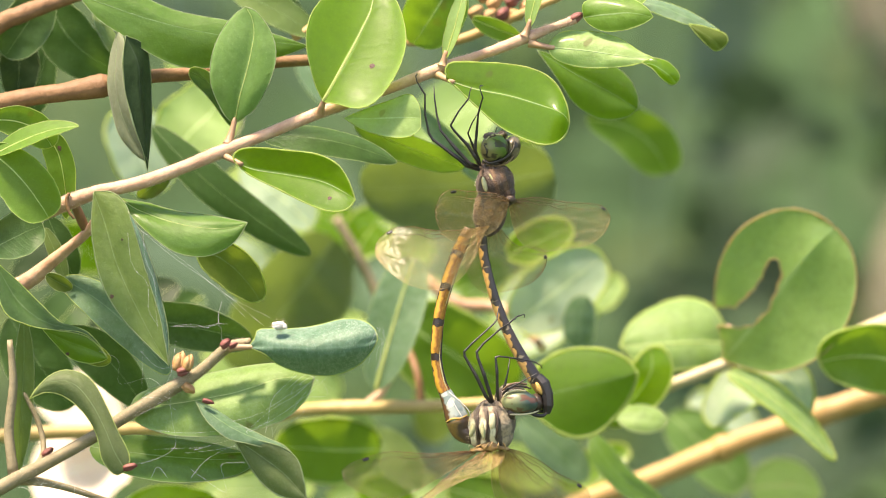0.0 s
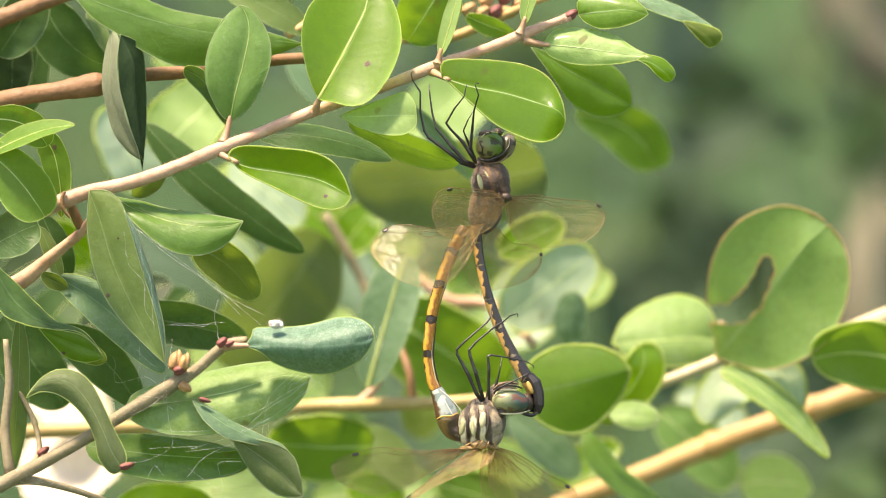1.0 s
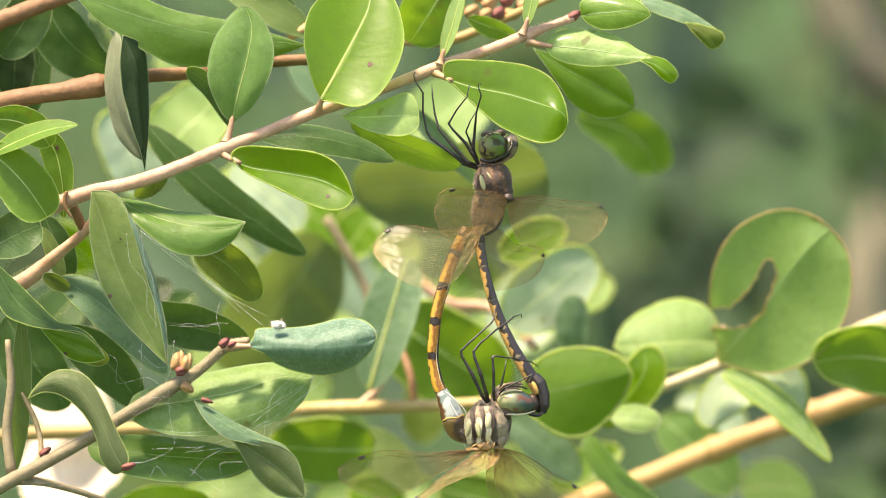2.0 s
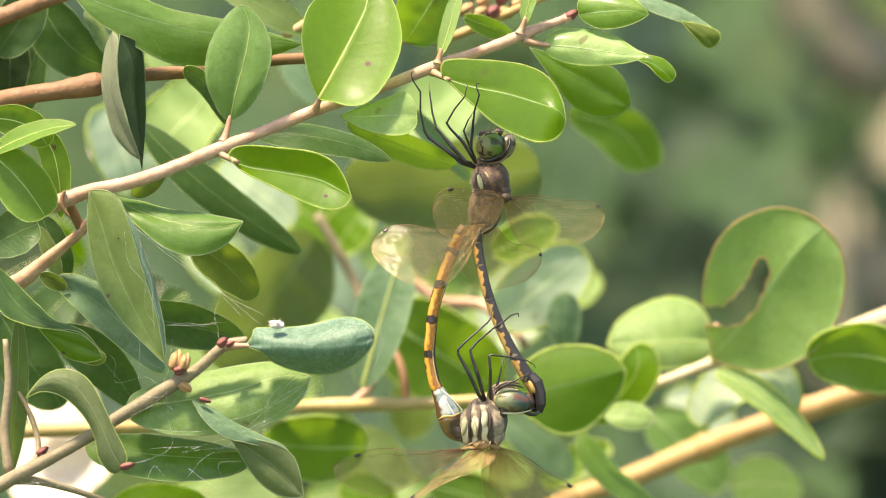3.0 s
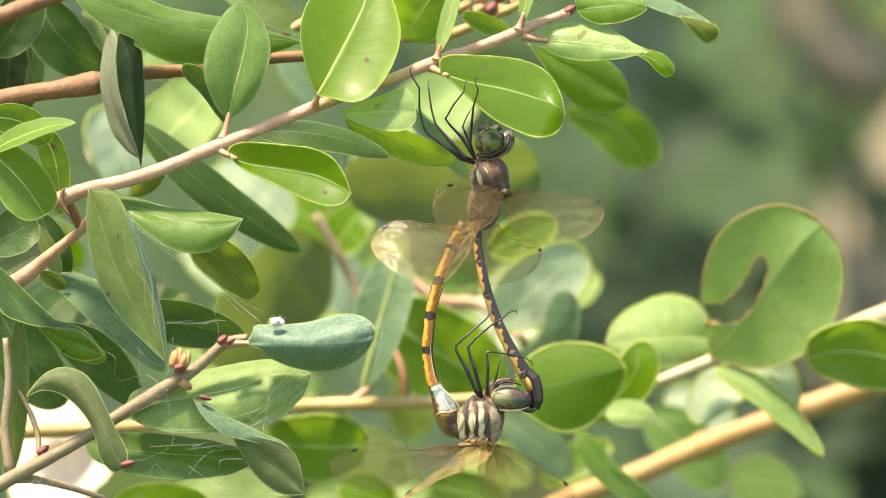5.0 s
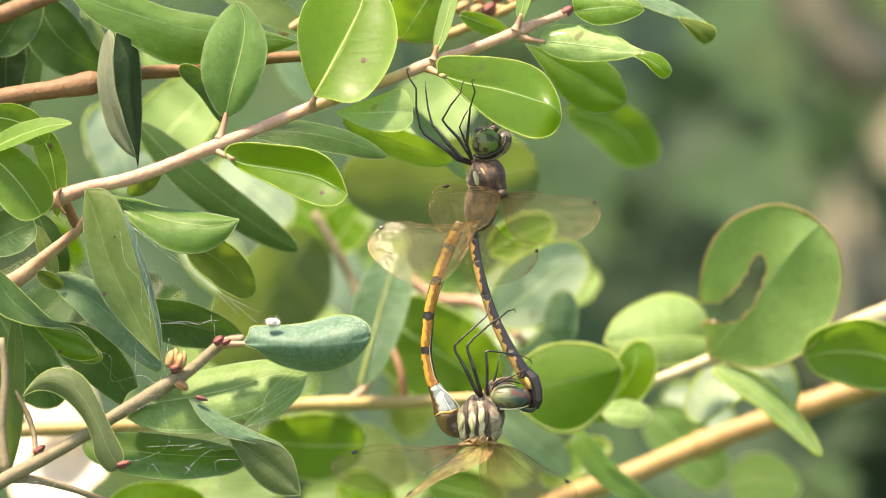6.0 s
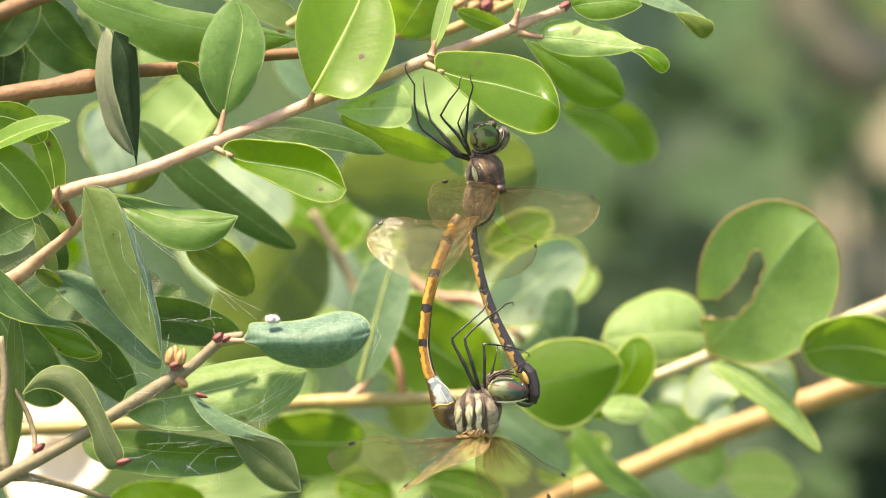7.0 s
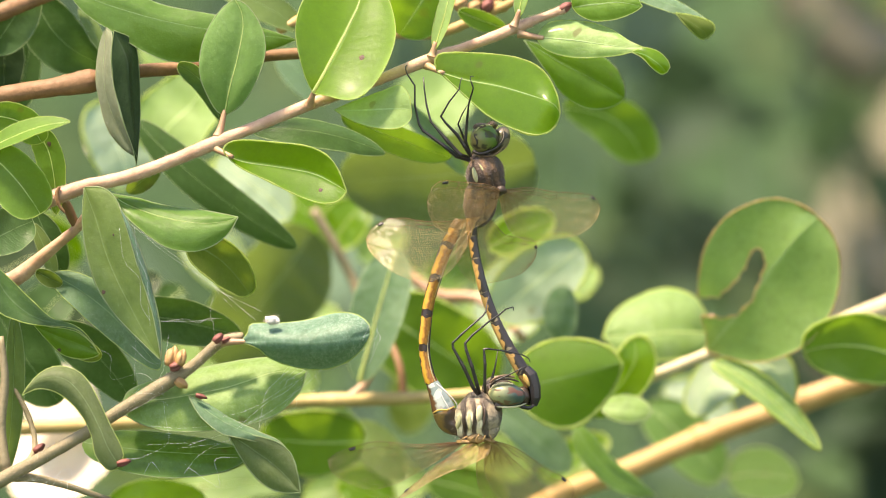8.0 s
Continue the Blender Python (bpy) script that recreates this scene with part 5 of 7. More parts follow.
shaped_leaf(right, (49.1, 88.0, -16.8), (29.4, 84.0, -17.3), [(42.1, 84.0, -16.6), (35.0, 83.0, -17.1)], [(46.4, 90.0, -10.7), (41.1, 91.0, -8.8), (35.2, 89.0, -10.5), (31.0, 86.0, -13.6)], [(47.0, 85.0, -20.2), (42.1, 83.0, -21.4), (36.8, 82.0, -21.5), (32.2, 82.6, -20.1)], "soft", wave=0.3, rib=0.2, rim=0.3)
leaf(right, (48.8, 75.9, -21.9), (67.6, 71.7, -37.5), 6.3, 45, "soft", via=(56.9, 73.8, -27.1), wide=0.45, rim=0.34, rim_kind='rim')
leaf(right, (51.3, 84.3, -21.2), (62.4, 84.3, -29.8), 6.9, 20, "mint", via=(61.4, 84.3, -20.2), rim=0.34, rim_kind='rim')
leaf(right, (63.1, 97.2, -23.2), (45.6, 97.2, -31.8), 10.8, 40, "mint", via=(51.7, 97.2, -22.4), blunt=0.85, rim=0.34, rim_kind='rim')
leaf(right, (86.0, 71.7, -23.6), (64.8, 70.0, -20.0), 12.3, -15, "green", via=(75.9, 70.8, -16.0), blunt=0.8, rib=0.4, rim=0.34, rim_kind='rim')
shaped_leaf(right, (53.6, 146.0, -44.8), (67.2, 146.0, -45.4), [(58.1, 146.0, -43.9), (63.3, 146.0, -44.4)], [(54.4, 146.0, -41.0), (57.6, 146.0, -39.0), (62.1, 146.0, -39.2), (65.6, 146.0, -41.9)], [(55.2, 146.0, -47.5), (59.6, 146.0, -48.9), (64.9, 146.0, -48.3)], "meadow", swell=0.0, wave=0.1, rib=0.1, rim=0.2, rim_kind='rim_dull')
leaf(right, (38.6, 146.0, -30.7), (52.5, 146.0, -44.8), 11.0, 20, "fresh", blunt=0.85, rim=0.2, rim_kind='rim_dull', rib=0.1)
leaf(middle, (1.7, 190.0, -17.2), (8.5, 190.0, -12.9), 6.0, 30, "pale", rim_kind='rim_dull')
leaf(middle, (-5.3, 175.0, -11.7), (0.1, 175.0, -8.3), 5.5, 30, "glare")
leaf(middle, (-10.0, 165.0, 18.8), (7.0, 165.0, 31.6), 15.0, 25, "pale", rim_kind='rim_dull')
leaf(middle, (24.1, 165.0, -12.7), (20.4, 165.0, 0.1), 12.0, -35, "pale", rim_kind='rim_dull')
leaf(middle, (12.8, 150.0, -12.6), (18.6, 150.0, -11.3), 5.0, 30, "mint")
leaf(middle, (-27.9, 150.0, 2.2), (-22.1, 150.0, -3.1), 4.5, 35, "glare")
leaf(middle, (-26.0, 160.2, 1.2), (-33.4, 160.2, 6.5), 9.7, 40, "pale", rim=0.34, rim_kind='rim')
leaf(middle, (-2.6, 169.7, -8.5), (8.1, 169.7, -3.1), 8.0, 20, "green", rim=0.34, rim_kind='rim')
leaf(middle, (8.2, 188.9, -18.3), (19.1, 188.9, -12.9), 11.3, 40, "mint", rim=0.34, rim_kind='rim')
leaf(middle, (-58.9, 160.2, 15.0), (-65.3, 160.2, 22.4), 12.5, 40, "glare")
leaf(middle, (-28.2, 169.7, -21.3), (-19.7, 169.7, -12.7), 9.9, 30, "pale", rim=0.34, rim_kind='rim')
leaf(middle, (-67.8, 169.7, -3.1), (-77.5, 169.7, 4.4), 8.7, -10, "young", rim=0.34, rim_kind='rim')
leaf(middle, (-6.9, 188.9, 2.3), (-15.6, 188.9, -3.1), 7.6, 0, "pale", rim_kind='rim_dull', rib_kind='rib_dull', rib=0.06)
leaf(middle, (-29.9, 141.7, 2.4), (-24.8, 141.7, -1.6), 4.5, 45, "glare")
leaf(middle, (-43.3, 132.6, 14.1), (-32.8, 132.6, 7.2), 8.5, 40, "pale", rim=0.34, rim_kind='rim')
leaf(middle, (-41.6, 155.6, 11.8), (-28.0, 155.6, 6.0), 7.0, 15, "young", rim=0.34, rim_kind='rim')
leaf(middle, (-47.7, 141.7, 28.5), (-43.3, 141.7, 21.1), 8.2, 40, "glare")
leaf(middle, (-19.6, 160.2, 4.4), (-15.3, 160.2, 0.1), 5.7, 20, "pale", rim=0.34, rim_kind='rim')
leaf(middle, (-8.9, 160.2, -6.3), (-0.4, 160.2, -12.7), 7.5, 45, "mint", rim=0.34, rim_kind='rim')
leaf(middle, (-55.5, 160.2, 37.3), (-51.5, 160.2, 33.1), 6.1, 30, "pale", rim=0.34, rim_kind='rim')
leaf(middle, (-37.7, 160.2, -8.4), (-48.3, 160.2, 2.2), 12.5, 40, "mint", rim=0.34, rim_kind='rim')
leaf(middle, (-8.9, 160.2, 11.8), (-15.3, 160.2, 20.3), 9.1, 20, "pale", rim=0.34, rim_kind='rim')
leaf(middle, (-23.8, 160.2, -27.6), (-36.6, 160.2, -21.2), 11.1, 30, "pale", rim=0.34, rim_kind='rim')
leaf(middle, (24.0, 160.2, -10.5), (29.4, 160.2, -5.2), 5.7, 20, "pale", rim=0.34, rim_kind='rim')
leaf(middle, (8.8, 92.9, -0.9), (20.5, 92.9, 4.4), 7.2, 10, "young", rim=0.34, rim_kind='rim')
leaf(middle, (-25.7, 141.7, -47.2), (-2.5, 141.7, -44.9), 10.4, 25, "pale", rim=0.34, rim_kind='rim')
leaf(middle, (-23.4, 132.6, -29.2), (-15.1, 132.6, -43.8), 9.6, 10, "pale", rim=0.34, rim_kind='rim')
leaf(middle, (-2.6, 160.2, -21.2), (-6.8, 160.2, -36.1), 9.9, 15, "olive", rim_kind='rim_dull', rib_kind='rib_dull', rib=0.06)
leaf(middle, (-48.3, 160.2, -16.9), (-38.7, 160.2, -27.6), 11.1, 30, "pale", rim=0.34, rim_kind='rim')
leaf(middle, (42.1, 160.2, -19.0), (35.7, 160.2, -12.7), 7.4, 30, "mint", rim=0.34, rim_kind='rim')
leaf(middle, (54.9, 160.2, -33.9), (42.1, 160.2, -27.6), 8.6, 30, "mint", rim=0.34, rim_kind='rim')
leaf(middle, (-50.6, 132.6, -45.9), (-27.6, 132.6, -44.0), 8.1, 25, "pale", rim=0.34, rim_kind='rim')
leaf(middle, (3.8, 160.2, -38.2), (16.6, 160.2, -43.5), 7.9, 20, "pale", rim=0.34, rim_kind='rim')

# ---- the dragonflies ----
def blob(bm, centre, axes, turn=None, nu=20, nv=14, lump=0.0):
    """An ellipsoid with half axes in millimetres, turned by a rotation, with slight lumps."""
    c = mm(centre)
    rings = []
    for i in range(nv + 1):
        th = math.pi * i / nv
        ring = []
        for j in range(nu):
            ph = 2 * math.pi * j / nu
            d = Vector((math.sin(th) * math.cos(ph), math.sin(th) * math.sin(ph), math.cos(th)))
            k = 1 + lump * noise.noise(d * 2.3 + Vector(centre))
            p = Vector((d.x * axes[0], d.y * axes[1], d.z * axes[2])) * (0.001 * k)
            if turn is not None:
                p = turn @ p
            ring.append(bm.verts.new(c + p))
        rings.append(ring)
    for r0, r1 in zip(rings, rings[1:]):
        for j in range(nu):
            bm.faces.new((r0[j], r1[j], r1[(j + 1) % nu], r0[(j + 1) % nu]))
    bmesh.ops.remove_doubles(bm, verts=bm.verts, dist=1e-6)


def lean(ry, rx=0.0, rz=0.0):
    return Euler((radians(rx), radians(ry), radians(rz))).to_matrix()


def body(parent, name, blobs, material, label=""):
    bm = bmesh.new()
    for b in blobs:
        blob(bm, *b)
    c = mm(blobs[0][0])
    return part(name, bm, MAT[material], parent, label, at=c)


def hairs(parent, centre, axes, count, length, seed, turn=None):
    """Short fine hairs standing off a body."""
    rng = random.Random(seed)
    bm = bmesh.new()
    c = mm(centre)
    for _ in range(count):
        d = Vector((rng.gauss(0, 1), rng.gauss(0, 1), rng.gauss(0, 1))).normalized()
        p = Vector((d.x * axes[0], d.y * axes[1], d.z * axes[2])) * 0.001
        o = Vector((d.x / axes[0], d.y / axes[1], d.z / axes[2])).normalized()
        if turn is not None:
            p, o = turn @ p, turn @ o
        o = (o + Vector((rng.gauss(0, 0.35), rng.gauss(0, 0.35), rng.gauss(0, 0.35)))).normalized()
        l = length * 0.001 * rng.uniform(0.5, 1.2)
        tube(bm, [(*(c + p), 0.000017), (*(c + p + o * l), 0.000006)], 3)
    part("hairs", bm, MAT["hair"], parent, at=c)


def leg(parent, points, thick=0.30):
    """A jointed black leg: a stout thigh, a thin shin and a thread-like foot, with fine spines on the shin."""
    bm = bmesh.new()
    pts = [mm(p) for p in points]
    rng = random.Random(int(abs(points[0][0]) * 10))
    run = [0.0]
    for a, b in zip(pts, pts[1:]):
        run.append(run[-1] + (b - a).length)
    path = []
    for k, p in enumerate(pts):
        u = run[k] / run[-1]
        r = float(np.interp(u, (0.0, 0.30, 0.42, 0.5, 0.85, 1.0), (1.0, 0.95, 0.72, 0.58, 0.42, 0.22)))
        if 0 < k < len(pts) - 1:
            path.append((*p.lerp(pts[k - 1], 0.10), r * thick * 0.001))
            path.append((*p, r * thick * 0.00112))
            path.append((*p.lerp(pts[k + 1], 0.10), r * thick * 0.00098))
        else:
            path.append((*p, r * thick * 0.001))
    tube(bm, path, 7)
    for a, b, u in zip(pts, pts[1:], run):
        d = b - a
        if u / run[-1] < 0.3:
            continue
        for i in range(4):
            p = a.lerp(b, 0.15 + 0.2 * i)
            o = (d.orthogonal().normalized() * (1 if i % 2 else -1) + d.normalized() * 0.9).normalized()
            tube(bm, [(*p, 0.00002), (*(p + o * 0.00045 * rng.uniform(0.6, 1.1)), 0.000006)], 3, cap=False)
    return part("leg", bm, MAT["black"], parent, at=pts[0])


def cord(parent, name, points, radius, material, label=""):
    """A thin rounded ridge through points in millimetres."""
    bm = bmesh.new()
    n = len(points) - 1
    tube(bm, spline([(*mm(p), radius * 0.001 * (1.0 if 0 < k < n else 0.6)) for k, p in enumerate(points)], 5), 7)
    return part(name, bm, MAT[material], parent, label)


def abdomen(parent, rows, cuts, kinds, label, name="abdomen"):
    """A long jointed abdomen along rows of x, y, z, radius: a core with a hard ring-shaped plate for each segment."""
    path = spline([(*mm(r[:3]), r[3] * 0.001) for r in rows], 12)
    steps = [0.0]
    for a, b in zip(path, path[1:]):
        steps.append(steps[-1] + (Vector(b[:3]) - Vector(a[:3])).length)
    steps = np.array(steps) / steps[-1]
    arr = np.array(path)

    def at(u):
        return [np.interp(u, steps, arr[:, k]) for k in range(4)]

    bm = bmesh.new()
    tube(bm, [(*p[:3], p[3] * 0.86) for p in path], 12)
    core = part(name, bm, MAT["black"], parent, label, at=mm(rows[0][:3]))
    for (u0, u1), kind in zip(zip(cuts, cuts[1:]), kinds):
        bm = bmesh.new()
        uvl = bm.loops.layers.uv.new("UVMap")
        n = 12
        sect = []
        for i in range(n + 1):
            w = i / n
            p = at(u0 + (u1 - u0) * w)
            swell = 0.985 + 0.03 * (2 * w - 1) ** 4 if 0.02 < w < 0.98 else 0.94
            sect.append((*p[:3], p[3] * swell))
        side = 20
        prev = None
        rings = []
        for i, row in enumerate(sect):
            a, b = Vector(sect[max(i - 1, 0)][:3]), Vector(sect[min(i + 1, n)][:3])
            t = (b - a).normalized()
            front = Vector((0, -1, 0))
            front = (front - t * front.dot(t)).normalized()
            o = t.cross(front)
            rings.append([bm.verts.new(Vector(row[:3]) + (front * math.cos(2 * math.pi * (k / side - 0.33)) + o * math.sin(2 * math.pi * (k / side - 0.33))) * row[3]) for k in range(side)])
        for i in range(n):
            for k in range(side):
                f = bm.faces.new((rings[i][k], rings[i][(k + 1) % side], rings[i + 1][(k + 1) % side], rings[i + 1][k]))
                for lp, (p, q) in zip(f.loops, ((i, k), (i, k + 1), (i + 1, k + 1), (i + 1, k))):
                    lp[uvl].uv = (p / n, q / side)
        part("segment", bm, MAT[kind], core)
    return core


def wing(parent, lead, trail, seed, crush=1.0, spot=0.86, label=""):
    """A net-veined wing between its front edge and its hind edge, both given from the root to the tip in millimetres."""
    nu = 40

    def edge_line(points):
        path = np.array(spline([tuple(mm(p)) for p in points], 12))
        run = np.concatenate([[0.0], np.cumsum(np.linalg.norm(np.diff(path, axis=0), axis=1))])
        run /= run[-1]
        return lambda u: Vector([float(np.interp(u, run, path[:, k])) for k in range(3)])

    front, back = edge_line(lead), edge_line(trail)
    across = (back(0.5) - front(0.5))
    nrm = (front(0.9) - front(0.0)).cross(across).normalized()
    deep = across.length

    def at(u, v):
        u, v = min(max(u, 0.0), 1.0), min(max(v, 0.0), 1.0)
        p = front(u).lerp(back(u), v)
        pleat = 0.006 * deep * (1 - 0.6 * u) * math.sin(v * 26) * min(1.0, 6 * v, 8 * (1 - v))
        crinkle = 0.00022 * noise.noise(Vector((u * 14, v * 9, seed))) + 0.00009 * noise.noise(Vector((u * 45, v * 30, seed)))
        crinkle *= crush
        return p + nrm * (pleat + crinkle * min(1.0, 8 * (1 - u)))

    rng = random.Random(seed)
    bm = bmesh.new()
    uvl = bm.loops.layers.uv.new("UVMap")
    nv = 28
    vs = [[bm.verts.new(at(i / nu, j / nv)) for j in range(nv + 1)] for i in range(nu)]
    tip = bm.verts.new(at(1.0, 0.0))
    for i in range(nu):
        for j in range(nv):
            if i < nu - 1:
                f = bm.faces.new((vs[i][j], vs[i + 1][j], vs[i + 1][j + 1], vs[i][j + 1]))
                corners = ((i, j), (i + 1, j), (i + 1, j + 1), (i, j + 1))
            else:
                f = bm.faces.new((vs[i][j], tip, vs[i][j + 1]))
                corners = ((i, j), (nu, j), (i, j + 1))
            for lp, (p, q) in zip(f.loops, corners):
                lp[uvl].uv = (p / nu, q / nv)
    w = part("wing", bm, MAT["membrane"], parent, label, at=mm(lead[0]))

    # The strong veins: the front edge, the two behind it as far as the notch, and a fan from the root.
    bm = bmesh.new()
    notch = 0.52
    tube(bm, [(*at(k / 30, 0.0), 0.000075 * (1 - 0.55 * k / 30)) for k in range(31)], 5)
    tube(bm, [(*at(notch * k / 16, 0.07), 0.00007 * (1 - 0.4 * k / 16)) for k in range(17)], 5)
    tube(bm, [(*at(0.95 * k / 28, 0.13 + 0.02 * math.sin(k)), 0.00007 * (1 - 0.6 * k / 28)) for k in range(29)], 5)
    tube(bm, [(*at(notch, 0.0), 0.00006), (*at(notch + 0.015, 0.14), 0.00005)], 5)
    for v, reach in ((0.28, 0.34), (0.42, 0.42), (0.6, 0.33), (0.78, 0.26), (0.95, 0.16)):
        tube(bm, [(*at(reach * k / 10, 0.12 + (v - 0.12) * (k / 10) ** 0.8), 0.00008 * (1 - 0.7 * k / 10)) for k in range(11)], 5)
    part("main_vein", bm, MAT["vein"], w, "brown main veins")

    # The fine net: lines that run out to the edge, bent towards it, with short cross veins between them.
    bm = bmesh.new()
    last = 27
    lines = [0.0, 0.06, 0.12] + [0.12 + 0.88 * k / (last - 2) for k in range(1, last - 1)]

    def v_on(k, u):
        v = lines[k]
        return v if k < 3 or k == last else min(0.995, v + 0.10 * (1 - v) * v * 4 * (u - 0.35) + 0.006 * math.sin(u * 30 + k * 2))

    for k in range(3, last + 1):
        r = 0.00004 if k == last else 0.000016
        tube(bm, [(*at(i / 36, v_on(k, i / 36)), r) for i in range(36)], 3, cap=False)
    for k in range(last):
        m = 34 if k < 2 else 64
        for i in range(m):
            u = (i + 0.5 * (k % 2) + rng.uniform(0.2, 0.8)) / (m + 0.6)
            r = rng.uniform(0.000012, 0.000018)
            shift = rng.uniform(-0.006, 0.006)
            tube(bm, [(*at(u, v_on(k, u)), r), (*at(u + shift, v_on(k + 1, u + shift)), r)], 3, cap=False)
    part("venation", bm, MAT["fine_vein"], w, "fine pale golden net of veins")
    bm = bmesh.new()
    tube(bm, [(*at(spot + d, 0.045), 0.00036 * s) for d, s in ((-0.025, 0.7), (-0.015, 1), (0.01, 1), (0.022, 0.75))], 6, flat=0.4)
    part("wing_spot", bm, MAT["black"], w)
    return w


def male_dragonfly():
    m = thing("dragonfly", mm((7.3, 3.8, 9.7)), "brown male dragonfly hanging from the twig by its legs", "dragonfly", "coupled dragonflies")
    body(m, "thorax", [((7.9, 3.8, 11.6), (3.3, 3.3, 3.4), lean(14), 26, 18, 0.06), ((7.0, 4.6, 7.0), (2.9, 3.1, 4.6), lean(9), 26, 18, 0.06), ((6.9, 4.6, 14.1), (1.9, 2.0, 1.3), None, 16, 10, 0.08), ((9.8, 3.4, 9.9), (1.5, 2.0, 1.6), None, 16, 10, 0.12)], "thorax_m", "dark brown hairy thorax with pale stripes")
    body(m, "wing_hinge", [((10.5, 1.6, 8.8), (0.95, 0.9, 0.8), None, 14, 10, 0.35), ((9.6, 1.8, 8.0), (0.8, 0.8, 0.9), lean(30), 14, 10, 0.35), ((7.9, 2.6, 4.7), (0.6, 0.8, 1.0), None, 12, 8, 0.3)], "dark_chitin", "dark knobbed wing joint")
    body(m, "shoulder_stripe", [((6.1, 0.8, 11.4), (0.42, 0.35, 1.35), lean(-14), 14, 10, 0.1)], "yellow_chitin", "pale green-yellow shoulder stripe")
    body(m, "shoulder_stripe", [((7.4, 0.9, 12.3), (0.22, 0.3, 1.0), lean(-30), 14, 10, 0.1)], "yellow_chitin", "pale green-yellow shoulder stripe")
    body(m, "side_plate", [((10.3, 5.2, 12.2), (0.8, 0.5, 1.6), lean(-12), 14, 10, 0.1)], "yellow_chitin", "pale side plate")
    hairs(m, (7.9, 3.8, 11.6), (3.3, 3.3, 3.4), 320, 0.42, 1, lean(14))
    hairs(m, (7.0, 4.6, 7.0), (2.9, 3.1, 4.6), 260, 0.4, 2, lean(9))
    head = body(m, "head", [((8.4, 5.0, 17.2), (2.6, 2.2, 2.4), lean(20), 20, 14, 0.08), ((7.5, 2.9, 19.4), (1.7, 1.5, 0.8), lean(8), 18, 12, 0.25), ((9.0, 3.4, 19.7), (1.0, 1.1, 0.8), lean(-20), 14, 10, 0.25), ((7.1, 4.6, 15.1), (1.6, 1.6, 0.9), None, 14, 10, 0.1)], "dark_chitin", "dark brown head")
    body(head, "eye", [((7.7, 2.6, 17.5), (2.35, 2.0, 2.45), lean(25), 28, 20, 0.03)], "eye_m", "glossy green-brown compound eye")
    body(head, "eye", [((10.5, 5.4, 17.4), (1.55, 2.0, 2.3), lean(22), 28, 20, 0.0)], "eye_dark", "dark brown compound eye with a pale rim")
    cord(head, "eye_rim", [(5.7, 2.4, 15.4), (7.1, 1.6, 15.0), (8.8, 1.6, 15.5), (10.2, 2.6, 16.4), (11.0, 3.2, 17.5), (11.1, 3.8, 18.8)], 0.24, "black")
    cord(head, "eye_rim", [(6.3, 2.8, 14.7), (8.0, 2.2, 14.5), (9.8, 2.6, 15.0), (11.1, 3.4, 16.3)], 0.2, "brown_chitin")
    cord(head, "face_ridge", [(6.3, 1.4, 18.9), (7.1, 1.6, 19.6), (8.4, 2.0, 19.8), (9.6, 2.8, 19.5)], 0.14, "yellow_chitin")
    cord(head, "face_ridge", [(6.0, 1.2, 18.1), (6.5, 0.9, 17.1), (6.4, 1.2, 16.2)], 0.16, "black")
    for p in (((9.0, 3.4, 20.4), (9.3, 3.0, 21.7), (9.4, 2.6, 23.5)), ((7.9, 3.6, 20.3), (8.1, 3.4, 21.0), (8.4, 3.4, 21.8))):
        bm = bmesh.new()
        tube(bm, spline([(*mm(q), r) for q, r in zip(p, (0.00007, 0.00005, 0.000025))], 4), 5)
        part("antenna", bm, MAT["black"], head)
    leg(m, [(5.2, 1.5, 13.9), (3.0, 0.5, 14.6), (1.5, 0.0, 15.9), (-2.6, 0.0, 18.9), (-3.3, 0.0, 20.0), (-4.0, 0.5, 23.3), (-4.0, 0.5, 26.6), (-5.3, 0.6, 28.6), (-5.6, 0.6, 29.7), (-5.3, 0.6, 30.1)], 0.36)
    leg(m, [(5.0, 1.5, 14.3), (3.6, 0.0, 14.8), (1.5, -0.5, 17.1), (-0.6, -0.5, 19.6), (-1.3, -0.5, 20.4), (-2.0, 0.0, 23.1), (-2.4, 0.0, 26.1), (-2.5, 0.4, 28.0)], 0.36)
    leg(m, [(5.4, 0.5, 14.6), (4.4, -1.0, 16.2), (3.2, -1.5, 18.1), (1.1, -2.5, 20.3), (0.4, -3.0, 21.3), (1.8, -4.0, 23.7), (3.5, -5.0, 25.8), (3.7, -5.0, 27.0), (4.0, -5.0, 27.8)], 0.31)
    leg(m, [(5.2, 0.5, 15.0), (4.5, -1.0, 17.1), (4.8, -2.0, 20.3), (5.1, -4.0, 23.3), (5.9, -6.0, 26.0), (5.4, -6.5, 27.5), (5.5, -6.5, 28.0), (6.0, -6.5, 27.9)], 0.30)
    leg(m, [(5.2, 2.0, 15.4), (4.2, 0.6, 17.8), (3.3, -1.0, 20.0), (4.0, -2.0, 21.7), (5.0, -3.4, 23.3)], 0.24)
    wing(m, [(10.5, 3.0, 8.8), (12.6, 3.6, 9.0), (15.4, 4.4, 9.2), (19.3, 5.6, 8.5), (24.6, 6.6, 8.1), (26.3, 6.8, 7.6), (27.3, 6.9, 6.2), (27.4, 6.9, 5.3)],
         [(10.2, 3.2, 7.6), (10.9, 4.0, 4.4), (12.3, 4.6, 1.6), (15.5, 5.2, 0.1), (19.8, 6.0, 0.5), (23.6, 6.6, 1.2), (26.3, 6.9, 3.1), (27.4, 6.9, 5.3)], 11, label="clear net-veined fore wing with a dark spot")
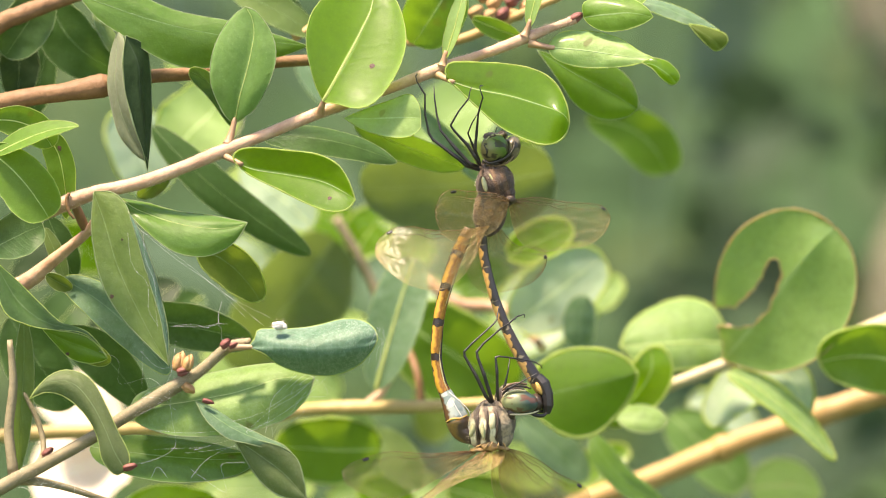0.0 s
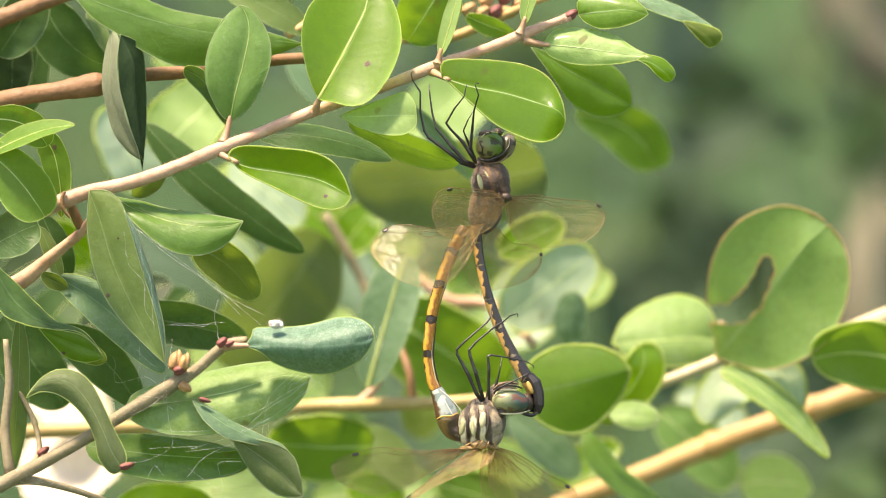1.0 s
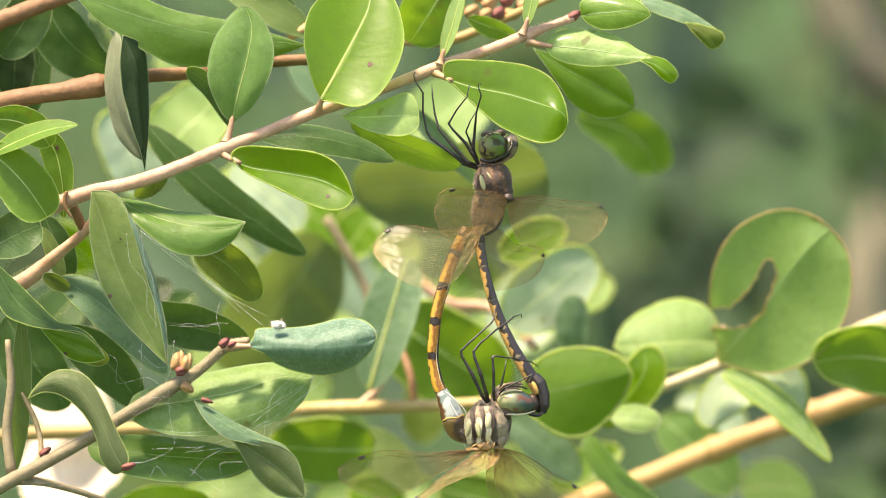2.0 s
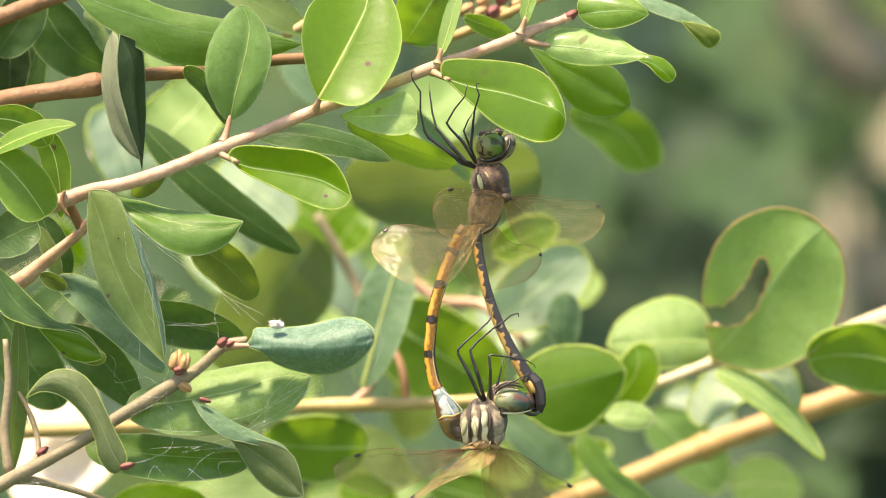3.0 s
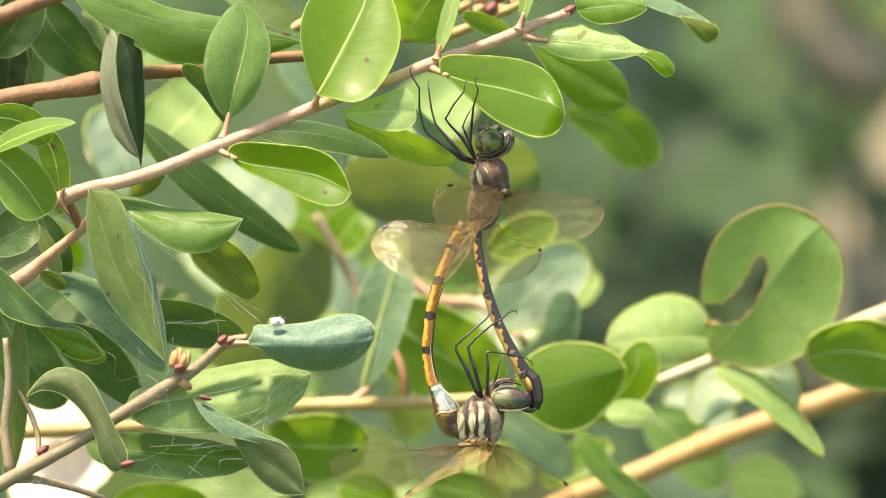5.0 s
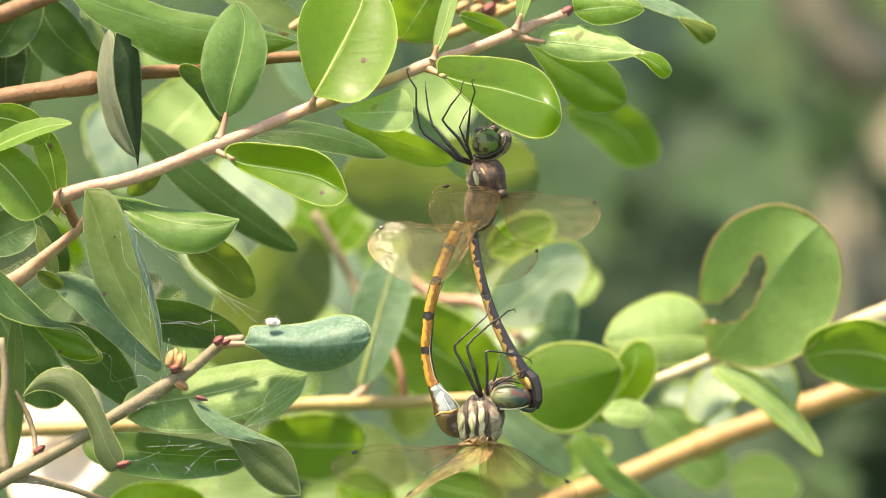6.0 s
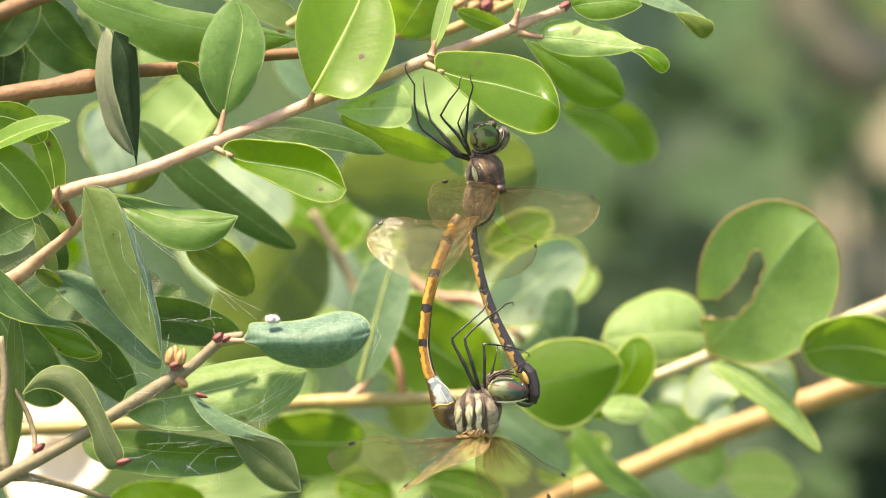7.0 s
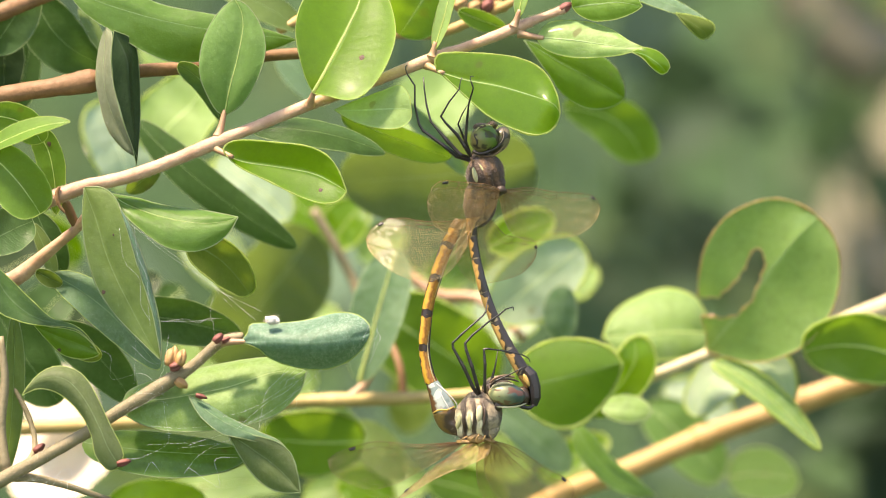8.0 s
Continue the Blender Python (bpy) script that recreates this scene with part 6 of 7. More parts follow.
    wing(m, [(7.7, 5.0, 5.1), (9.2, 5.4, 3.4), (11.4, 6.0, 1.1), (14.8, 6.8, 0.7), (16.2, 7.2, 0.1), (16.6, 7.4, -1.1), (16.4, 7.4, -2.6)],
         [(6.5, 5.2, 4.3), (4.2, 5.6, 2.2), (2.9, 6.0, -1.3), (3.7, 6.2, -4.9), (6.3, 6.5, -7.0), (9.7, 6.9, -6.7), (13.3, 7.2, -5.7), (15.5, 7.4, -4.0), (16.4, 7.4, -2.6)], 12, label="broad clear hind wing")
    wing(m, [(10.3, 0.6, 8.7), (8.4, -1.0, 9.7), (5.8, -4.0, 10.0), (2.7, -8.0, 10.2), (0.9, -10.0, 10.4), (-0.9, -11.5, 9.4), (-1.9, -12.0, 7.5), (-2.0, -12.0, 6.2)],
         [(10.0, 0.4, 7.0), (8.4, 0.0, 4.1), (6.1, -2.5, 2.6), (3.0, -6.0, 1.2), (0.4, -9.0, 2.0), (-1.3, -11.0, 3.7), (-2.0, -12.0, 6.2)], 13, crush=2.2, spot=0.70, label="clear amber fore wing held forward")
    wing(m, [(7.1, 2.0, 4.3), (3.9, 0.5, 3.9), (0.6, -1.0, 3.5), (-2.8, -2.0, 3.6), (-5.6, -2.5, 4.1), (-8.8, -1.8, 4.0), (-11.1, -2.3, 2.6), (-12.1, -3.1, 1.2), (-12.3, -3.8, 0.3)],
         [(6.3, 1.8, 3.7), (5.0, 0.6, 0.1), (3.0, -0.4, -3.5), (0.1, -3.4, -6.0), (-3.2, -7.4, -6.4), (-6.8, -9.2, -5.4), (-9.9, -7.1, -3.3), (-11.8, -5.1, -1.3), (-12.3, -3.8, 0.3)], 14, spot=0.8, label="broad clear hind wing with a bright gloss")
    tail = abdomen(m, [(*(5.9, 4.6, 4.9), 1.25), (*(5.6, 3.8, 3.2), 1.00), (*(5.9, 3.8, 0.1), 0.86), (*(6.8, 3.8, -3.9), 0.84), (*(8.2, 3.8, -8.5), 0.88), (*(10.2, 3.8, -13.3), 0.94), (*(12.6, 3.8, -17.7), 1.06), (*(14.9, 3.8, -21.2), 1.22), (*(16.7, 3.8, -24.1), 1.18), (*(17.3, 3.8, -26.6), 0.92)],
                   (0.0, 0.121, 0.234, 0.406, 0.558, 0.715, 0.844, 0.945, 1.0), ["spots"] * 7 + ["black"], "slender black abdomen with orange-yellow spots")
    bm = bmesh.new()
    tube(bm, [(*mm((15.5, 2.8, -21.2)), 0.00095), (*mm((16.5, 2.6, -22.3)), 0.00118), (*mm((17.2, 2.5, -24.2)), 0.00108), (*mm((17.4, 2.4, -26.0)), 0.00095), (*mm((17.2, 2.4, -27.4)), 0.00055)], 8)
    part("end_plate", bm, MAT["black"], tail, "angular black end plates", smooth=False)
    body(tail, "side_mark", [((15.8, 1.8, -23.1), (0.42, 0.5, 1.15), lean(-26), 14, 10, 0.2)], "gold_skin", "yellow mark")
    cord(tail, "clasper", [(17.4, 2.2, -27.1), (16.5, 1.4, -27.7), (15.3, 0.9, -27.6), (14.4, 0.7, -27.3)], 0.32, "black")
    cord(tail, "clasper", [(17.8, 3.8, -26.4), (16.7, 4.2, -27.0), (15.4, 4.6, -27.0)], 0.36, "black")
    return m, tail


def female_dragonfly():
    f = thing("dragonfly", mm((4.4, 1.5, 3.9)), "pale striped female dragonfly curled up below the male", "dragonfly", "coupled dragonflies")
    body(f, "thorax", [((7.9, 1.5, -29.4), (4.1, 3.8, 3.9), lean(-6), 30, 22, 0.07), ((7.9, 1.5, -26.6), (2.4, 2.2, 1.5), None, 20, 14, 0.08), ((6.3, 1.8, -31.3), (2.6, 3.0, 2.3), lean(20), 20, 14, 0.08), ((9.0, 1.8, -31.5), (2.6, 3.0, 2.2), lean(-10), 20, 14, 0.08)], "thorax_f", "pale hairy thorax with dark stripes")
    hairs(f, (7.9, 1.5, -29.4), (4.1, 3.8, 3.9), 240, 0.35, 5, lean(-6))
    hairs(f, (7.9, 1.5, -26.6), (2.4, 2.2, 1.5), 320, 0.6, 6)
    hairs(f, (5.2, 1.5, -31.1), (2.1, 2.6, 2.2), 300, 0.45, 7, lean(30))
    body(f, "side_plate", [((8.05, -2.15, -28.8), (0.6, 0.4, 1.4), lean(4), 16, 12, 0.05)], "cream_skin", "cream oval plate")
    body(f, "side_plate", [((6.5, -1.95, -30.3), (0.38, 0.35, 1.5), lean(-6), 16, 12, 0.05)], "yellow_chitin", "pale yellowish plate")
    body(f, "side_plate", [((4.75, -0.65, -30.2), (0.5, 0.5, 1.4), lean(16), 16, 12, 0.05)], "yellow_chitin", "pale yellowish plate")
    cord(f, "seam", [(7.1, -1.6, -26.8), (7.25, -2.25, -28.4), (7.2, -2.2, -30.3), (7.0, -1.6, -32.0)], 0.17, "dark_chitin")
    cord(f, "seam", [(8.5, -1.5, -26.7), (8.95, -2.2, -28.2), (9.0, -2.15, -30.0), (8.7, -1.6, -31.8)], 0.24, "dark_chitin")
    cord(f, "seam", [(5.7, -0.6, -27.0), (5.55, -1.45, -28.6), (5.5, -1.55, -30.4), (5.7, -1.0, -32.0)], 0.28, "dark_chitin")
    body(f, "side_plate", [((11.2, -0.4, -27.4), (0.8, 0.6, 1.0), lean(20), 14, 10, 0.1)], "dark_chitin", "dark shoulder plate")
    body(f, "wing_hinge", [((5.9, 0.4, -33.7), (1.7, 1.5, 0.42), lean(-5), 16, 10, 0.4), ((7.8, -0.6, -33.1), (1.6, 1.0, 0.8), None, 16, 10, 0.4), ((9.6, 0.4, -33.3), (1.5, 1.4, 0.42), lean(8), 16, 10, 0.4)], "amber_chitin")
    for a, b in (((5.0, -0.9, -33.6), (6.3, -1.6, -32.7)), ((6.5, -1.1, -33.8), (7.5, -1.8, -32.5)), ((7.5, -1.3, -33.6), (8.2, -2.0, -32.2)), ((8.8, -1.2, -33.6), (9.2, -1.9, -32.4)), ((10.4, -0.8, -33.4), (9.9, -1.6, -32.4))):
        cord(f, "wing_strut", [a, tuple((x + y) / 2 + d for x, y, d in zip(a, b, (0.1, -0.3, 0.1))), b], 0.15, "amber_chitin")
    head = body(f, "head", [((11.5, 2.3, -25.1), (3.2, 2.6, 2.3), lean(10), 22, 16, 0.06), ((15.3, 2.3, -25.7), (1.3, 1.8, 1.7), None, 16, 10, 0.1)], "dark_chitin", "brown head held by the male")
    body(head, "eye", [((12.6, 0.0, -25.5), (3.15, 2.2, 1.95), lean(5), 28, 20, 0.0)], "eye_f", "glossy grey-green compound eye")
    body(head, "eye", [((11.1, 4.4, -24.3), (2.4, 2.0, 1.9), lean(8), 28, 20, 0.0)], "eye_f", "glossy grey-green compound eye")
    cord(head, "eye_rim", [(9.4, 0.4, -25.9), (10.1, -0.4, -27.3), (12.0, -1.0, -27.6), (14.3, -0.6, -27.4), (15.9, 0.6, -26.9)], 0.17, "cream_skin")
    cord(head, "brow", [(9.8, -0.6, -24.8), (10.4, -1.0, -24.0), (11.9, -1.2, -23.5), (13.6, -0.9, -23.6)], 0.20, "cream_skin", "cream ridge over the eye")
    cord(head, "brow_line", [(9.9, -0.4, -23.8), (11.3, -0.6, -22.9), (13.0, -0.4, -22.8), (14.5, 0.2, -23.2)], 0.2, "dark_chitin")
    cord(head, "face_ridge", [(9.6, 0.2, -23.6), (10.7, 0.0, -22.7), (12.4, 0.4, -22.3), (13.8, 0.8, -22.5)], 0.24, "brown_chitin")
    leg(f, [(7.8, 0.0, -25.7), (6.9, -0.8, -24.6), (5.2, -1.5, -21.2), (3.2, -1.5, -17.9), (3.1, -1.5, -17.1), (4.4, -1.2, -15.7), (6.1, -0.8, -14.1), (8.0, 0.0, -12.3), (8.5, 0.4, -11.6), (8.7, 1.2, -10.0), (9.0, 1.5, -8.8)], 0.33)
    leg(f, [(8.0, 0.0, -25.5), (7.5, -0.8, -24.0), (6.5, -1.5, -20.9), (5.4, -1.5, -18.1), (5.2, -1.5, -17.1), (6.3, -1.2, -15.7), (9.2, -1.0, -13.1), (10.7, -0.4, -12.1), (11.9, 0.0, -11.0), (13.1, 0.4, -10.6), (13.2, 0.6, -11.2)], 0.33)
    leg(f, [(9.0, -0.8, -25.3), (8.8, -1.6, -23.8), (8.7, -2.3, -20.4), (8.4, -2.3, -17.9), (9.0, -2.3, -17.8), (12.0, -1.8, -18.1), (14.9, -0.6, -18.6), (16.1, 0.0, -19.2), (16.3, 0.0, -19.8)], 0.28)
    leg(f, [(9.6, 1.5, -25.0), (10.0, 0.8, -22.9), (10.5, 0.8, -20.5), (10.8, 1.0, -18.1)], 0.27)
    leg(f, [(9.8, 0.0, -24.2), (10.7, -1.5, -23.2), (12.8, -1.6, -22.1), (14.9, -1.5, -20.9), (16.1, -1.2, -20.2)], 0.22)
    wing(f, [(5.5, 0.0, -33.8), (2.0, -0.8, -34.1), (-1.8, -1.8, -34.5), (-4.7, -2.6, -34.4), (-9.0, -3.4, -34.2), (-12.3, -4.0, -35.0), (-15.6, -4.4, -36.3), (-17.3, -4.6, -37.6)],
         [(5.4, 0.2, -34.3), (1.5, -0.8, -37.0), (-2.1, -1.2, -39.3), (-6.1, -1.8, -41.4), (-9.7, -2.6, -42.3), (-13.7, -3.6, -41.3), (-16.4, -4.4, -39.6), (-17.3, -4.6, -37.6)], 21, spot=0.80, label="clear amber-tinged fore wing")
    wing(f, [(7.1, -0.6, -33.6), (4.4, -4.0, -35.4), (1.0, -9.0, -37.9), (-2.1, -13.0, -40.5), (-4.4, -16.0, -42.5), (-4.9, -16.5, -43.2)],
         [(10.3, -0.4, -34.0), (9.5, -3.0, -36.0), (5.8, -7.0, -37.8), (1.5, -11.0, -39.6), (-1.8, -14.4, -41.6), (-3.6, -16.0, -42.7), (-4.9, -16.5, -43.2)], 22, crush=1.8, spot=0.9, label="amber hind wing seen nearly edge-on")
    wing(f, [(10.4, 0.0, -33.3), (13.5, 1.4, -34.1), (16.4, 3.0, -35.6), (19.3, 4.8, -37.6), (22.2, 6.2, -38.9), (24.0, 7.0, -40.1), (24.7, 7.4, -41.4), (24.4, 7.5, -43.0)],
         [(9.6, 0.2, -34.0), (9.2, 1.6, -37.3), (10.2, 3.0, -40.9), (13.1, 4.4, -43.7), (17.4, 5.6, -45.2), (21.2, 6.6, -45.3), (23.7, 7.2, -44.3), (24.4, 7.5, -43.0)], 23, spot=0.78, label="clear amber-tinged fore wing")
    wing(f, [(9.4, 1.5, -33.6), (12.3, 3.6, -35.2), (15.5, 6.0, -37.7), (18.4, 8.4, -40.3), (20.6, 10.4, -43.1), (21.2, 11.0, -44.8)],
         [(8.4, 1.6, -34.2), (7.9, 3.4, -37.8), (8.8, 5.6, -42.2), (11.6, 7.8, -45.6), (16.0, 9.6, -47.1), (19.4, 10.6, -46.5), (21.2, 11.0, -44.8)], 24, spot=0.92, label="clear broad hind wing")
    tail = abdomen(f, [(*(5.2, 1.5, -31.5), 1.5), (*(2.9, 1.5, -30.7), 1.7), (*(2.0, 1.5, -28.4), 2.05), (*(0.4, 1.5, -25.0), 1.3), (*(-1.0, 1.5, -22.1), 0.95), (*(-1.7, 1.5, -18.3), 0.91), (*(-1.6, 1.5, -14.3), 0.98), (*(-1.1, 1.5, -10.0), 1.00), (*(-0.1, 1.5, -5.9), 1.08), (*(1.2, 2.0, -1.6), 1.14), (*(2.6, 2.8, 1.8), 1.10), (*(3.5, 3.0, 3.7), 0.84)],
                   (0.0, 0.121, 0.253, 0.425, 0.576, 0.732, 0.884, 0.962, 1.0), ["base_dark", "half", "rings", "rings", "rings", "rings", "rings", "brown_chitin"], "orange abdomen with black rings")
    cord(tail, "ring_edge", [(0.2, 0.4, -29.1), (1.3, -0.7, -28.5), (2.7, -0.8, -28.4), (3.8, -0.4, -27.8)], 0.16, "gold_skin", "yellow ridge round a segment")
    # The cream cords draw the rim highlight on the abdomen's side.
    cord(tail, "pleat", [(0.4, 0.6, -23.8), (-0.4, 0.7, -21.7), (-1.1, 0.9, -18.3), (-1.0, 0.9, -15.2)], 0.10, "cream_skin", "pale rim highlight drawn along the side")
    cord(tail, "pleat", [(0.6, 0.9, -23.5), (-0.1, 1.0, -21.7), (-0.8, 1.1, -18.3), (-0.6, 1.1, -12.8)], 0.12, "black")
    cord(tail, "pleat", [(-0.3, 0.8, -9.5), (0.7, 0.8, -6.1), (1.6, 1.2, -2.8), (2.6, 1.7, 0.1)], 0.07, "cream_skin", "pale rim highlight drawn along the side")
    cord(tail, "facet_edge", [(0.6, 0.2, -24.0), (2.3, -0.6, -25.3), (4.0, -0.6, -27.1), (4.4, 0.0, -28.4)], 0.09, "fluff", "bright waxy edge")
    cord(tail, "facet_edge", [(1.2, -0.4, -25.3), (2.1, -0.9, -26.9), (3.1, -0.9, -28.4)], 0.07, "fluff", "bright waxy edge")
    return f


male, male_tail = male_dragonfly()
female = female_dragonfly()


# ---- silk ----
def fine_threads(a, b, spread, count, seed):
    """Loose threads between two places, each slack in its own way."""
    rng = random.Random(seed)
    out = []
    for _ in range(count):
        p, q = ([c + rng.gauss(0, spread) for c in e] for e in (a, b))
        mids = [[x + (y - x) * k + rng.gauss(0, spread * 0.7) for x, y in zip(p, q)] for k in (0.3, 0.55, 0.8)]
        out.append([p, *mids, q])
    return out


def silk(threads):
    web = thing("spider_silk", mm(threads[0][0]), "loose pale spider threads between leaves", "spider web")
    for th in threads:
        bm = bmesh.new()
        tube(bm, spline([(*mm(p), 0.000012) for p in th], 6), 4)
        part("thread", bm, MAT["silk"], web, at=mm(th[0]))


silk([
    [(-52.7, -3.8, 4.1), (-46.2, -3.0, -1.3), (-38.5, -3.8, -6.6), (-30.8, -7.5, -12.8)],
    [(-51.9, -3.8, 3.4), (-43.3, -3.8, -2.8), (-37.8, -3.8, -7.3), (-29.9, -7.5, -11.3)],
    [(-38.5, -3.8, -5.9), (-37.8, -3.8, -7.5), (-34.2, -4.5, -11.3)],
    [(-47.0, -7.5, -12.8), (-42.3, -6.0, -12.9), (-38.5, -6.0, -12.7), (-38.1, -6.0, -14.7), (-37.5, -7.5, -15.7)],
    [(-38.5, -6.0, -12.7), (-38.7, -5.3, -10.9), (-38.1, -4.5, -8.5)],
    [(-51.3, -6.0, -15.1), (-51.4, -6.0, -19.0), (-51.6, -5.3, -23.3)],
    [(-51.8, -6.8, -17.0), (-48.5, -6.0, -19.9), (-45.1, -7.5, -18.9)],
    [(-46.8, -7.5, -23.7), (-46.4, -7.5, -28.5), (-45.9, -7.5, -33.2), (-50.3, -9.0, -35.6), (-52.8, -10.5, -35.8)],
    [(-34.6, -9.0, -31.3), (-29.8, -9.0, -27.0), (-25.1, -9.0, -24.1), (-21.3, -9.0, -20.3)],
    [(-33.7, -9.0, -30.8), (-28.4, -9.0, -27.9), (-22.7, -9.0, -23.7), (-19.8, -10.5, -20.8)],
    [(-30.6, -9.0, -31.3), (-30.0, -9.0, -27.9), (-29.1, -9.0, -24.6), (-25.1, -9.0, -20.8)],
    [(-36.5, -9.0, -28.9), (-31.7, -9.0, -27.5), (-27.0, -9.0, -24.6), (-22.4, -9.0, -22.0)],
    [(-32.7, -9.0, -30.1), (-29.8, -9.8, -28.9), (-29.3, -9.0, -31.7)],
    [(-49.9, -7.5, -38.4), (-48.7, -7.5, -36.5), (-47.2, -7.5, -38.2)],
    [(-43.2, -7.5, -38.4), (-40.3, -7.5, -35.1), (-34.6, -9.0, -32.2)],
    [(-48.9, -7.5, -30.4), (-43.2, -7.5, -30.8), (-36.5, -7.5, -30.2)],
    [(-44.2, -7.5, -34.2), (-36.5, -7.5, -33.2), (-32.7, -9.0, -31.7)],
] + fine_threads((-51.3, -6.8, -16.1), (-46.1, -7.5, -23.7), 2.4, 3, 2)
  + fine_threads((-49.8, -9.0, -32.2), (-34.6, -9.0, -34.1), 3.0, 2, 4)
  + fine_threads((-32.0, -6.0, -29.0), (-23.5, -6.5, -22.5), 1.6, 4, 21) + fine_threads((-27.0, -6.0, -28.5), (-23.0, -6.5, -21.5), 1.2, 3, 22)
  + fine_threads((-53.0, -8.0, 3.0), (-48.5, -8.6, -13.0), 0.8, 2, 23) + fine_threads((-46.0, -6.0, -13.4), (-38.0, -6.0, -13.0), 0.4, 1, 24)
  + fine_threads((-12.2, -12.8, -18.9), (-11.4, -13.5, -12.7), 0.6, 4, 12)
  + fine_threads((-70.9, -6.0, -39.9), (-61.4, -3.8, -41.9), 2.0, 6, 6))


def fluff():
    f = thing("fluff", mm((-28.2, -11.3, -12.3)), "small white fluffy tuft on a leaf", "fluff")
    bm = bmesh.new()
    blob(bm, (-28.3, -11.3, -12.6), (1.0, 0.9, 0.7), None, 14, 10, 0.5)
    blob(bm, (-27.4, -11.3, -12.8), (0.6, 0.6, 0.5), None, 12, 8, 0.5)
    part("tuft", bm, MAT["fluff"], f)
    hairs(f, (-28.1, -11.3, -12.6), (1.1, 0.9, 0.7), 80, 0.7, 9)


fluff()

# ---- surroundings ----
def ground_height(y):
    k = min(1.0, max(0.0, (y - 0.55) / 1.3))
    return -0.05 + 2.6 * k * k * (3 - 2 * k)


def ground_sheet():
    bm = bmesh.new()
    n, size = 120, 300.0
    for i in range(n + 1):
        for j in range(n + 1):
            x = size * (2 * i / n - 1) ** 3
            y = size * (2 * j / n - 1) ** 3
            bm.verts.new((x, y, ground_height(y) + 0.06 * noise.noise(Vector((x, y, 0)) * 0.8)))
    bm.verts.ensure_lookup_table()
    for i in range(n):
        for j in range(n):
            a = i * (n + 1) + j
            bm.faces.new((bm.verts[a], bm.verts[a + n + 1], bm.verts[a + n + 2], bm.verts[a + 1]))
    tagged(part("ground", bm, MAT["earth"], None), "earth rising to a planted bank behind the shrub", "ground", kind="structure")


def main_trunk(x, y, top, label):
    trunk = thing("shrub", Vector((x, y, -0.02)), label, "shrub")
    bm = bmesh.new()
    rows = [(x + 0.02 * math.sin(k * 1.3), y + 0.015 * math.cos(k * 1.7), -0.05 + (top + 0.05) * k / 9, 0.03 - 0.0017 * k) for k in range(10)]
    tube(bm, spline(rows, 4), 14, 0.15)
    part("stem", bm, MAT["brown"], trunk)


def leaf_heap(places, size, rng):
    """Single bowed leaves at the places given, each turned its own way."""
    bm = bmesh.new()
    uvl = bm.loops.layers.uv.new("UVMap")
    for c in places:
        ax = Vector((rng.gauss(0, 1), rng.gauss(0, 1), rng.gauss(0, 0.7))).normalized()
        side = Matrix.Rotation(rng.uniform(0, 6.28), 3, ax) @ ax.orthogonal().normalized()
        up = ax.cross(side)
        l = size * rng.uniform(0.6, 1.3)
        w = l * rng.uniform(0.22, 0.34)
        rows = []
        for u, h in ((0, 0.02), (0.3, 0.85), (0.65, 0.9), (1.0, 0.03)):
            p = c + ax * (l * u) - up * (0.12 * l * (2 * u - 1) ** 2)
            rows.append([bm.verts.new(q) for q in (p - side * (w * h) + up * (0.15 * w), p, p + side * (w * h) + up * (0.15 * w))])
        for r0, r1 in zip(rows, rows[1:]):
            for q in range(2):
                f = bm.faces.new((r0[q], r0[q + 1], r1[q + 1], r1[q]))
                for lp in f.loops:
                    lp[uvl].uv = (0.5, 0.3)
    return bm


def hedge(count, box, size, seed):
    """Many low plants that nobody could count: leaves on thin stalks that rise from the bank."""
    rng = random.Random(seed)
    places = [Vector([rng.uniform(a, b) for a, b in box]) for _ in range(count)]
    bm = leaf_heap(places, size, rng)
    for p in places[::9]:
        foot = Vector((p.x + rng.uniform(-0.05, 0.05), p.y, ground_height(p.y) - 0.02))
        tube(bm, [(*foot, 0.004), (*foot.lerp(p, 0.6), 0.003), (*p, 0.001)], 4, cap=False)
    tagged(part("hedge_leaves", bm, MAT["hedge"], None, at=Vector((0, 0.85, 0))), "grey-green leaves of low plants on the bank, out of focus", "foliage", kind="stuff")


ground_sheet()
main_trunk(-0.128, 0.05, 1.35, "brown shrub stem rising from dry earth")
main_trunk(0.19, 0.13, 1.28, "brown shrub stem rising from dry earth")
hedge(1100, ((-0.7, 0.7), (0.75, 1.0), (0.6, 1.7)), 0.05, 3)


def pale_trunk():
    t = thing("dry_trunk", mm((170.0, 740.0, -700.0)), "pale dry leaning trunk behind the shrub, out of focus", "trunk")
    bm = bmesh.new()
    rows = [(*mm((170.0, 740.0, -700.0)), 0.06), (*mm((158.0, 740.0, -107.2)), 0.046), (*mm((138.0, 740.0, -36.0)), 0.041), (*mm((137.0, 740.0, -2.0)), 0.041), (*mm((190.0, 740.0, 55.4)), 0.036), (*mm((285.8, 740.0, 142.9)), 0.027)]
    tube(bm, spline(rows, 5), 16, 0.12)
    bark = part("bark", bm, MAT["stone"], t)
    for limb in (((134.0, 725.0, -53.6, 16), (175.0, 710.0, -46.4, 12), (214.3, 700.0, -26.8, 7)),
                 ((186.0, 765.0, 54.0, 12), (130.0, 776.0, 45.0, 10), (101.0, 780.0, 56.0, 10), (93.0, 782.0, 100.0, 9), (90.0, 782.0, 200.0, 5))):
        bm = bmesh.new()
        tube(bm, spline([(*mm(q[:3]), q[3] * 0.001) for q in limb], 5), 10, 0.15)
        part("side_branch", bm, MAT["stone"], bark)
    return t


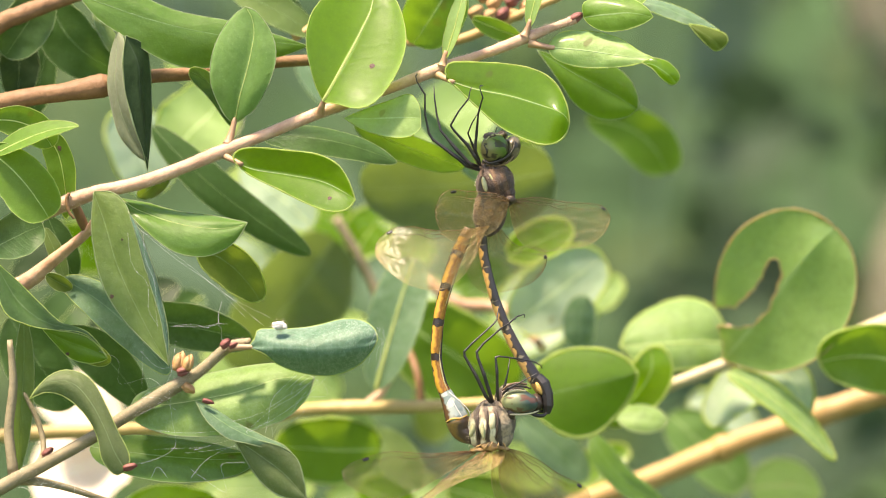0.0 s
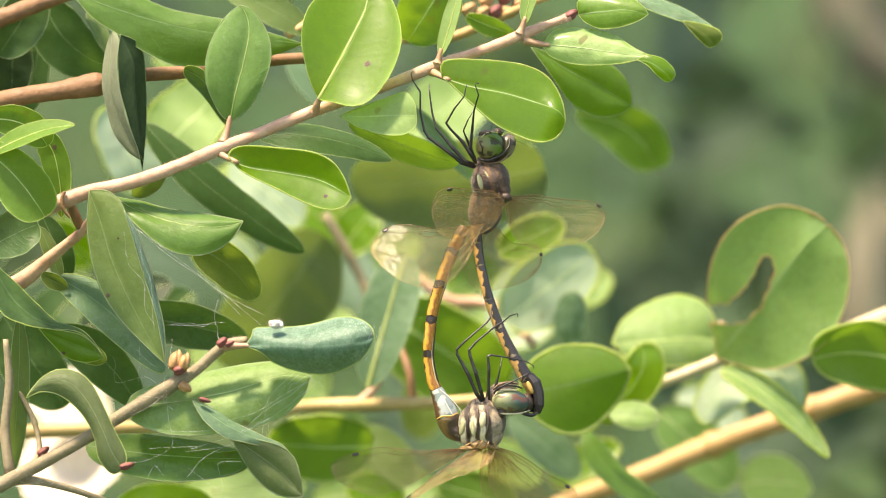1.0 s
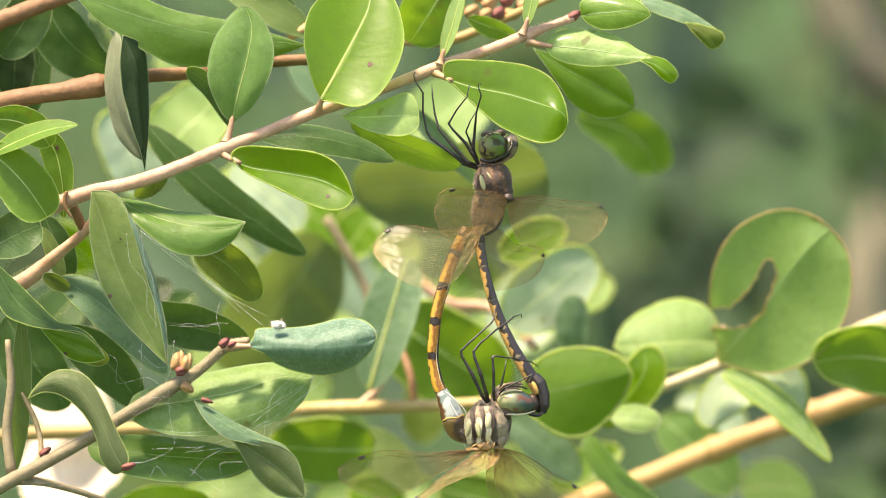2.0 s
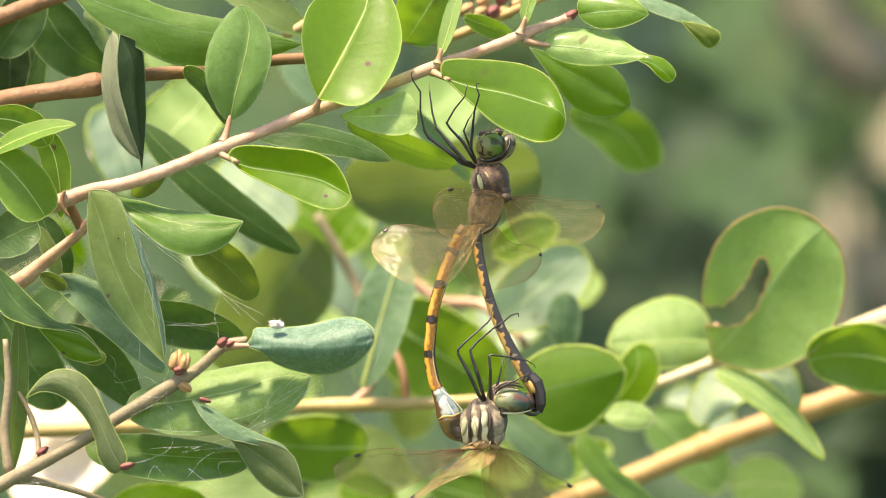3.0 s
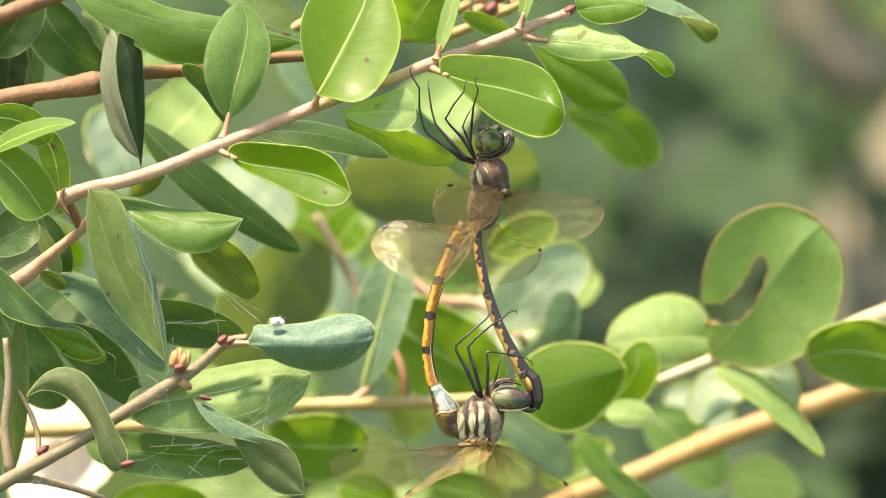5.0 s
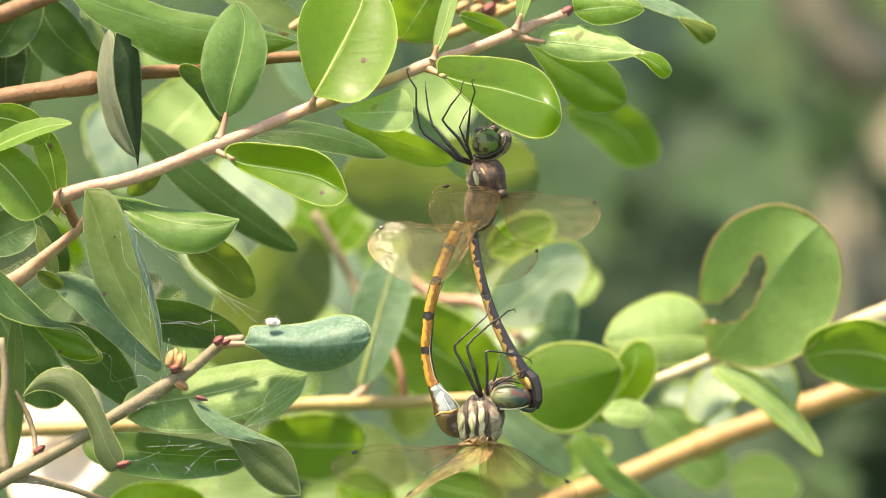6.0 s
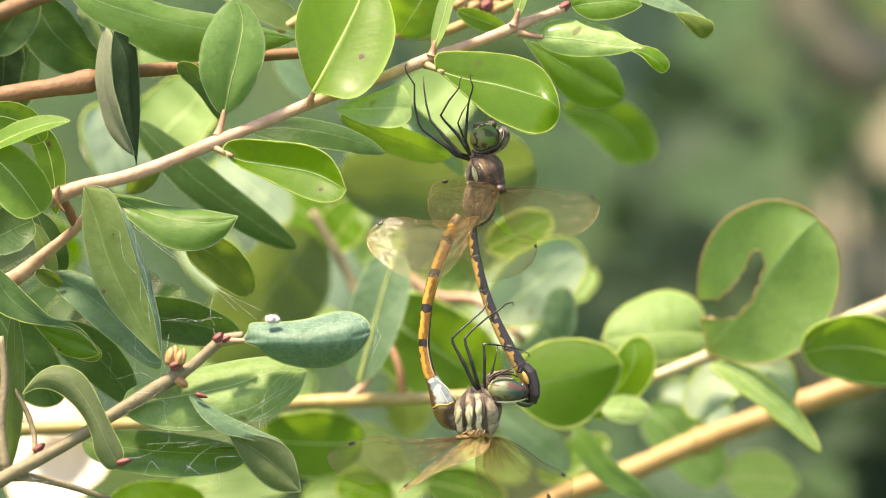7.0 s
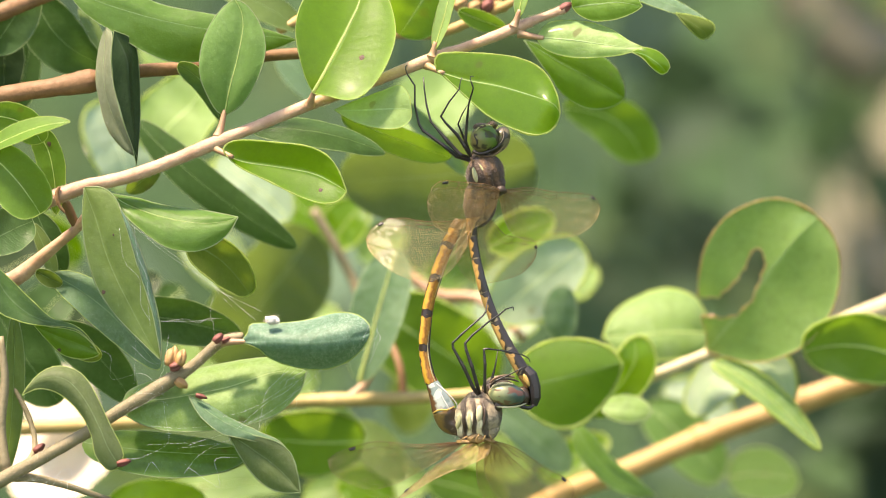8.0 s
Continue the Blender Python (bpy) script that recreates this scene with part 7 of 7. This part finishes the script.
def bank_plant(label, material, count, at, radii, size, seed):
    """A low plant on the bank: a bent stalk with a loose head of leaves."""
    rng = random.Random(seed)
    c = mm(at)
    foot = Vector((c.x + 0.03, c.y, ground_height(c.y)))
    t = thing("bank_plant", foot, label, "plant", "plants on the bank")
    bm = bmesh.new()
    tube(bm, spline([(*foot, 0.005), (*foot.lerp(c, 0.5), 0.003), (*c, 0.001)], 5), 8)
    part("stalk", bm, MAT[material], t)
    for _ in range(count):
        p = c + Vector([rng.gauss(0, 0.6) * r for r in radii])
        one = part("leaf", leaf_heap([p], size, rng), MAT[material], t, at=p)
        bm = bmesh.new()
        tube(bm, [(*c, 0.0006), (*c.lerp(p, 0.5), 0.0006), (*p, 0.0004)], 4, cap=False)
        part("leaf_stalk", bm, MAT[material], one, at=c)
    return t


pale_trunk()
bank_plant("dark green plant on the bank, out of focus", "bank_dark", 8, (64.0, 830.0, -10.0), (0.016, 0.05, 0.016), 0.03, 15)
bank_plant("dark green plant on the bank, out of focus", "bank_dark", 20, (112.0, 690.0, -50.0), (0.026, 0.02, 0.018), 0.03, 6)
bank_plant("dark green plant on the bank, out of focus", "bank_dark", 9, (102.0, 690.0, 28.0), (0.016, 0.02, 0.016), 0.027, 19)
bank_plant("dark green plant on the bank, out of focus", "bank_dark", 7, (78.0, 760.0, 31.0), (0.02, 0.02, 0.016), 0.028, 23)
bank_plant("yellow-green plant on the bank, out of focus", "hedge_light", 9, (128.0, 860.0, 66.0), (0.012, 0.04, 0.02), 0.025, 8)


# ---- what moves ----
def shifted(ob, t, dx, dz, ry=0.0):
    """A row: the thing moved by millimetres from its place and swung by degrees in the picture's plane."""
    x, y, z = ob.location
    return (t, pose(x + dx * 0.001, y, z + dz * 0.001, 0, ry, 0))


def motions():
    walk(upper, [
        shifted(upper, 0, 0.00, -0.10, 0.00), shifted(upper, 0.5, 0.00, -0.07, 0.00), shifted(upper, 1, 0.00, -0.06, 0.00),
        shifted(upper, 1.5, 0.00, 0.04, 0.00), shifted(upper, 3, 0.00, -0.00, 0.00), shifted(upper, 3.5, 0.00, -0.00, 0.00),
        shifted(upper, 4, 0.00, 0.02, 0.00), shifted(upper, 4.5, 0.00, 0.10, 0.00), shifted(upper, 6, 0.00, 0.17, 0.00),
        shifted(upper, 6.5, 0.00, 0.04, 0.00), shifted(upper, 7, 0.00, 0.23, 0.00), shifted(upper, 7.5, 0.00, -0.03, 0.00),
        shifted(upper, 8, 0.00, 0.21, 0.00),
    ])
    walk(male, [
        shifted(male, 0, 0.00, -0.10, 0.00), shifted(male, 0.5, 0.00, -0.07, 0.00), shifted(male, 1, 0.00, -0.06, 0.00),
        shifted(male, 1.5, 0.00, 0.04, 0.00), shifted(male, 3, 0.00, -0.00, 0.00), shifted(male, 3.5, 0.00, -0.00, 0.00),
        shifted(male, 4, 0.00, 0.02, 0.00), shifted(male, 4.5, 0.00, 0.10, 0.00), shifted(male, 6, 0.00, 0.17, 0.00),
        shifted(male, 6.5, 0.00, 0.04, 0.00), shifted(male, 7, 0.00, 0.23, 0.00), shifted(male, 7.5, 0.00, -0.03, 0.00),
        shifted(male, 8, 0.00, 0.21, 0.00),
    ])
    walk(male_tail, [
        shifted(male_tail, 0, 0.00, 0.06, 0.87), shifted(male_tail, 0.5, 0.00, 0.04, 1.46), shifted(male_tail, 1, 0.00, 0.02, 2.58),
        shifted(male_tail, 1.5, 0.00, -0.04, 1.32), shifted(male_tail, 3, 0.00, 0.03, 1.90), shifted(male_tail, 3.5, 0.00, -0.00, -0.00),
        shifted(male_tail, 4, 0.00, 0.05, 1.50), shifted(male_tail, 4.5, 0.00, -0.04, 3.24), shifted(male_tail, 6, 0.00, 0.06, 1.94),
        shifted(male_tail, 6.5, 0.00, -0.08, 3.80), shifted(male_tail, 7, 0.00, 0.26, 2.66), shifted(male_tail, 7.5, 0.00, 0.02, 3.52),
        shifted(male_tail, 8, 0.00, -0.00, 2.37),
    ])
    walk(female, [
        shifted(female, 0, 0.00, 0.04, 0.90), shifted(female, 0.5, 0.00, 0.04, 1.44), shifted(female, 1, 0.00, -0.01, 2.65),
        shifted(female, 1.5, 0.00, -0.05, 1.41), shifted(female, 3, 0.00, 0.07, 2.09), shifted(female, 3.5, 0.00, -0.00, -0.00),
        shifted(female, 4, 0.00, 0.15, 1.64), shifted(female, 4.5, 0.00, -0.01, 3.55), shifted(female, 6, 0.00, 0.32, 1.97),
        shifted(female, 6.5, 0.00, -0.16, 4.02), shifted(female, 7, 0.00, 0.87, 2.75), shifted(female, 7.5, 0.00, 0.02, 3.84),
        shifted(female, 8, 0.00, 0.19, 2.58),
    ])
    walk(right, [
        shifted(right, 0, -0.24, 0.40, 0.00), shifted(right, 0.5, 0.13, 0.39, 0.00), shifted(right, 1, -0.12, 0.25, 0.00),
        shifted(right, 1.5, -0.07, 0.19, 0.00), shifted(right, 3, 0.00, 0.07, 0.00), shifted(right, 3.5, 0.00, -0.00, 0.00),
        shifted(right, 4, -0.06, 0.08, 0.00), shifted(right, 4.5, -0.14, -0.06, 0.00), shifted(right, 6, -0.03, 0.11, 0.00),
        shifted(right, 6.5, -0.03, 0.10, 0.00), shifted(right, 7, -0.13, 0.04, 0.00), shifted(right, 7.5, -0.21, 0.39, 0.00),
        shifted(right, 8, -0.19, 0.25, 0.00),
    ])


motions()
